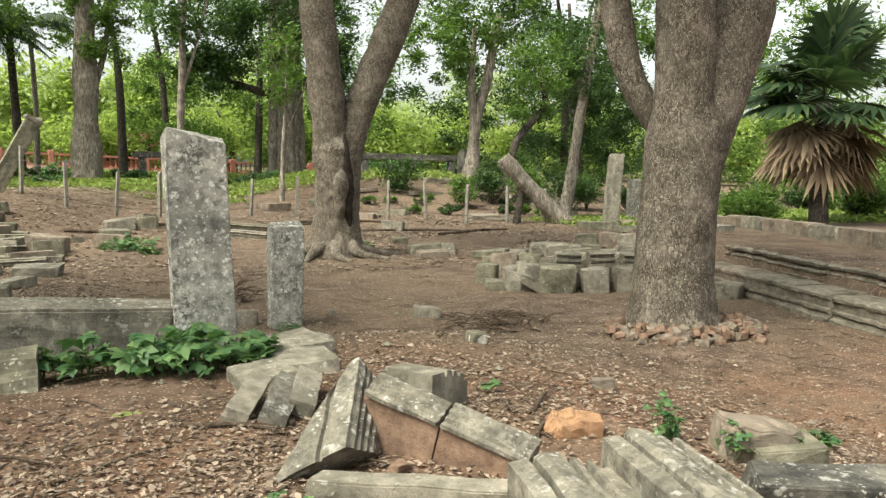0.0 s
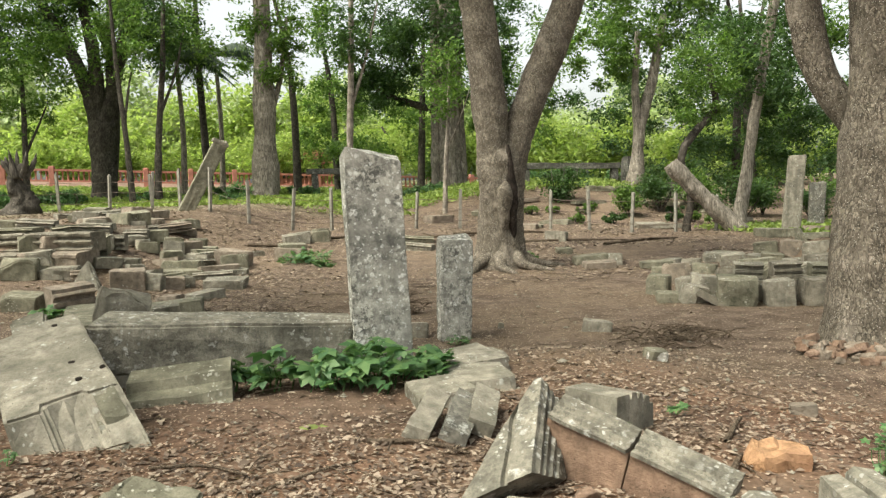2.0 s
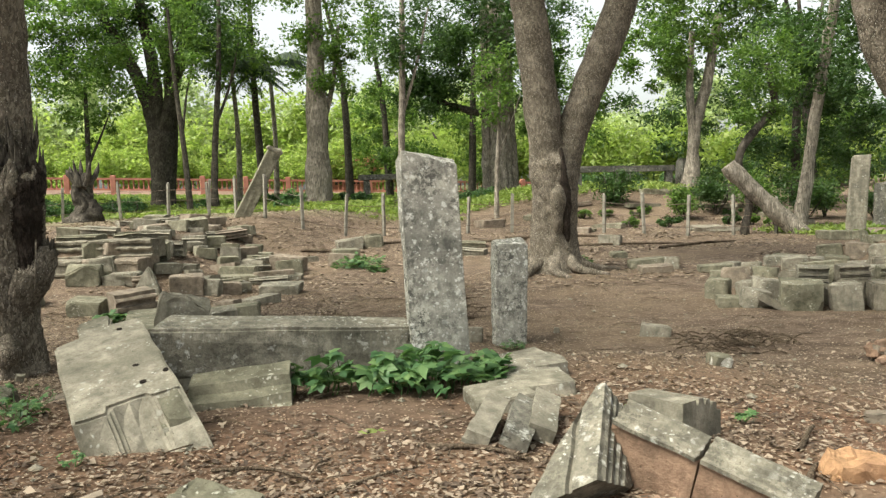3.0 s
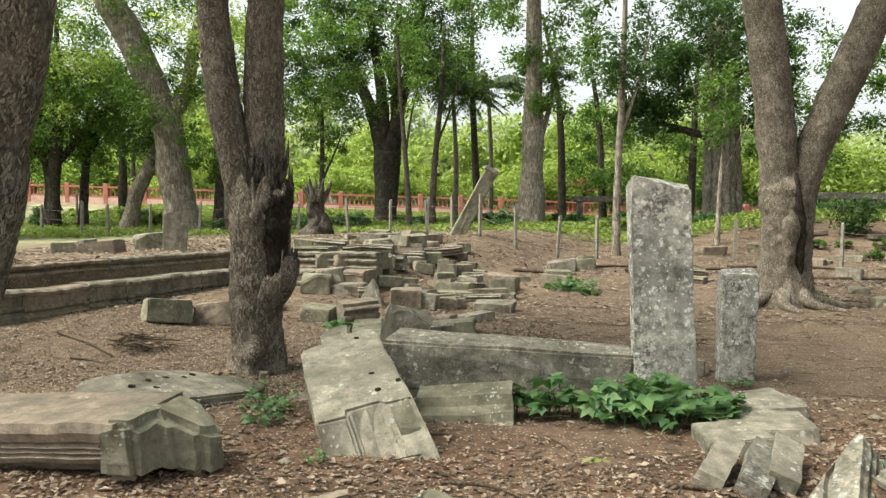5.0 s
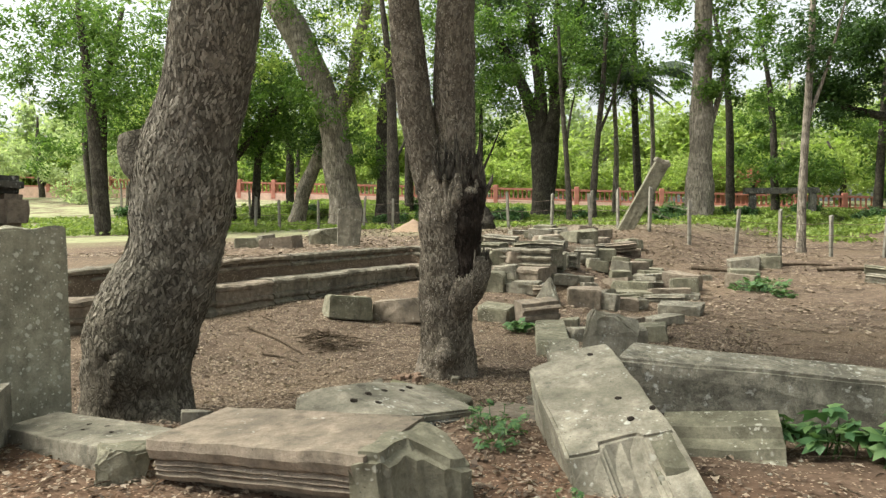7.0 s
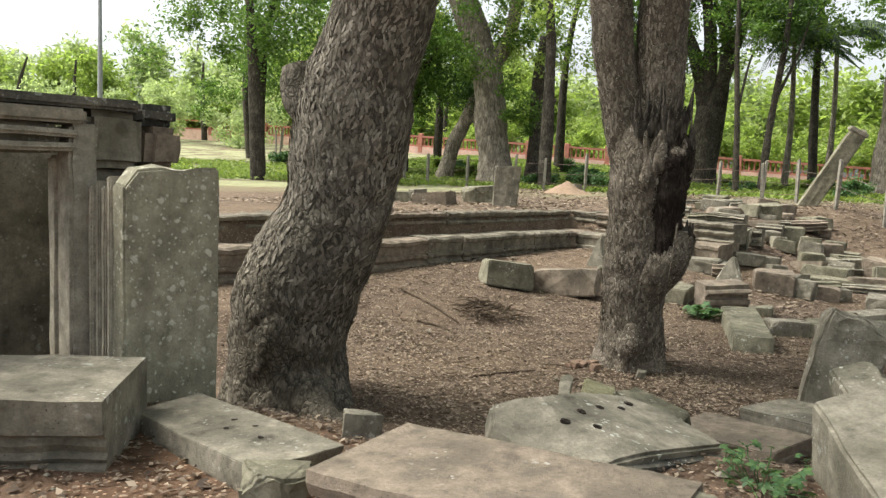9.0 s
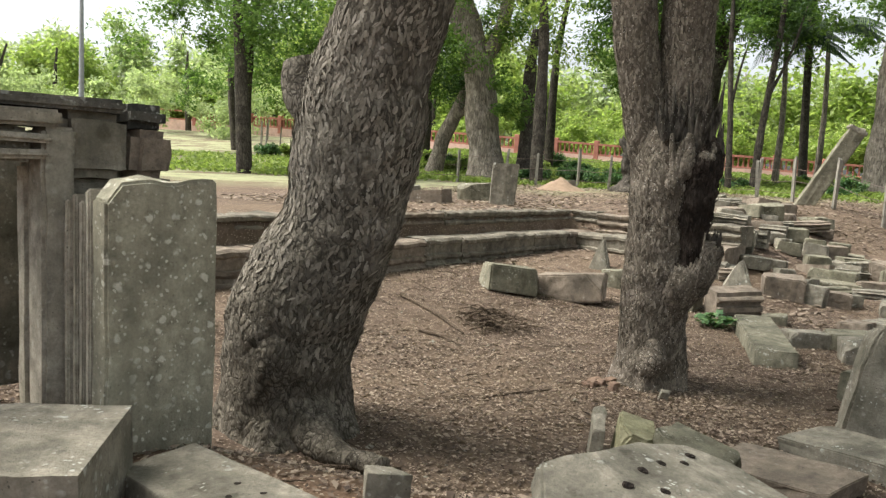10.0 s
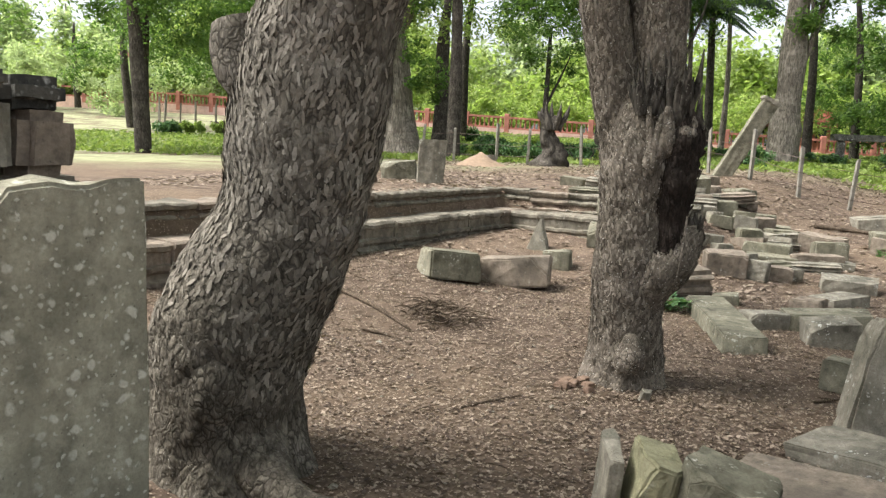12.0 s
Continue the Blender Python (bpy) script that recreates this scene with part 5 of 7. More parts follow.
    tree("hollow_tree", "big forked tree with spreading roots and a dark hollow cleft", BARK_SPECK,
         [("trunk", trunk), ("left_stem", left), ("right_stem", right), ("cleft_lip", lip)] + [("root", q) for q in roots],
         leaf_cloud(blobs(7.0, 19.0, 12.0, 7.5, 6.5, 2.0, 130, 1.1, 5, 0.1), 50, 1.0, 0.24, 5), LEAF_DARK, [("hollow_cleft", cleft, CHAR_AND_SHADE)])
    # speckled fork by the right wall
    trunk = limb([(7.86, 8.4, -0.25, 0.58), (7.86, 8.4, 0.1, 0.55), (7.88, 8.4, 0.7, 0.50), (7.92, 8.4, 1.6, 0.50), (8.02, 8.4, 2.3, 0.52), (8.12, 8.4, 2.7, 0.44), (8.2, 8.4, 3.0, 0.2)], 120, 24, 0.06, 6, 0.32, 41, 0.006)
    left = limb([(7.9, 8.4, 2.0, 0.40), (7.96, 8.4, 2.9, 0.38), (7.98, 8.4, 3.6, 0.37), (7.92, 8.4, 4.6, 0.38), (7.8, 8.4, 7.5, 0.3)], 40, 12, 0.05, seed=42, flakes=0.005)
    right = limb([(8.15, 8.4, 1.9, 0.36), (8.45, 8.4, 2.8, 0.42), (8.72, 8.4, 3.5, 0.44), (9.05, 8.4, 4.6, 0.44), (9.8, 8.4, 7.5, 0.36)], 44, 12, 0.05, seed=43, flakes=0.005)
    back = limb([(8.0, 8.9, 2.6, 0.16), (7.72, 9.2, 3.4, 0.2), (7.55, 9.4, 4.6, 0.2), (7.2, 9.8, 7.0, 0.16)], 24, 8, 0.08, seed=44)
    t = tree("speckled_tree", "large forked tree with speckled brown bark beside a brick heap", BARK_SPECK,
         [("trunk", trunk), ("left_stem", left), ("right_stem", right), ("back_stem", back)],
         leaf_cloud(blobs(5.5, 7.5, 9.9, 7.5, 6.5, 1.8, 110, 1.0, 6, 0.1), 40, 1.0, 0.22, 6), LEAF)
    bark_plates(trunk, 120, 3600, 0.032, 65, PLATES_DARK, t, 0.2)
    bark_plates(right, 44, 1200, 0.032, 66, PLATES_DARK, t)
    bark_plates(left, 40, 1200, 0.032, 67, PLATES_DARK, t)


near_trees()


def brick_heap():
    h = thing("brick_heap", "ring of broken bricks and stones round the tree foot", "brick heap")
    r = random.Random(5)
    kinds = []
    for i in range(6):
        bm = chipped(r.uniform(0.08, 0.16), r.uniform(0.06, 0.12), r.uniform(0.05, 0.09), 200 + i, 3, 0.02, 5)
        kinds.append(mesh_of("brick", bm, (BRICK, STONE_RED, STONE_BROWN)[i % 3]))
    for i in range(190):
        a = r.uniform(math.pi * 0.98, math.pi * 1.95)
        q = r.gauss(0.95, 0.16)
        x, y = 7.86 + q * math.cos(a), 8.4 + q * math.sin(a) * 0.95
        z = ground_z(x, y) + max(0, 0.15 - abs(q - 0.9) * 0.35) * r.random()
        ob = new("brick", kinds[i % 6])
        ob.parent = h
        ob.matrix_world = pose(x, y, z - 0.01, r.uniform(-25, 25), r.uniform(-25, 25), r.uniform(0, 360))


brick_heap()


# ---- trees further off ----
def far_tree(x, y, line, r_foot, label, mat, leaf, clumps, per, size, seed, limbs=(), name="tree"):
    z = ground_z(x, y)
    trunk = limb([(x, y, z - 0.3, r_foot * 1.25), (x, y, z + 0.4, r_foot)] + [(x + a, y, z + b, c) for a, b, c in line], 18, 7, 0.12, 4, 0.3, seed)
    pieces = [("trunk", trunk)]
    for li in limbs:
        pieces.append(("limb", limb([(x + a, y + d, z + b, c) for a, d, b, c in li], 10, 6, 0.12, seed=seed + 3)))
    cl = []
    for cx, cy, cz, rx, ry, rz, n, rad in clumps:
        cl += blobs(x + cx, y + cy, z + cz, rx, ry, rz, n, rad, seed + int(cx * 7 + cz))
    crown = leaf_cloud(cl, per, 1.0, size, seed) if cl else None
    return tree(name, label, mat, pieces, crown, leaf)


def far_trees():
    far_tree(3.35, 50, [(0.05, 3, 0.72), (0.15, 7, 0.62), (0.25, 12, 0.5), (0.3, 18, 0.35)], 0.85, "tall straight fluted tree trunk with leafy side shoots", BARK_PALE, LEAF,
             [(0.5, 0, 9, 2.2, 2, 3.2, 26, 0.8), (0, 0, 15, 5, 4, 3.5, 60, 1.0)], 60, 0.26, 51, [[(0.3, 0, 4.5, 0.2), (1.2, 0, 7.5, 0.16), (1.7, 0, 11, 0.1)]], "tall_tree")
    far_tree(-6.4, 55, [(0, 3, 0.75), (0.1, 5, 0.7)], 0.85, "dark many-stemmed tree with spreading upper limbs", BARK_DARK, LEAF_DARK,
             [(-1, 0, 15, 6.5, 4, 4.5, 110, 1.0), (-4, 0, 10, 2.5, 3, 1.6, 24, 0.8), (3.5, 0, 11, 2.6, 3, 2, 24, 0.8)], 70, 0.26, 52,
             [[(0, 0, 4.4, 0.5), (-0.9, 0, 8, 0.42), (-3, 0, 12.6, 0.3), (-4, 0, 16, 0.2)], [(0, 0, 4.4, 0.45), (-0.1, 0, 9, 0.4), (-1.0, 0, 15, 0.25)], [(0.1, 0, 4.4, 0.5), (1.3, 0, 8.5, 0.42), (2.4, 0, 13, 0.3), (3, 0, 16, 0.2)], [(0.8, 0, 6.5, 0.3), (0.9, 0, 10, 0.28), (1.2, 0, 15, 0.2)]], "spreading_tree")
    far_tree(-15.6, 42, [(-0.4, 3, 0.85), (-0.9, 6, 0.8), (-2, 9, 0.75), (-3.9, 12.6, 0.7)], 1.0, "broad leaning tree with small hanging leaf sprays", BARK_PALE, LEAF,
             [(-0.5, -1, 8, 3, 2, 3, 30, 0.7), (-4, 0, 13, 6, 4, 3, 80, 1.0), (1.5, -1, 4.5, 1.0, 1, 2.2, 10, 0.5)], 60, 0.2, 53, [[(-0.7, 0, 5.6, 0.4), (0.4, 0, 8, 0.36), (0.9, 0, 10.5, 0.3), (2, 0, 14, 0.2)]], "leaning_tree")
    far_tree(-25.0, 46, [(0.2, 3, 0.4), (0.5, 6, 0.34), (0.4, 10, 0.2)], 0.5, "leafy tree with a broad low crown over the lawn", BARK_DARK, LEAF,
             [(0.5, 0, 7.4, 6.4, 4, 4.2, 210, 1.0)], 70, 0.2, 58, [[(0.2, 0, 3.4, 0.24), (-1.6, 0, 5.4, 0.18), (-3.4, 0, 7.5, 0.1)], [(0.3, 0, 3.6, 0.24), (2.2, 0, 5.6, 0.18), (4, 0, 7.6, 0.1)]], "lawn_tree")
    far_tree(-14.2, 44, [(0.1, 2, 0.42), (0, 5, 0.36), (0.2, 8, 0.2)], 0.5, "dark burnt-looking trunk beside the broad tree", BARK_DARK, LEAF, [], 0, 0.2, 54)
    # strangler fig of fused stems
    z = ground_z(16.6, 55)
    r = random.Random(3)
    stems = [limb([(16.6 + dx * 1.15, 55 + dy, z - 0.3, w * 1.4), (16.6 + dx, 55 + dy, z + 1.5, w), (16.6 + dx * 0.9, 55 + dy, z + 6, w * 0.9), (16.6 + dx * 0.8 + r.uniform(-0.2, 0.2), 55 + dy, z + 14, w * 0.7)], 14, 6, 0.2, seed=60 + i) for i, (dx, dy, w) in enumerate(((-1.0, 0, 0.36), (-0.45, -0.3, 0.42), (0.1, -0.4, 0.36), (0.55, -0.1, 0.4), (1.05, 0.1, 0.34), (0.0, 0.4, 0.7)))]
    arm = limb([(16.0, 55, z + 6.2, 0.3), (14.0, 54.6, z + 6.6, 0.24), (11.4, 54.4, z + 7.6, 0.16), (10.2, 54.2, z + 9.5, 0.1)], 10, 6, 0.15, seed=70)
    fig = thing("strangler_fig", "strangler fig of many fused upright roots with dense dark leaves", "tree")
    for s in stems:
        from_arrays("aerial_root", *s, BARK_PALE, fig, True)
    from_arrays("limb", *arm, BARK_DARK, fig, True)
    v, f = leaf_cloud(blobs(16, 54, 13, 7, 4, 4.5, 120, 1.0, 71) + blobs(11.5, 54, 9, 3, 2, 2.2, 36, 0.8, 72, 0.2) + blobs(19.5, 54, 9, 2.2, 2, 2.6, 26, 0.8, 73, 0.2), 70, 1.0, 0.26, 74)
    quads("crown", v, f, LEAF_DARK, fig)
    # slim poles and saplings
    for i, (x, y, rad, top, lean, mat) in enumerate(((5.9, 34.5, 0.17, 12, 0.3, BARK_PALE), (-3.9, 46, 0.16, 11, -0.4, BARK_DARK), (-2.7, 48, 0.2, 12, 0.6, BARK_DARK), (-9.2, 47, 0.17, 7, 0.1, BARK_DARK), (-19.4, 44, 0.45, 7, 1.6, BARK_PALE), (-24.8, 46, 0.35, 9, -0.6, BARK_DARK), (-23.6, 47, 0.28, 9, 0.5, BARK_DARK), (11.8, 40, 0.12, 8, 0.3, BARK_PALE))):
        far_tree(x, y, [(lean * 0.3, top * 0.3, rad * 0.9), (lean, top * 0.65, rad * 0.75), (lean * 1.4, top, rad * 0.5)], rad * 1.1, "slim young tree with sparse leaves", mat, LEAF if i % 2 else LEAF_DARK,
                 [(lean, 0, top * 0.85, 1.8, 1.5, top * 0.28, 18, 0.7)], 55, 0.2, 80 + i, [[(lean * 0.4, 0, top * 0.4, rad * 0.5), (lean + 0.6, 0, top * 0.6, rad * 0.35), (lean + 1.2, 0, top * 0.8, rad * 0.2)]], "young_tree")
    # trees on the mound to the right
    far_tree(24.0, 42, [(0.2, 1.5, 0.4), (0.4, 3.5, 0.32), (1.2, 6.2, 0.3), (2.0, 10, 0.25)], 0.55, "gnarled mound tree with two rising stems", BARK_PALE, LEAF,
             [(1.5, 0, 11, 5, 3, 3.5, 70, 0.9), (-2, 0, 7.5, 2.4, 2, 1.6, 20, 0.7)], 70, 0.24, 95, [[(0.3, 0, 2.8, 0.26), (0.1, 0, 5.5, 0.22), (0.3, 0, 9, 0.16)]], "mound_tree")
    far_tree(18.4, 28.2, [(0.1, 0.8, 0.14), (0.15, 1.6, 0.14), (-0.25, 2.6, 0.15), (-0.1, 3.4, 0.16), (0.7, 4.3, 0.15), (1.3, 5.0, 0.14), (1.0, 6.6, 0.12)], 0.15, "thin twisted tree with crooked stem and fence wire", BARK_DARK, LEAF,
             [(1.2, 0, 6.6, 2.0, 1.5, 1.4, 26, 0.6), (0.4, 0, 4.6, 1.2, 1, 0.5, 10, 0.4)], 60, 0.15, 96, [], "crooked_tree")
    far_tree(22.2, 30, [(0.3, 2, 0.26), (0.8, 5, 0.24), (1.6, 9, 0.22), (2.4, 13, 0.18)], 0.3, "pale slender leaning trunk", BARK_PALE, LEAF_DARK,
             [(1.5, 0.5, 7.5, 2.6, 2, 3.4, 44, 0.8), (3, 1, 4.5, 1.6, 1.5, 2.2, 20, 0.7)], 70, 0.2, 97, [], "slender_tree")
    # leaning dead trunk with sawn top
    zz = ground_z(20.2, 27.6)
    v, f = limb([(20.3, 27.4, zz - 0.1, 0.42), (19.9, 27.5, zz + 0.35, 0.36), (18.9, 27.9, zz + 1.4, 0.32), (18.0, 28.2, zz + 2.4, 0.32), (17.75, 28.3, zz + 2.75, 0.30)], 24, 8, 0.12, seed=98)
    ob = thing("dead_trunk", "leaning dead trunk with broken top, propped over rubble", "tree trunk")
    from_arrays("trunk", v, f, BARK_PALE, ob, True)
    # dead gnarled stump beyond the rubble
    zz = ground_z(-7.2, 36)
    ob = thing("tree_stump", "gnarled uprooted stump beyond the rubble", "tree stump")
    from_arrays("stump", *limb([(-7.2, 36, zz - 0.2, 0.6), (-7.1, 36, zz + 0.7, 0.42), (-7.4, 36, zz + 1.4, 0.32), (-7.0, 36, zz + 2.0, 0.14)], 28, 9, 0.6, seed=99), BARK_DARK, ob, True)
    from_arrays("splintered_wood", *splinters(-7.2, 36, zz + 1.5, 9, 101, 0.9, 1.0, 0.16), BARK_DARK, ob, True)


far_trees()


# ---- sugar palm with a skirt of dry fronds ----
def fan(cx, cy, cz, yaw, pitch, size, seed):
    """One fan leaf: stalk and pleated fingers that spread from its end."""
    r = random.Random(seed)
    d = Vector((math.cos(yaw) * math.cos(pitch), math.sin(yaw) * math.cos(pitch), math.sin(pitch)))
    side = d.cross(Vector((0, 0, 1))).normalized()
    up = side.cross(d)
    base = Vector((cx, cy, cz))
    hub = base + d * size * 0.9
    v, f = [], []
    st = 0.02
    for p in (base, hub):
        v += [p + side * st, p + up * st, p - side * st, p - up * st]
    for j in range(4):
        f.append((j, (j + 1) % 4, 4 + (j + 1) % 4, 4 + j))
    n = 22
    for i in range(n):
        a = math.radians(-135 + 270 * i / (n - 1))
        q = d * math.cos(a) + side * math.sin(a)
        o = q.cross(up).normalized()
        L = size * (0.95 - 0.25 * abs(a) / 2.4) * r.uniform(0.85, 1.1)
        droop = -0.22 * L
        k = len(v)
        w = L * 0.075
        v += [hub, hub + q * L * 0.55 + o * w + up * 0.03, hub + q * L + Vector((0, 0, droop)), hub + q * L * 0.55 - o * w - up * 0.03]
        f.append((k, k + 1, k + 2, k + 3))
    return v, f


def sugar_palm(x, y):
    z = ground_z(x, y)
    p = thing("fan_palm", "fan palm with green crown over a skirt of dry brown fronds", "palm tree")
    from_arrays("trunk", *limb([(x, y, z - 0.2, 0.3), (x, y, z + 0.5, 0.24), (x, y, z + 3.2, 0.2)], 16, 8, 0.12, seed=110), BARK_DARK, p, True)
    r = random.Random(9)
    for i in range(46):
        v, f = fan(x, y, z + r.uniform(2.5, 3.1), r.uniform(0, 6.28), math.radians(r.uniform(-60, -20)), r.uniform(0.9, 1.25), 300 + i)
        quads("dry_frond", np.array(v), np.array(f), FROND_DRY, p)
    for i in range(40):
        v, f = fan(x, y, z + r.uniform(3.1, 3.7), r.uniform(0, 6.28), math.radians(r.uniform(-15, 80)), r.uniform(1.1, 1.5), 400 + i)
        quads("green_frond", np.array(v), np.array(f), FROND, p)


sugar_palm(18.6, 14.2)


def coconut_palm(x, y, h, seed):
    z = ground_z(x, y)
    p = thing("feather_palm", "slim palm with drooping feather fronds", "palm tree")
    from_arrays("trunk", *limb([(x, y, z - 0.2, 0.24), (x + 0.1, y, z + h * 0.5, 0.17), (x - 0.1, y, z + h, 0.14)], 12, 7, 0.08, seed=seed), BARK_PALE, p, True)
    r = random.Random(seed)
    for i in range(16):
        yaw, el, L = r.uniform(0, 6.28), math.radians(r.uniform(-10, 65)), r.uniform(3.2, 4.2)
        v, f = [], []
        for k in range(34):
            s = k / 33
            d = L * s
            c = Vector((x - 0.1 + math.cos(yaw) * d * math.cos(el * (1 - 0.4 * s)), y + math.sin(yaw) * d * math.cos(el), z + h + d * math.sin(el) - 2.9 * s * s))
            side = Vector((-math.sin(yaw), math.cos(yaw), 0))
            ll = 0.85 * math.sin(math.pi * (0.1 + 0.85 * s))
            for sg in (-1, 1):
                o = len(v)
                tip = c + side * sg * ll * 0.6 + Vector((math.cos(yaw) * 0.25, math.sin(yaw) * 0.25, -ll * 0.75))
                v += [c, c + Vector((math.cos(yaw), math.sin(yaw), 0)) * 0.1, tip, tip - Vector((math.cos(yaw), math.sin(yaw), 0)) * 0.04]
                f.append((o, o + 1, o + 2, o + 3))
        quads("frond", np.array(v), np.array(f), FROND, p)


coconut_palm(-1.6, 58, 9.5, 121)
coconut_palm(1.0, 62, 10.5, 122)

# ---- undergrowth and woods ----
def bush(x, y, w, h, mat, label, seed, per=60, size=0.16, n=14):
    z = ground_z(x, y)
    b = thing("bush", label, "bush", "undergrowth bushes")
    r = random.Random(seed)
    stems = merge([limb([(x, y, z - 0.1, 0.035), (x + r.uniform(-0.3, 0.3) * w, y + r.uniform(-0.2, 0.2) * w, z + h * 0.5, 0.025), (x + r.uniform(-0.45, 0.45) * w, y, z + h * 0.85, 0.01)], 5, 4, 0.1, seed=seed) for _ in range(5)])
    tagged(from_arrays("stem_bundle", *stems, BARK_DARK, b, True), kind="stuff")
    v, f = leaf_cloud(blobs(x, y, z + h * 0.5, w * 0.5, w * 0.4, h * 0.42, n, h * 0.28, seed, 0.1), per, 1.0, size, seed)
    quads("foliage", v, f, mat, b)


def undergrowth():
    r = random.Random(77)
    for i in range(46):
        x = -34 + 66 * i / 45 + r.uniform(-0.8, 0.8)
        y = 52 + r.uniform(-4, 7) - 0.1 * abs(x)
        bright = x < 12
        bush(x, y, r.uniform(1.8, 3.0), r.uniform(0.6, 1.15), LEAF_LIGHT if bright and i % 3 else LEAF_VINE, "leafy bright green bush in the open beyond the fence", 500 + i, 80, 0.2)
    for i in range(14):
        bush(r.uniform(11, 25), r.uniform(31, 40), r.uniform(0.7, 1.5), r.uniform(0.3, 0.6), LEAF_DARK if i % 2 else LEAF, "low weeds growing on the mound slope", 540 + i, 60, 0.12, 8)
    for i in range(12):
        x = 18 + 2.0 * i + r.uniform(-0.5, 0.5)
        bush(x, 37 - 0.55 * i + r.uniform(-2, 2), r.uniform(1.5, 2.6), r.uniform(1.2, 2.4), LEAF if i % 2 else LEAF_DARK, "shrub growing among the trees on the mound", 560 + i, 90, 0.16)
    for i, (x, y, w, h) in enumerate(((-8.5, 40, 2.2, 1.0), (-10.5, 41, 2.4, 1.1), (-6.5, 42, 2.2, 1.0), (-13, 41.5, 2.0, 0.9), (1.2, 44, 1.8, 1.0), (22.5, 15.5, 2.5, 1.4), (24.5, 17, 3, 1.8), (21, 18.5, 2.4, 1.4), (26, 13, 3, 2), (23, 20.5, 2.6, 1.6), (27.5, 17.5, 3, 2.2))):
        bush(x, y, w, h, LEAF_VINE if i < 5 else LEAF, "low leafy green bush on open ground", 580 + i, 110, 0.15)


undergrowth()


def woods():
    """Far belts of trees, too many to count: clumps of leaves on trunks, with gaps of sky."""
    r = random.Random(31)
    # the rear belt gets its distance haze from the LEAF_HAZE colour
    specs = (("far_woods", LEAF_LIGHT, 84, 96, 0.62, 64, "sunlit pale green trees beyond the red wall"), ("far_woods", LEAF_HAZE, 98, 125, 0.8, 84, "dense green wood with distance haze in its leaf colour"))
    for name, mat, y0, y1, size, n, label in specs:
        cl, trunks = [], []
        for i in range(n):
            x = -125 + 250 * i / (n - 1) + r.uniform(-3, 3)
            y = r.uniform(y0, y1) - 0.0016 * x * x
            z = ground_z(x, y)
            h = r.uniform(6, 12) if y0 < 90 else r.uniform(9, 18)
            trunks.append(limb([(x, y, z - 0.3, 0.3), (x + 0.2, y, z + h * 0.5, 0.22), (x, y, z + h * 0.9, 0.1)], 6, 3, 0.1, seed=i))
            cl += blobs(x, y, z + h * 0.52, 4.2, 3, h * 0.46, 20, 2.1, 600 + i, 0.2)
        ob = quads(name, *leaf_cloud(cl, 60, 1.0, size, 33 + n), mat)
        tagged(ob, label, "woods", "", "stuff")
        t = from_arrays("far_trunks", *merge(trunks[::3]), BARK_PALE, None, True)
        tagged(t, "thin distant tree trunks of the wood", "woods", "", "stuff")
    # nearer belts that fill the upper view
    # the LEAF_HAZE belt carries painted haze as well
    for k, (x0, x1, y0, y1, zlo, zhi, n, mat, size, label) in enumerate(((-42, -20, 46, 60, 5.5, 13, 90, LEAF, 0.26, "spreading leafy boughs over the lawn"), (-30, -12, 38, 48, 7.5, 14, 60, LEAF_LIGHT, 0.22, "light green boughs with fine leaves"), (26, 46, 40, 60, 1.5, 16, 150, LEAF_DARK, 0.3, "dense dark trees to the right of the mound"), (8, 30, 60, 72, 3.0, 16, 120, LEAF, 0.32, "green trees behind the mound"), (32, 60, 24, 44, 1.0, 14, 130, LEAF, 0.3, "green trees beside the lawn"), (-12, 10, 60, 68, 10.5, 18, 24, LEAF, 0.3, "high dark boughs above the red wall"), (-105, -48, 62, 84, 3.0, 9.5, 230, LEAF_HAZE, 0.4, "green trees beyond the lawn, paled by painted haze"), (-45, 22, 78, 83, 3.2, 7.0, 190, LEAF_LIGHT, 0.36, "sunlit shrubs behind the red wall"), (-28, -20, 29, 38, 5.8, 12, 95, LEAF, 0.2, "leafy boughs of the tree by the lawn fence"), (-17, 1, 46, 57, 9.0, 15.5, 95, LEAF, 0.24, "leafy boughs of the trees along the fence"))):
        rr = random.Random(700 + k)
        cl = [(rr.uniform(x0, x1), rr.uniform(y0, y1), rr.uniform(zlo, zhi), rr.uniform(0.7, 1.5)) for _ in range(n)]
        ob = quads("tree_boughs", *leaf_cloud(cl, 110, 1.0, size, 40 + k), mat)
        tagged(ob, label, "tree foliage", "", "stuff")
        tr = []
        for j in range(max(2, n // 60)):
            x, y = rr.uniform(x0, x1), rr.uniform(y0, y1)
            z = ground_z(x, y)
            tr.append(limb([(x, y, z - 0.3, 0.34), (x + rr.uniform(-0.6, 0.6), y, z + zhi * 0.5, 0.24), (x + rr.uniform(-1.5, 1.5), y, z + zhi * 0.9, 0.1)], 9, 5, 0.12, seed=j))
        t = from_arrays("far_trunks", *merge(tr), BARK_DARK, None, True)
        tagged(t, "trunks carrying the boughs", "tree trunks", "", "stuff")


woods()


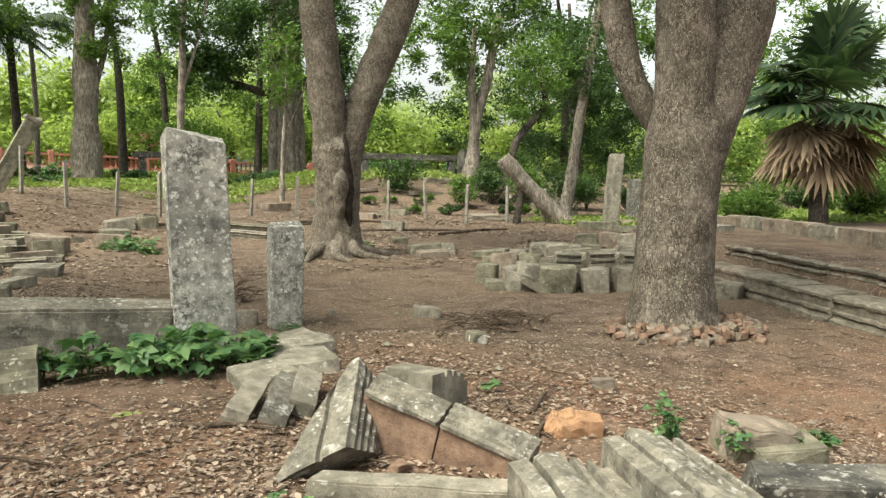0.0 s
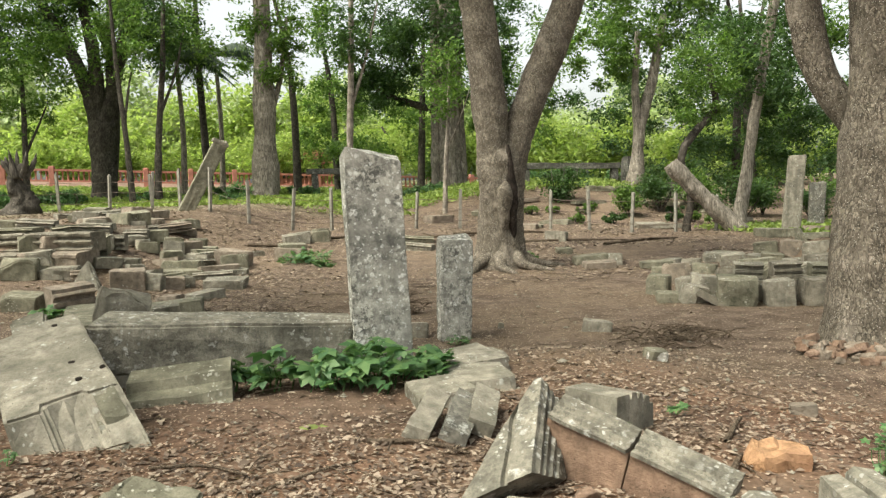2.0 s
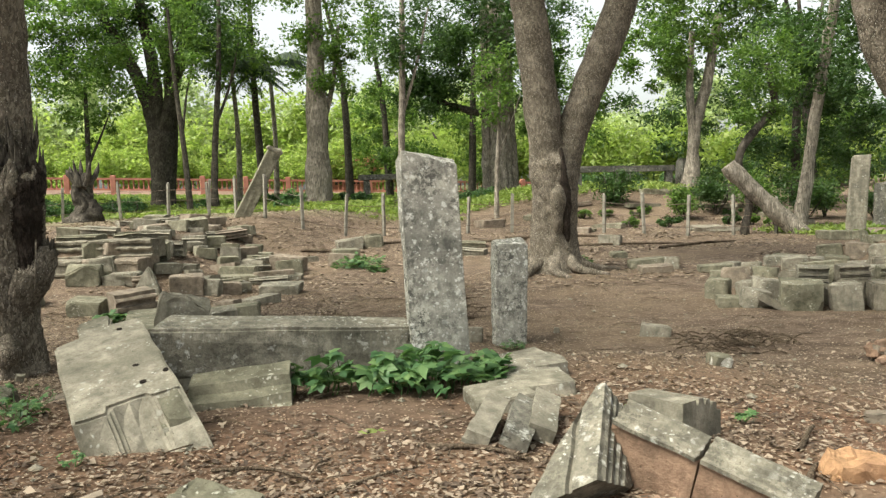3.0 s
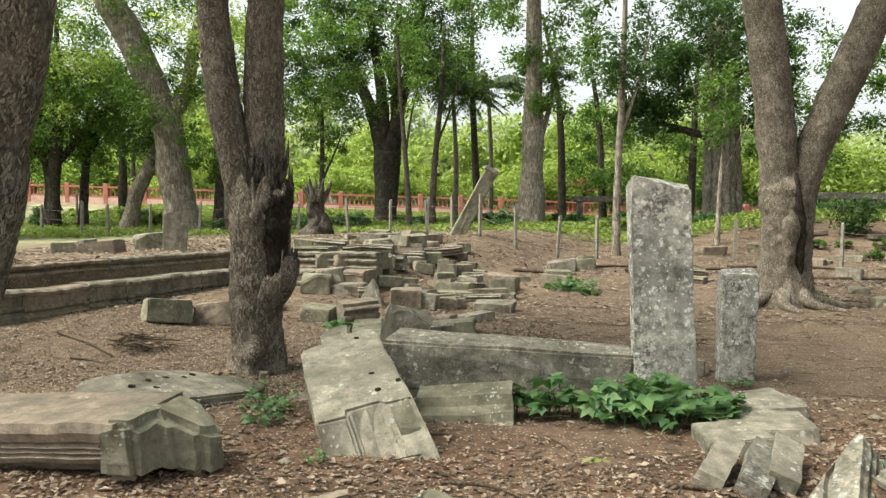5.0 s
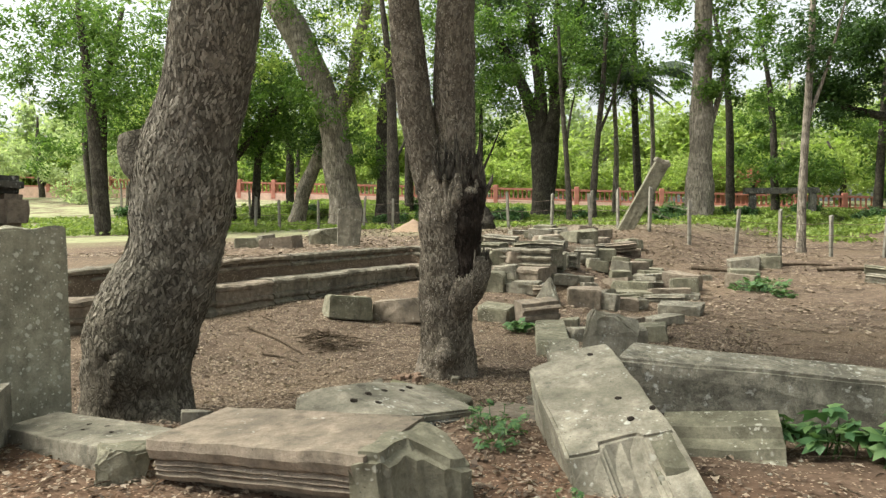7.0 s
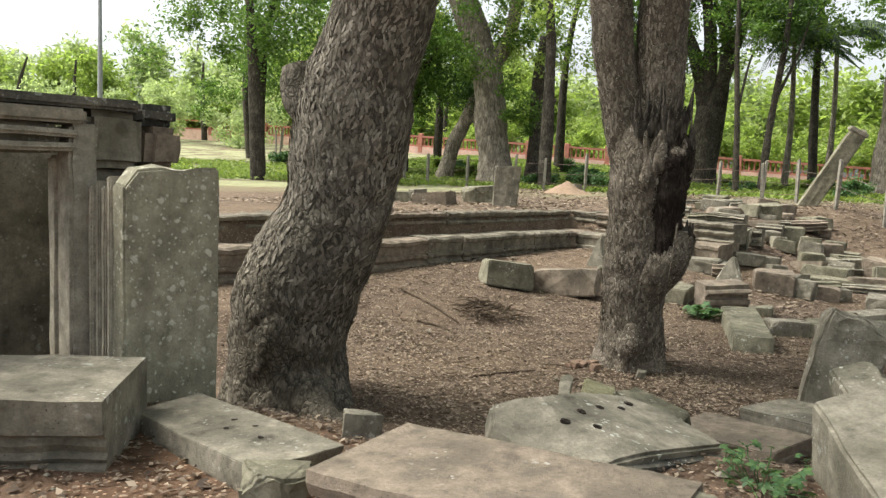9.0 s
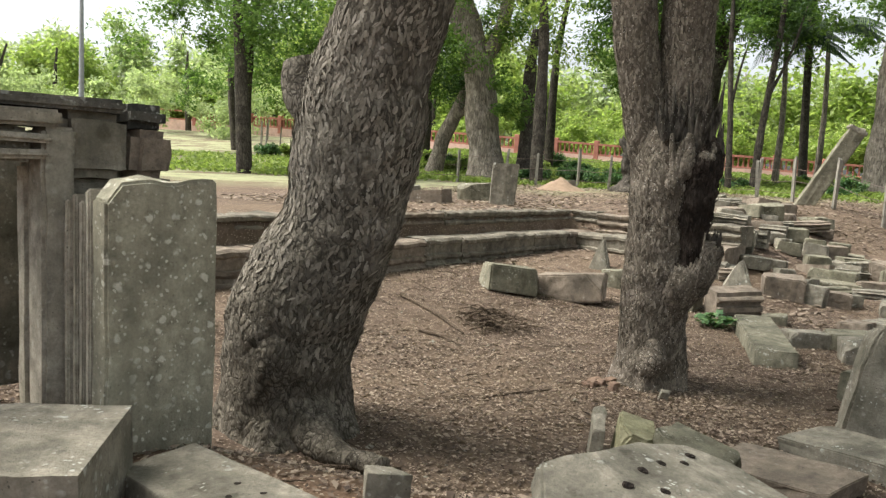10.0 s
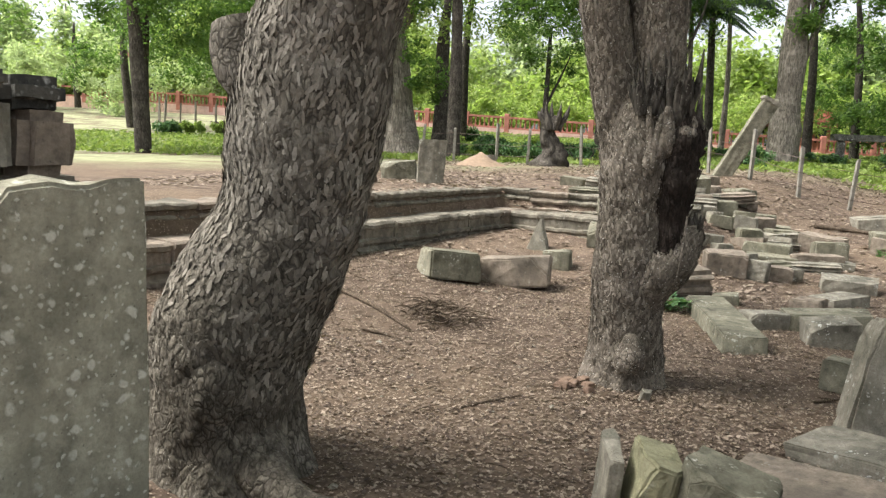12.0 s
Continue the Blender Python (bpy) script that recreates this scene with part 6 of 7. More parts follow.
# ---- red balustrade and buildings in the distance ----
def balustrade():
    b = thing("red_balustrade", "long red balustrade wall with pale pink plinth", "balustrade wall")

    def zat(x):
        return 2.3 - 0.042 * x

    def run(name, x0, x1, zl, zh, depth, mat):
        bm = bmesh.new()
        n = 12
        rows = []
        for i in range(n + 1):
            x = x0 + (x1 - x0) * i / n
            rows.append([bm.verts.new((x, 75 + dy, zat(x) + dz)) for dy, dz in ((-depth, zl), (depth, zl), (depth, zh), (-depth, zh))])
        for p, q in zip(rows, rows[1:]):
            for j in range(4):
                bm.faces.new((p[j], p[(j + 1) % 4], q[(j + 1) % 4], q[j]))
        bm.faces.new(rows[0])
        bm.faces.new(rows[-1][::-1])
        bmesh.ops.recalc_face_normals(bm, faces=bm.faces)
        part(name, bm, mat, b)

    run("plinth", -70, 32, -1.2, 0.45, 0.22, PINKWALL)
    run("lower_rail", -70, 32, 0.45, 0.62, 0.18, REDWALL)
    run("coping", -70, 32, 1.38, 1.56, 0.22, REDWALL)
    bm = bmesh.new()
    bmesh.ops.create_cone(bm, segments=8, radius1=0.10, radius2=0.06, depth=0.38, cap_ends=True, matrix=Matrix.Translation((0, 0, 0.19)))
    bmesh.ops.create_cone(bm, segments=8, radius1=0.06, radius2=0.10, depth=0.38, cap_ends=True, matrix=Matrix.Translation((0, 0, 0.57)))
    baluster = mesh_of("baluster", bm, REDWALL)
    bm = bmesh.new()
    bmesh.ops.create_cube(bm, size=1, matrix=Matrix.Translation((0, 0, 0.85)) @ Matrix.Diagonal((0.45, 0.5, 1.9, 1)))
    bmesh.ops.bevel(bm, geom=bm.edges[:], offset=0.04, segments=1, affect="EDGES")
    pier = mesh_of("pier", bm, REDWALL)
    for i in range(220):
        x = -62 + 0.42 * i
        ob = new("pier" if i % 9 == 0 else "baluster", pier if i % 9 == 0 else baluster)
        ob.parent = b
        ob.location = (x, 75, zat(x) + (0 if i % 9 == 0 else 0.62))


balustrade()


def house(x, y, z, w, d, h, wall, roof, label, roof_h=2.0, wins=3, yaw=0.0):
    t = thing("house", label, "building")
    t.matrix_world = pose(x, y, z, 0, 0, yaw)
    bm = bmesh.new()
    bmesh.ops.create_cube(bm, size=1, matrix=Matrix.Translation((0, 0, h / 2 - 1)) @ Matrix.Diagonal((w, d, h + 2, 1)))
    part("wall", bm, wall, t)
    bm = bmesh.new()
    a = [bm.verts.new(p) for p in ((-w / 2 - 0.6, -d / 2 - 0.6, h), (w / 2 + 0.6, -d / 2 - 0.6, h), (w / 2 + 0.6, d / 2 + 0.6, h), (-w / 2 - 0.6, d / 2 + 0.6, h))]
    b = [bm.verts.new(p) for p in ((-w / 2 - 0.2, 0, h + roof_h), (w / 2 + 0.2, 0, h + roof_h))]
    for q in ((a[0], a[1], b[1], b[0]), (a[2], a[3], b[0], b[1]), (a[1], a[2], b[1]), (a[3], a[0], b[0]), (a[3], a[2], a[1], a[0])):
        bm.faces.new(q)
    part("roof", bm, roof, t)
    for i in range(wins):
        bm = bmesh.new()
        bmesh.ops.create_cube(bm, size=1, matrix=Matrix.Diagonal((0.9, 0.12, 1.3, 1)))
        p = part("window", bm, GLASSDARK, t)
        p.location = (-w / 2 + w * (i + 0.5) / wins, -d / 2 - 0.02, h * 0.55)


house(8.9, 82, 2.9, 4.6, 4, 1.7, REDWALL, REDROOF, "low pavilion with red tiled roof beyond the wall", 1.6)
house(-62, 88, 4.0, 12, 8, 5.5, CREAM, REDROOF, "cream two-storey building far beyond the lawn", 2.0, 4)
house(-84, 78, 4.0, 12, 8, 3.2, WHITEWALL, WHITEWALL, "low white building far beyond the lawn", 0.5, 4, 30)
house(-90, 66, 5.0, 3.0, 3.0, 8.0, WHITEWALL, REDROOF, "narrow white gate tower with red trim", 1.2, 1, 40)


def steel_pole():
    t = thing("steel_pole", "tall grey steel lamp pole", "pole")
    z = ground_z(-44.8, 43)
    from_arrays("shaft", *limb([(-44.8, 43, z - 0.3, 0.2), (-44.8, 43, z + 5, 0.17), (-44.8, 43, z + 14, 0.1)], 12, 4, 0.0), STEEL, t, True)
    from_arrays("arm", *limb([(-44.8, 43, z + 13.8, 0.06), (-44.2, 42.6, z + 14.2, 0.05), (-43.2, 42, z + 14.3, 0.04)], 8, 4, 0.0), STEEL, t, True)
    bm = bmesh.new()
    bmesh.ops.create_cone(bm, segments=16, radius1=0.34, radius2=0.26, depth=0.12, cap_ends=True)
    p = part("foot_plate", bm, STEEL, t)
    p.location = (-44.8, 43, z + 0.02)


steel_pole()


# ---- small ruined doorways on the mound and by the lawn ----
def trilith(x, y, w, h, label, yaw=0.0, mid=False, sink=0.1):
    t = thing("ruined_doorway", label, "doorway")
    t.matrix_world = pose(x, y, ground_z(x, y) - sink, 0, 0, yaw)
    posts = [-w / 2, w / 2] + ([0.0] if mid else [])
    for i, px in enumerate(posts):
        bm = chipped(0.38, 0.4, h, 800 + i, 8, 0.03, 2)
        p = part("jamb", bm, STONE_DARK, t)
        p.location = (px, 0, 0)
    bm = chipped(w + 0.8, 0.5, 0.36, 810, 10, 0.03, 2)
    p = part("lintel", bm, STONE_DARK, t)
    p.location = (0, 0, h)


trilith(19.2, 44, 2.6, 1.0, "low dark stone doorway frame on the mound", 4)
trilith(22.4, 44, 2.6, 1.0, "second low dark stone doorway frame on the mound", -3)
trilith(8.3, 52, 3.4, 1.7, "dark stone doorway frame half buried by the lawn", 4)
standing("door_jamb", 25.0, 44.2, 0.9, 0.8, 1.9, STONE_DARK, (0, 2), 0, "thick broken jamb beside the low doorways", 27, 0.05)
solo("fallen_beam", chipped(2.6, 0.7, 0.6, 28, 10, 0.04, 2), STONE_GREEN, pose(27.5, 44, ground_z(27.5, 44), 0, 0, -4), "long mossy stone beam on the mound", "stone beam")
for i, (x, y, w, h, yaw) in enumerate(((21.5, 40.5, 2.4, 0.3, -12), (24.5, 40, 2.8, 0.28, -20), (26, 37.5, 2.2, 0.25, -25), (19, 38, 1.8, 0.2, 8), (22.5, 37.5, 2.0, 0.22, -8))):
    solo("fallen_beam", chipped(w, 0.6, h, 820 + i, 10, 0.03, 2), STONE_GREEN, pose(x, y, ground_z(x, y) - 0.04, 0, 3, yaw), "broken stone beam lying on the mound slope", "stone beam", "beams on the mound")


# ---- fences ----
def fence_line(posts, label, h=1.55, strands=(0.35, 0.8, 1.25), wire=True, mat=None):
    t = thing("wire_fence", label, "fence")
    r = random.Random(len(posts))
    tops = []
    for i, (x, y) in enumerate(posts):
        z = ground_z(x, y)
        bm = chipped(0.11, 0.11, h + 0.2 + r.uniform(-0.15, 0.15), 850 + i, 6, 0.012, 1)
        p = part("post", bm, mat or CONCRETE, t)
        m = pose(x, y, z - 0.2, r.uniform(-3, 3), r.uniform(-1, 5), r.uniform(0, 90))
        p.matrix_world = m
        tops.append((x, y, z))
    if wire:
        for a, b in zip(tops, tops[1:]):
            for s in strands:
                v, f = limb([(a[0], a[1] - 0.08, a[2] + s, 0.009), ((a[0] + b[0]) / 2, (a[1] + b[1]) / 2 - 0.08, (a[2] + b[2]) / 2 + s - 0.06, 0.009), (b[0], b[1] - 0.08, b[2] + s, 0.009)], 4, 3, 0.0)
                from_arrays("wire", v, f, WIRE, t)


fence_line([(-2.4, 38.5), (-1.1, 35.6), (0.1, 32.6), (1.5, 31.4), (3.15, 32.0), (4.8, 32.6), (6.6, 32.8), (8.3, 32.6), (10.1, 32.2), (12.0, 31.8), (13.7, 31.0), (15.0, 30.0), (16.0, 28.4), (17.8, 28.1), (19.6, 28.0)], "wire fence on pale concrete posts between court and trees")
fence_line([(-25.2, 43.1), (-22.4, 40.4), (-18.8, 37.4), (-17.4, 37.2), (-15.2, 36.8), (-13.2, 37.6), (-11.8, 37.9), (-9.8, 37.6), (-8.4, 37.4), (-6.2, 38.4), (-4.2, 38.6), (-2.4, 38.5)], "wire fence on concrete posts along the terrace lawn", 1.6)
fence_line([(-46, 66), (-42.5, 60), (-41, 58), (-39.2, 56), (-37.2, 55), (-35.5, 54.4), (-33, 53), (-30.5, 52), (-28, 51), (-25.5, 50)], "far wire fence on pale posts across the lawn", 1.9)


# ---- logs, sticks and brush piles on the ground ----
def stick(x0, y0, x1, y1, r, label="dry fallen branch lying on the ground", mat=None, name="fallen_branch", bow=0.05):
    mx, my = (x0 + x1) / 2 + bow, (y0 + y1) / 2 + bow
    v, f = limb([(x0, y0, ground_z(x0, y0) + r * 0.8, r), (mx, my, ground_z(mx, my) + r * 1.4, r * 0.85), (x1, y1, ground_z(x1, y1) + r * 0.7, r * 0.5)], 7, 5, 0.15, seed=int(abs(x0 * 13 + y0 * 7)))
    ob = from_arrays(name, v, f, mat or TWIG, None, True)
    tagged(ob, label, "branch", "fallen branches")


for a in ((-5.5, 7.35, -4.35, 8.05, 0.022), (-7.0, 13.6, -5.6, 12.6, 0.03), (-3.2, 9.2, -2.6, 9.3, 0.02), (-6.1, 12.3, -5.4, 12.0, 0.02), (2.9, 4.45, 3.3, 4.85, 0.018), (2.55, 3.95, 2.85, 4.25, 0.02), (1.0, 5.2, 1.5, 4.8, 0.016), (5.0, 27.5, 9.5, 28.5, 0.07), (9, 29.5, 13, 29.0, 0.07), (10.5, 26, 14.2, 25.5, 0.05), (3.5, 28.6, 5.8, 29.2, 0.06), (12.5, 24, 16, 25.2, 0.06), (1.2, 26.5, 3.2, 26.2, 0.06), (-1.3, 11.5, -0.7, 11.9, 0.015), (0.3, 4.6, 0.9, 4.9, 0.012), (-0.2, 5.2, 0.3, 4.9, 0.012), (-4.4, 10.1, -3.9, 10.7, 0.014), (-1.9, 8.8, -1.2, 8.9, 0.012)):
    stick(*a)


def brush_pile(x, y, w, h, n, seed, label):
    r = random.Random(seed)
    out = []
    for _ in range(n):
        a, q = r.uniform(0, 6.28), r.uniform(0, w * 0.5)
        cx, cy = x + q * math.cos(a), y + q * math.sin(a) * 0.8
        z = ground_z(cx, cy) + h * (1 - q / w) * r.random()
        b, L, e = r.uniform(0, 6.28), r.uniform(0.12, 0.4), r.uniform(-0.3, 0.5)
        out.append(limb([(cx, cy, z, 0.010), (cx + L * 0.5 * math.cos(b), cy + L * 0.5 * math.sin(b), z + e * L * 0.4 + 0.03, 0.008), (cx + L * math.cos(b + 0.3), cy + L * math.sin(b + 0.3), z + e * L * 0.6, 0.003)], 5, 3, 0.1, seed=seed))
    ob = from_arrays("brush_pile", *merge(out), TWIG, None, True)
    tagged(ob, label, "brush pile", "", "stuff")


brush_pile(-5.42, 13.2, 0.95, 0.3, 130, 5, "heap of dry brown twigs on the court floor")
brush_pile(5.9, 9.6, 1.6, 0.16, 130, 6, "low scatter of dry twigs on the bare earth")
brush_pile(3.2, 13.2, 0.8, 0.35, 60, 7, "small dead twiggy shrub on the earth")


# ---- heap of sand on the terrace ----
def sand_heap(x, y, w, h):
    bm = bmesh.new()
    bmesh.ops.create_grid(bm, x_segments=24, y_segments=24, size=w)
    for v in bm.verts:
        d = v.co.length / w
        v.co.z = h * max(0.0, 1 - d) ** 1.3 - 0.08 + 0.05 * noise.noise(v.co * 3)
    solo("sand_heap", bm, SANDHEAP, pose(x, y, ground_z(x, y)), "small heap of orange sand on the terrace", "sand heap", smooth_shade=True)


sand_heap(-9.6, 33.6, 1.3, 0.62)


# ---- creeping vine at the stele and seedlings ----
def lobed_leaves(centres, size, seed):
    """Broad five-pointed vine leaves as small fans of quads."""
    r = random.Random(seed)
    v, f = [], []
    for x, y, z in centres:
        s = size * r.uniform(0.6, 1.25)
        yaw, tilt, roll = r.uniform(0, 6.28), r.uniform(-0.7, 0.5), r.uniform(-0.6, 0.6)
        m = Euler((tilt, roll, yaw)).to_matrix()
        c = Vector((x, y, z))
        for a, L in ((-1.9, 0.55), (-0.95, 0.8), (0.0, 1.0), (0.95, 0.8), (1.9, 0.55)):
            k = len(v)
            d, o = Vector((math.sin(a), math.cos(a), 0)), Vector((math.cos(a), -math.sin(a), 0))
            v += [c, c + m @ (d * L * s * 0.5 + o * s * 0.24 + Vector((0, 0, 0.02 * s))), c + m @ (d * L * s + Vector((0, 0, -0.12 * s))), c + m @ (d * L * s * 0.5 - o * s * 0.24 + Vector((0, 0, 0.02 * s)))]
            f.append((k, k + 1, k + 2, k + 3))
    return np.array(v), np.array(f)


def vine():
    r = random.Random(12)
    t = thing("creeping_vine", "creeping vine with lobed green leaves at the foot of the stele", "plant")
    pts, stems = [], []
    for cx, cy, w, d, h, n in ((1.35, 6.55, 0.62, 0.34, 0.36, 130), (0.6, 6.72, 0.32, 0.14, 0.3, 26), (0.28, 6.74, 0.3, 0.1, 0.24, 12), (1.0, 6.6, 0.3, 0.22, 0.32, 40), (1.8, 6.45, 0.2, 0.16, 0.2, 14)):
        for _ in range(n):
            a, q = r.uniform(0, 6.28), r.random() ** 0.6
            x, y = cx + w * q * math.cos(a), cy + d * q * math.sin(a)
            z = ground_z(x, y) + 0.04 + h * (1 - 0.65 * q) * r.uniform(0.25, 1)
            pts.append((x, y, z))
            if r.random() < 0.3:
                stems.append(limb([(x, y, ground_z(x, y), 0.006), (x + 0.02, y, (z + ground_z(x, y)) / 2, 0.005), (x, y, z, 0.003)], 4, 2, 0.0))
    tagged(from_arrays("stem_bundle", *merge(stems), LEAF_DARK, t), kind="stuff")
    quads("foliage", *lobed_leaves(pts, 0.135, 13), LEAF_VINE, t)


vine()


def seedling(x, y, w, h, n, seed, size=0.05, label="small green seedling growing from bare earth"):
    r = random.Random(seed)
    t = thing("seedling", label, "plant", "seedlings")
    pts, stems = [], []
    for _ in range(n):
        a, q = r.uniform(0, 6.28), r.random() ** 0.7
        px, py = x + w * q * math.cos(a), y + w * q * math.sin(a)
        z = ground_z(x, y) + 0.02 + h * r.uniform(0.2, 1) * (1 - 0.4 * q)
        pts.append((px, py, z))
        if r.random() < 0.5:
            stems.append(limb([(x + 0.3 * (px - x), y + 0.3 * (py - y), ground_z(x, y), 0.004), (px, py, z * 0.6 + ground_z(x, y) * 0.4, 0.003), (px, py, z, 0.002)], 4, 2, 0.0))
    if stems:
        tagged(from_arrays("stem_bundle", *merge(stems), LEAF_VINE, t), kind="stuff")
    quads("foliage", *lobed_leaves(pts, size, seed), LEAF_VINE, t)


for i, a in enumerate(((2.25, 4.72, 0.16, 0.16, 60), (2.42, 5.35, 0.12, 0.1, 30), (3.3, 3.75, 0.1, 0.26, 36), (3.45, 3.4, 0.12, 0.2, 40), (3.75, 3.25, 0.12, 0.18, 36), (4.6, 3.75, 0.12, 0.09, 40), (2.95, 5.05, 0.06, 0.06, 12), (1.15, 3.72, 0.1, 0.12, 26), (-1.55, 6.55, 0.26, 0.2, 46), (-1.5, 6.2, 0.2, 0.14, 24), (-2.42, 6.35, 0.14, 0.14, 40), (-0.95, 5.45, 0.1, 0.08, 9), (2.55, 22.6, 0.75, 0.4, 160), (2.9, 21.5, 0.3, 0.2, 40), (-2.55, 15.4, 0.3, 0.2, 60), (8.0, 4.2, 0.2, 0.1, 40), (1.85, 6.95, 0.14, 0.12, 30), (3.2, 10.5, 0.2, 0.12, 40), (8.2, 21.0, 0.6, 0.3, 60), (-1.7, 5.35, 0.1, 0.1, 24))):
    seedling(*a[:5], 900 + i, 0.05 if a[1] < 12 else 0.12)


def moss_patch(x, y, w):
    bm = bmesh.new()
    bmesh.ops.create_grid(bm, x_segments=10, y_segments=8, size=w)
    for v in bm.verts:
        d = v.co.length / w
        v.co.y *= 0.6
        v.co.z = 0.02 * max(0, 1 - d) + 0.01 * noise.noise(v.co * 30) - 0.012
    solo("moss_patch", bm, LEAF_LIGHT, pose(x, y, ground_z(x, y) + 0.012), "flat yellow-green moss patch on the earth", "moss", smooth_shade=True)


moss_patch(0.72, 5.62, 0.13)


# ---- leaf litter, pebbles, grass ----
def litter():
    r = np.random.RandomState(21)
    n = 330000
    court = r.rand(n) < 0.45
    x = np.where(r.rand(n) < 0.72, r.normal(-0.3, 3.4, n), r.uniform(-10, 12, n))
    y = np.where(r.rand(n) < 0.6, 3.0 + np.abs(r.normal(0, 4.2, n)), r.uniform(1.2, 21, n))
    x, y = np.where(court, r.uniform(-9, 1.5, n), x), np.where(court, r.uniform(6.8, 17, n), y)
    keep = []
    for i in range(n):
        dens = 0.5 + 0.7 * noise.noise((x[i] * 0.55, y[i] * 0.55, 3.0))
        if x[i] > 2.6 and y[i] > 5:
            dens *= 0.9
        keep.append(r.rand() < dens)
    x, y = x[keep], y[keep]
    z = np.array([ground_z(a, b) + 0.035 * noise.noise((a * 0.9, b * 0.9, 0)) + 0.02 * noise.noise((a * 3.1, b * 3.1, 4)) for a, b in zip(x, y)])
    n = len(x)
    yaw, s = r.uniform(0, 6.28, n), r.uniform(0.009, 0.026, n) * np.where(r.rand(n) < 0.10, 1.6, 1.0)
    tilt, curl = r.normal(0, 0.35, n), r.uniform(-0.4, 0.9, n)
    d = np.stack([np.cos(yaw), np.sin(yaw), np.sin(tilt) * 0.6], 1)
    w = np.stack([-np.sin(yaw), np.cos(yaw), r.normal(0, 0.3, n)], 1)
    p = np.stack([x, y, z + 0.012 + 0.006 * r.rand(n)], 1)
    up = np.array([0, 0, 1.0])
    q = np.stack([p - d * s[:, None], p + w * (s * 0.5)[:, None] + up * (s * curl * 0.5)[:, None], p + d * s[:, None], p - w * (s * 0.5)[:, None] + up * (s * curl * 0.3)[:, None]], 1).reshape(-1, 3)
    ob = quads("leaf_litter", q, np.arange(4 * n).reshape(-1, 4), LEAF_DRY)
    tagged(ob, "dry brown fallen leaves scattered over the earth", "leaf litter", "", "stuff")


litter()


def scattered_twigs():
    r = random.Random(58)
    out = []
    for i in range(2100):
        x, y = r.uniform(-9, 9.5), 2.2 + 15 * r.random() ** 1.3
        if x > 2.5 and r.random() < 0.6:
            continue
        L, a, w = r.uniform(0.08, 0.34) * (2.2 if r.random() < 0.04 else 1), r.uniform(0, 6.28), r.uniform(0.002, 0.006)
        dx, dy, k = math.cos(a) * L / 2, math.sin(a) * L / 2, r.uniform(-0.03, 0.03)
        rise = 0.022
        out.append(limb([(x - dx, y - dy, ground_z(x - dx, y - dy) + rise, w), (x - k * dy, y + k * dx, ground_z(x, y) + rise + 0.01, w * 0.9), (x + dx, y + dy, ground_z(x + dx, y + dy) + rise, w * 0.5)], 4, 2, 0.0))
    tagged(from_arrays("twig_litter", *merge(out), TWIG, None, False), "thin dry twigs scattered over the earth", "twigs", "", "stuff")


scattered_twigs()


def far_litter():
    r = np.random.RandomState(44)
    rr = random.Random(45)
    pts = []
    while len(pts) < 62000:
        x, y = rr.uniform(-13, 28), 16 + 27 * rr.random()
        if noise.noise((x * 0.3, y * 0.3, 9)) + 0.45 > rr.random():
            pts.append((x, y, ground_z(x, y) + 0.03, 0.01))
    p = np.array(pts)[:, :3]
    n = len(p)
    yaw, sz = r.uniform(0, 6.28, n), r.uniform(0.03, 0.085, n)[:, None]
    d = np.stack([np.cos(yaw), np.sin(yaw), r.normal(0, 0.15, n)], 1) * sz
    w = np.stack([-np.sin(yaw), np.cos(yaw), r.normal(0, 0.15, n)], 1) * sz * 0.55
    v = np.stack([p - d, p + w, p + d, p - w], 1).reshape(-1, 3)
    f = np.arange(4 * n).reshape(-1, 4)
    ob = quads("leaf_litter", v, f, LEAF_DRY)
    tagged(ob, "dead brown leaves covering the slope behind the court", "leaf litter", "", "stuff")


far_litter()


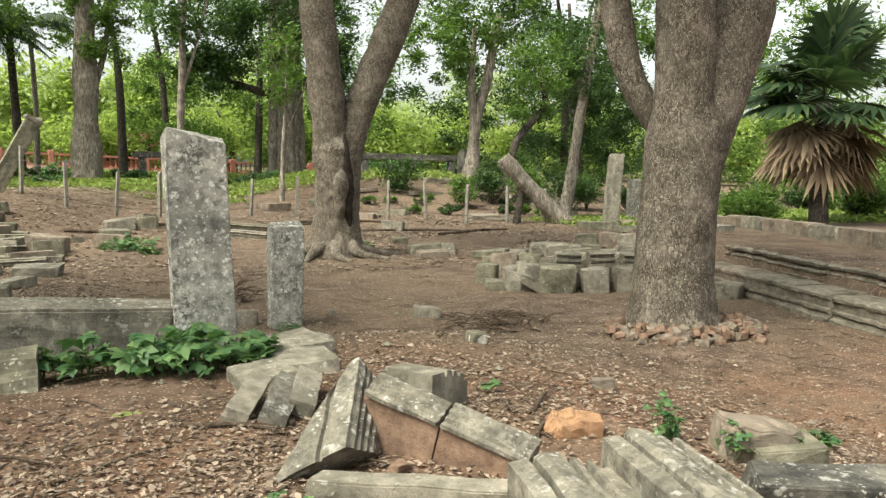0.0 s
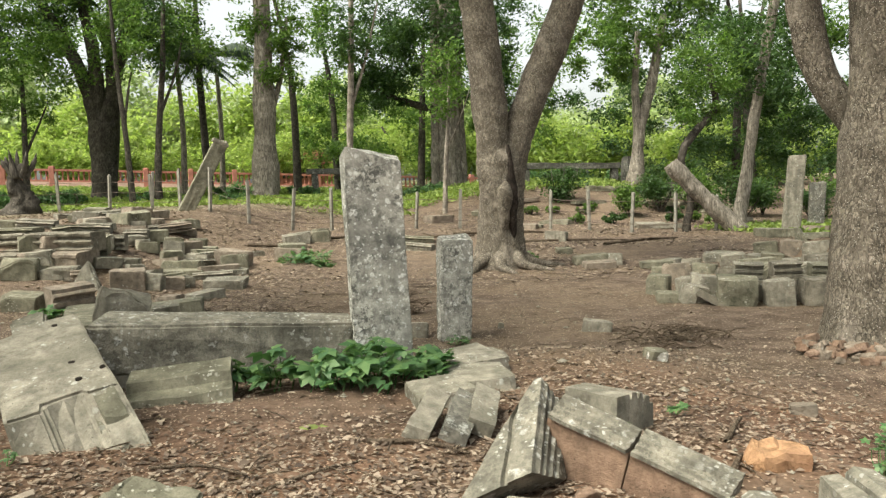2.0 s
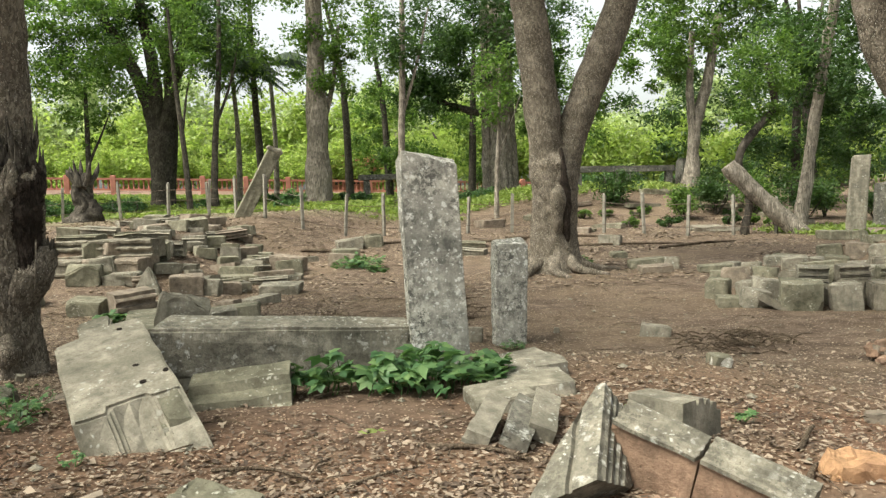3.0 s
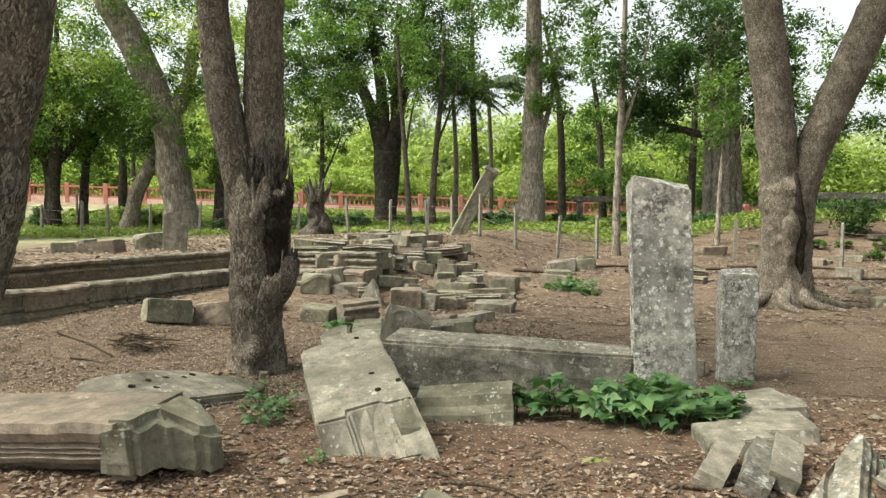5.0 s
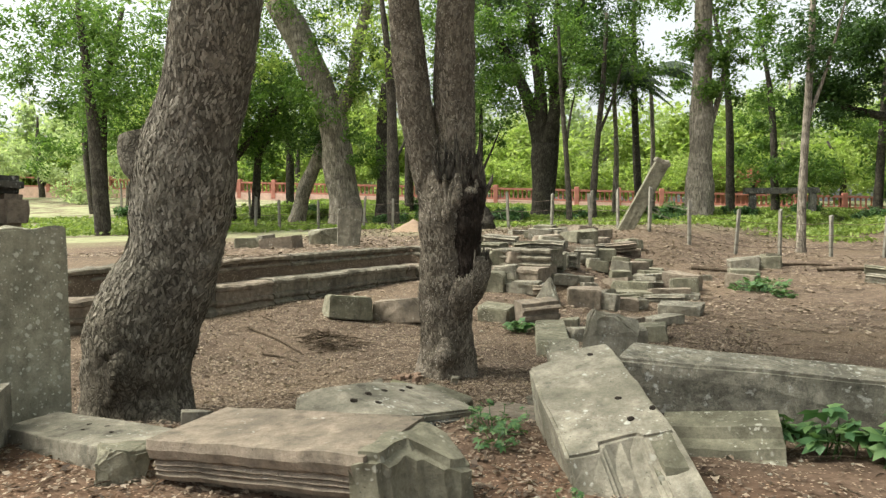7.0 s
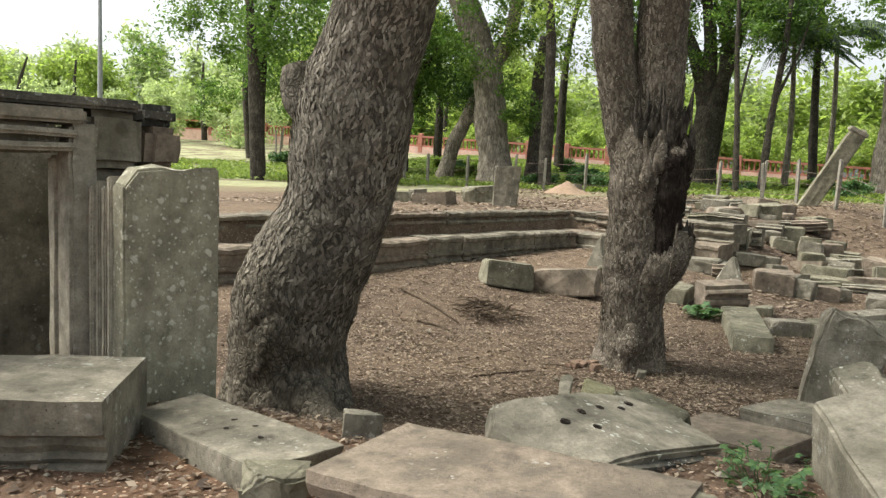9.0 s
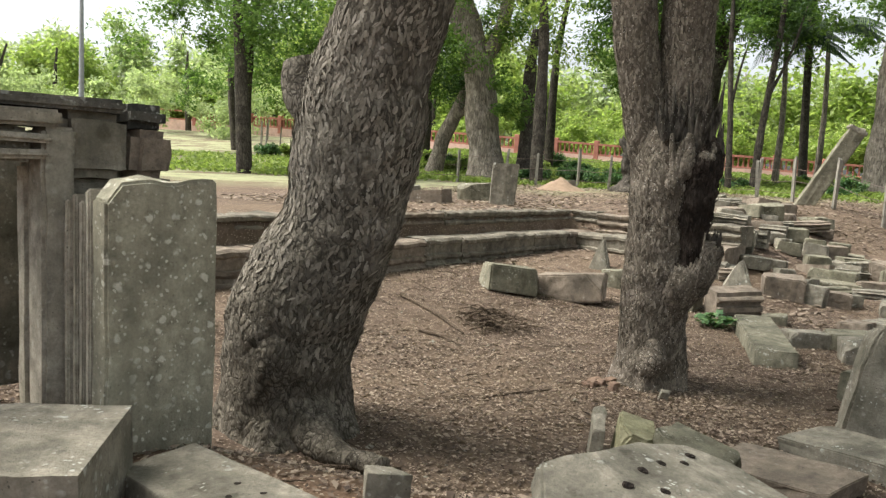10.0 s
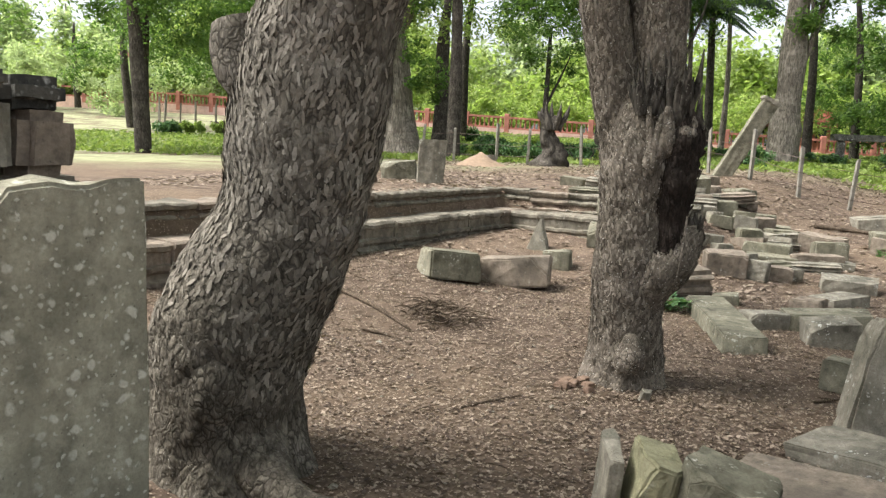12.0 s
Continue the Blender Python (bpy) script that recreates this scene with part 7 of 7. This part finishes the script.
def pebbles():
    r = random.Random(8)
    verts, faces = [], []
    ico = [(0, 0, 1), (0.9, 0, 0.2), (0.25, 0.85, 0.15), (-0.75, 0.5, 0.2), (-0.7, -0.55, 0.1), (0.3, -0.85, 0.2), (0, 0, -0.5)]
    tri = [(0, 1, 2), (0, 2, 3), (0, 3, 4), (0, 4, 5), (0, 5, 1), (6, 2, 1), (6, 3, 2), (6, 4, 3), (6, 5, 4), (6, 1, 5)]
    for _ in range(2600):
        x, y = r.uniform(-8, 10), 1.5 + 17 * r.random() ** 1.5
        s = r.uniform(0.008, 0.022) * (2.2 if r.random() < 0.06 else 1)
        z, a, o = ground_z(x, y), r.uniform(0, 6.28), len(verts)
        z += 0.035 * noise.noise((x * 0.9, y * 0.9, 0)) + 0.02 * noise.noise((x * 3.1, y * 3.1, 4))
        for px, py, pz in ico:
            px, py = px * r.uniform(0.7, 1.3), py * r.uniform(0.7, 1.3)
            verts.append((x + s * (px * math.cos(a) - py * math.sin(a)), y + s * (px * math.sin(a) + py * math.cos(a)), z + s * 0.7 * pz + 0.003))
        faces += [tuple(i + o for i in t) for t in tri]
    ob = from_arrays("pebbles", verts, faces, STONE_PALE, None, False)
    tagged(ob, "small pale stones and brick chips on the earth", "pebbles", "", "stuff")


pebbles()


def grass():
    r = np.random.RandomState(5)
    cl = []
    rr = random.Random(15)
    for _ in range(1800):
        x = rr.uniform(-40, 10)
        y = rr.uniform(40, 62) + min(0.0, 0.45 * (x + 4))
        cl.append((x, y, ground_z(x, y) + 0.12, 0.8))
    for _ in range(900):
        x = rr.uniform(20, 40)
        y = rr.uniform(14, 30)
        cl.append((x, y, ground_z(x, y) + 0.08, 0.8))
    for _ in range(6500):
        x = rr.uniform(-30, 24)
        y = rr.uniform(46 - 0.25 * x, 74)
        cl.append((x, y, ground_z(x, y) + 0.16, 0.9))
    v, f = leaf_cloud(cl, 10, 1.0, 0.24, 16, 0.16, 1.6)
    ob = quads("grass", v, f, GRASS)
    tagged(ob, "short bright green grass and weeds on the lawn", "grass", "", "stuff")


grass()
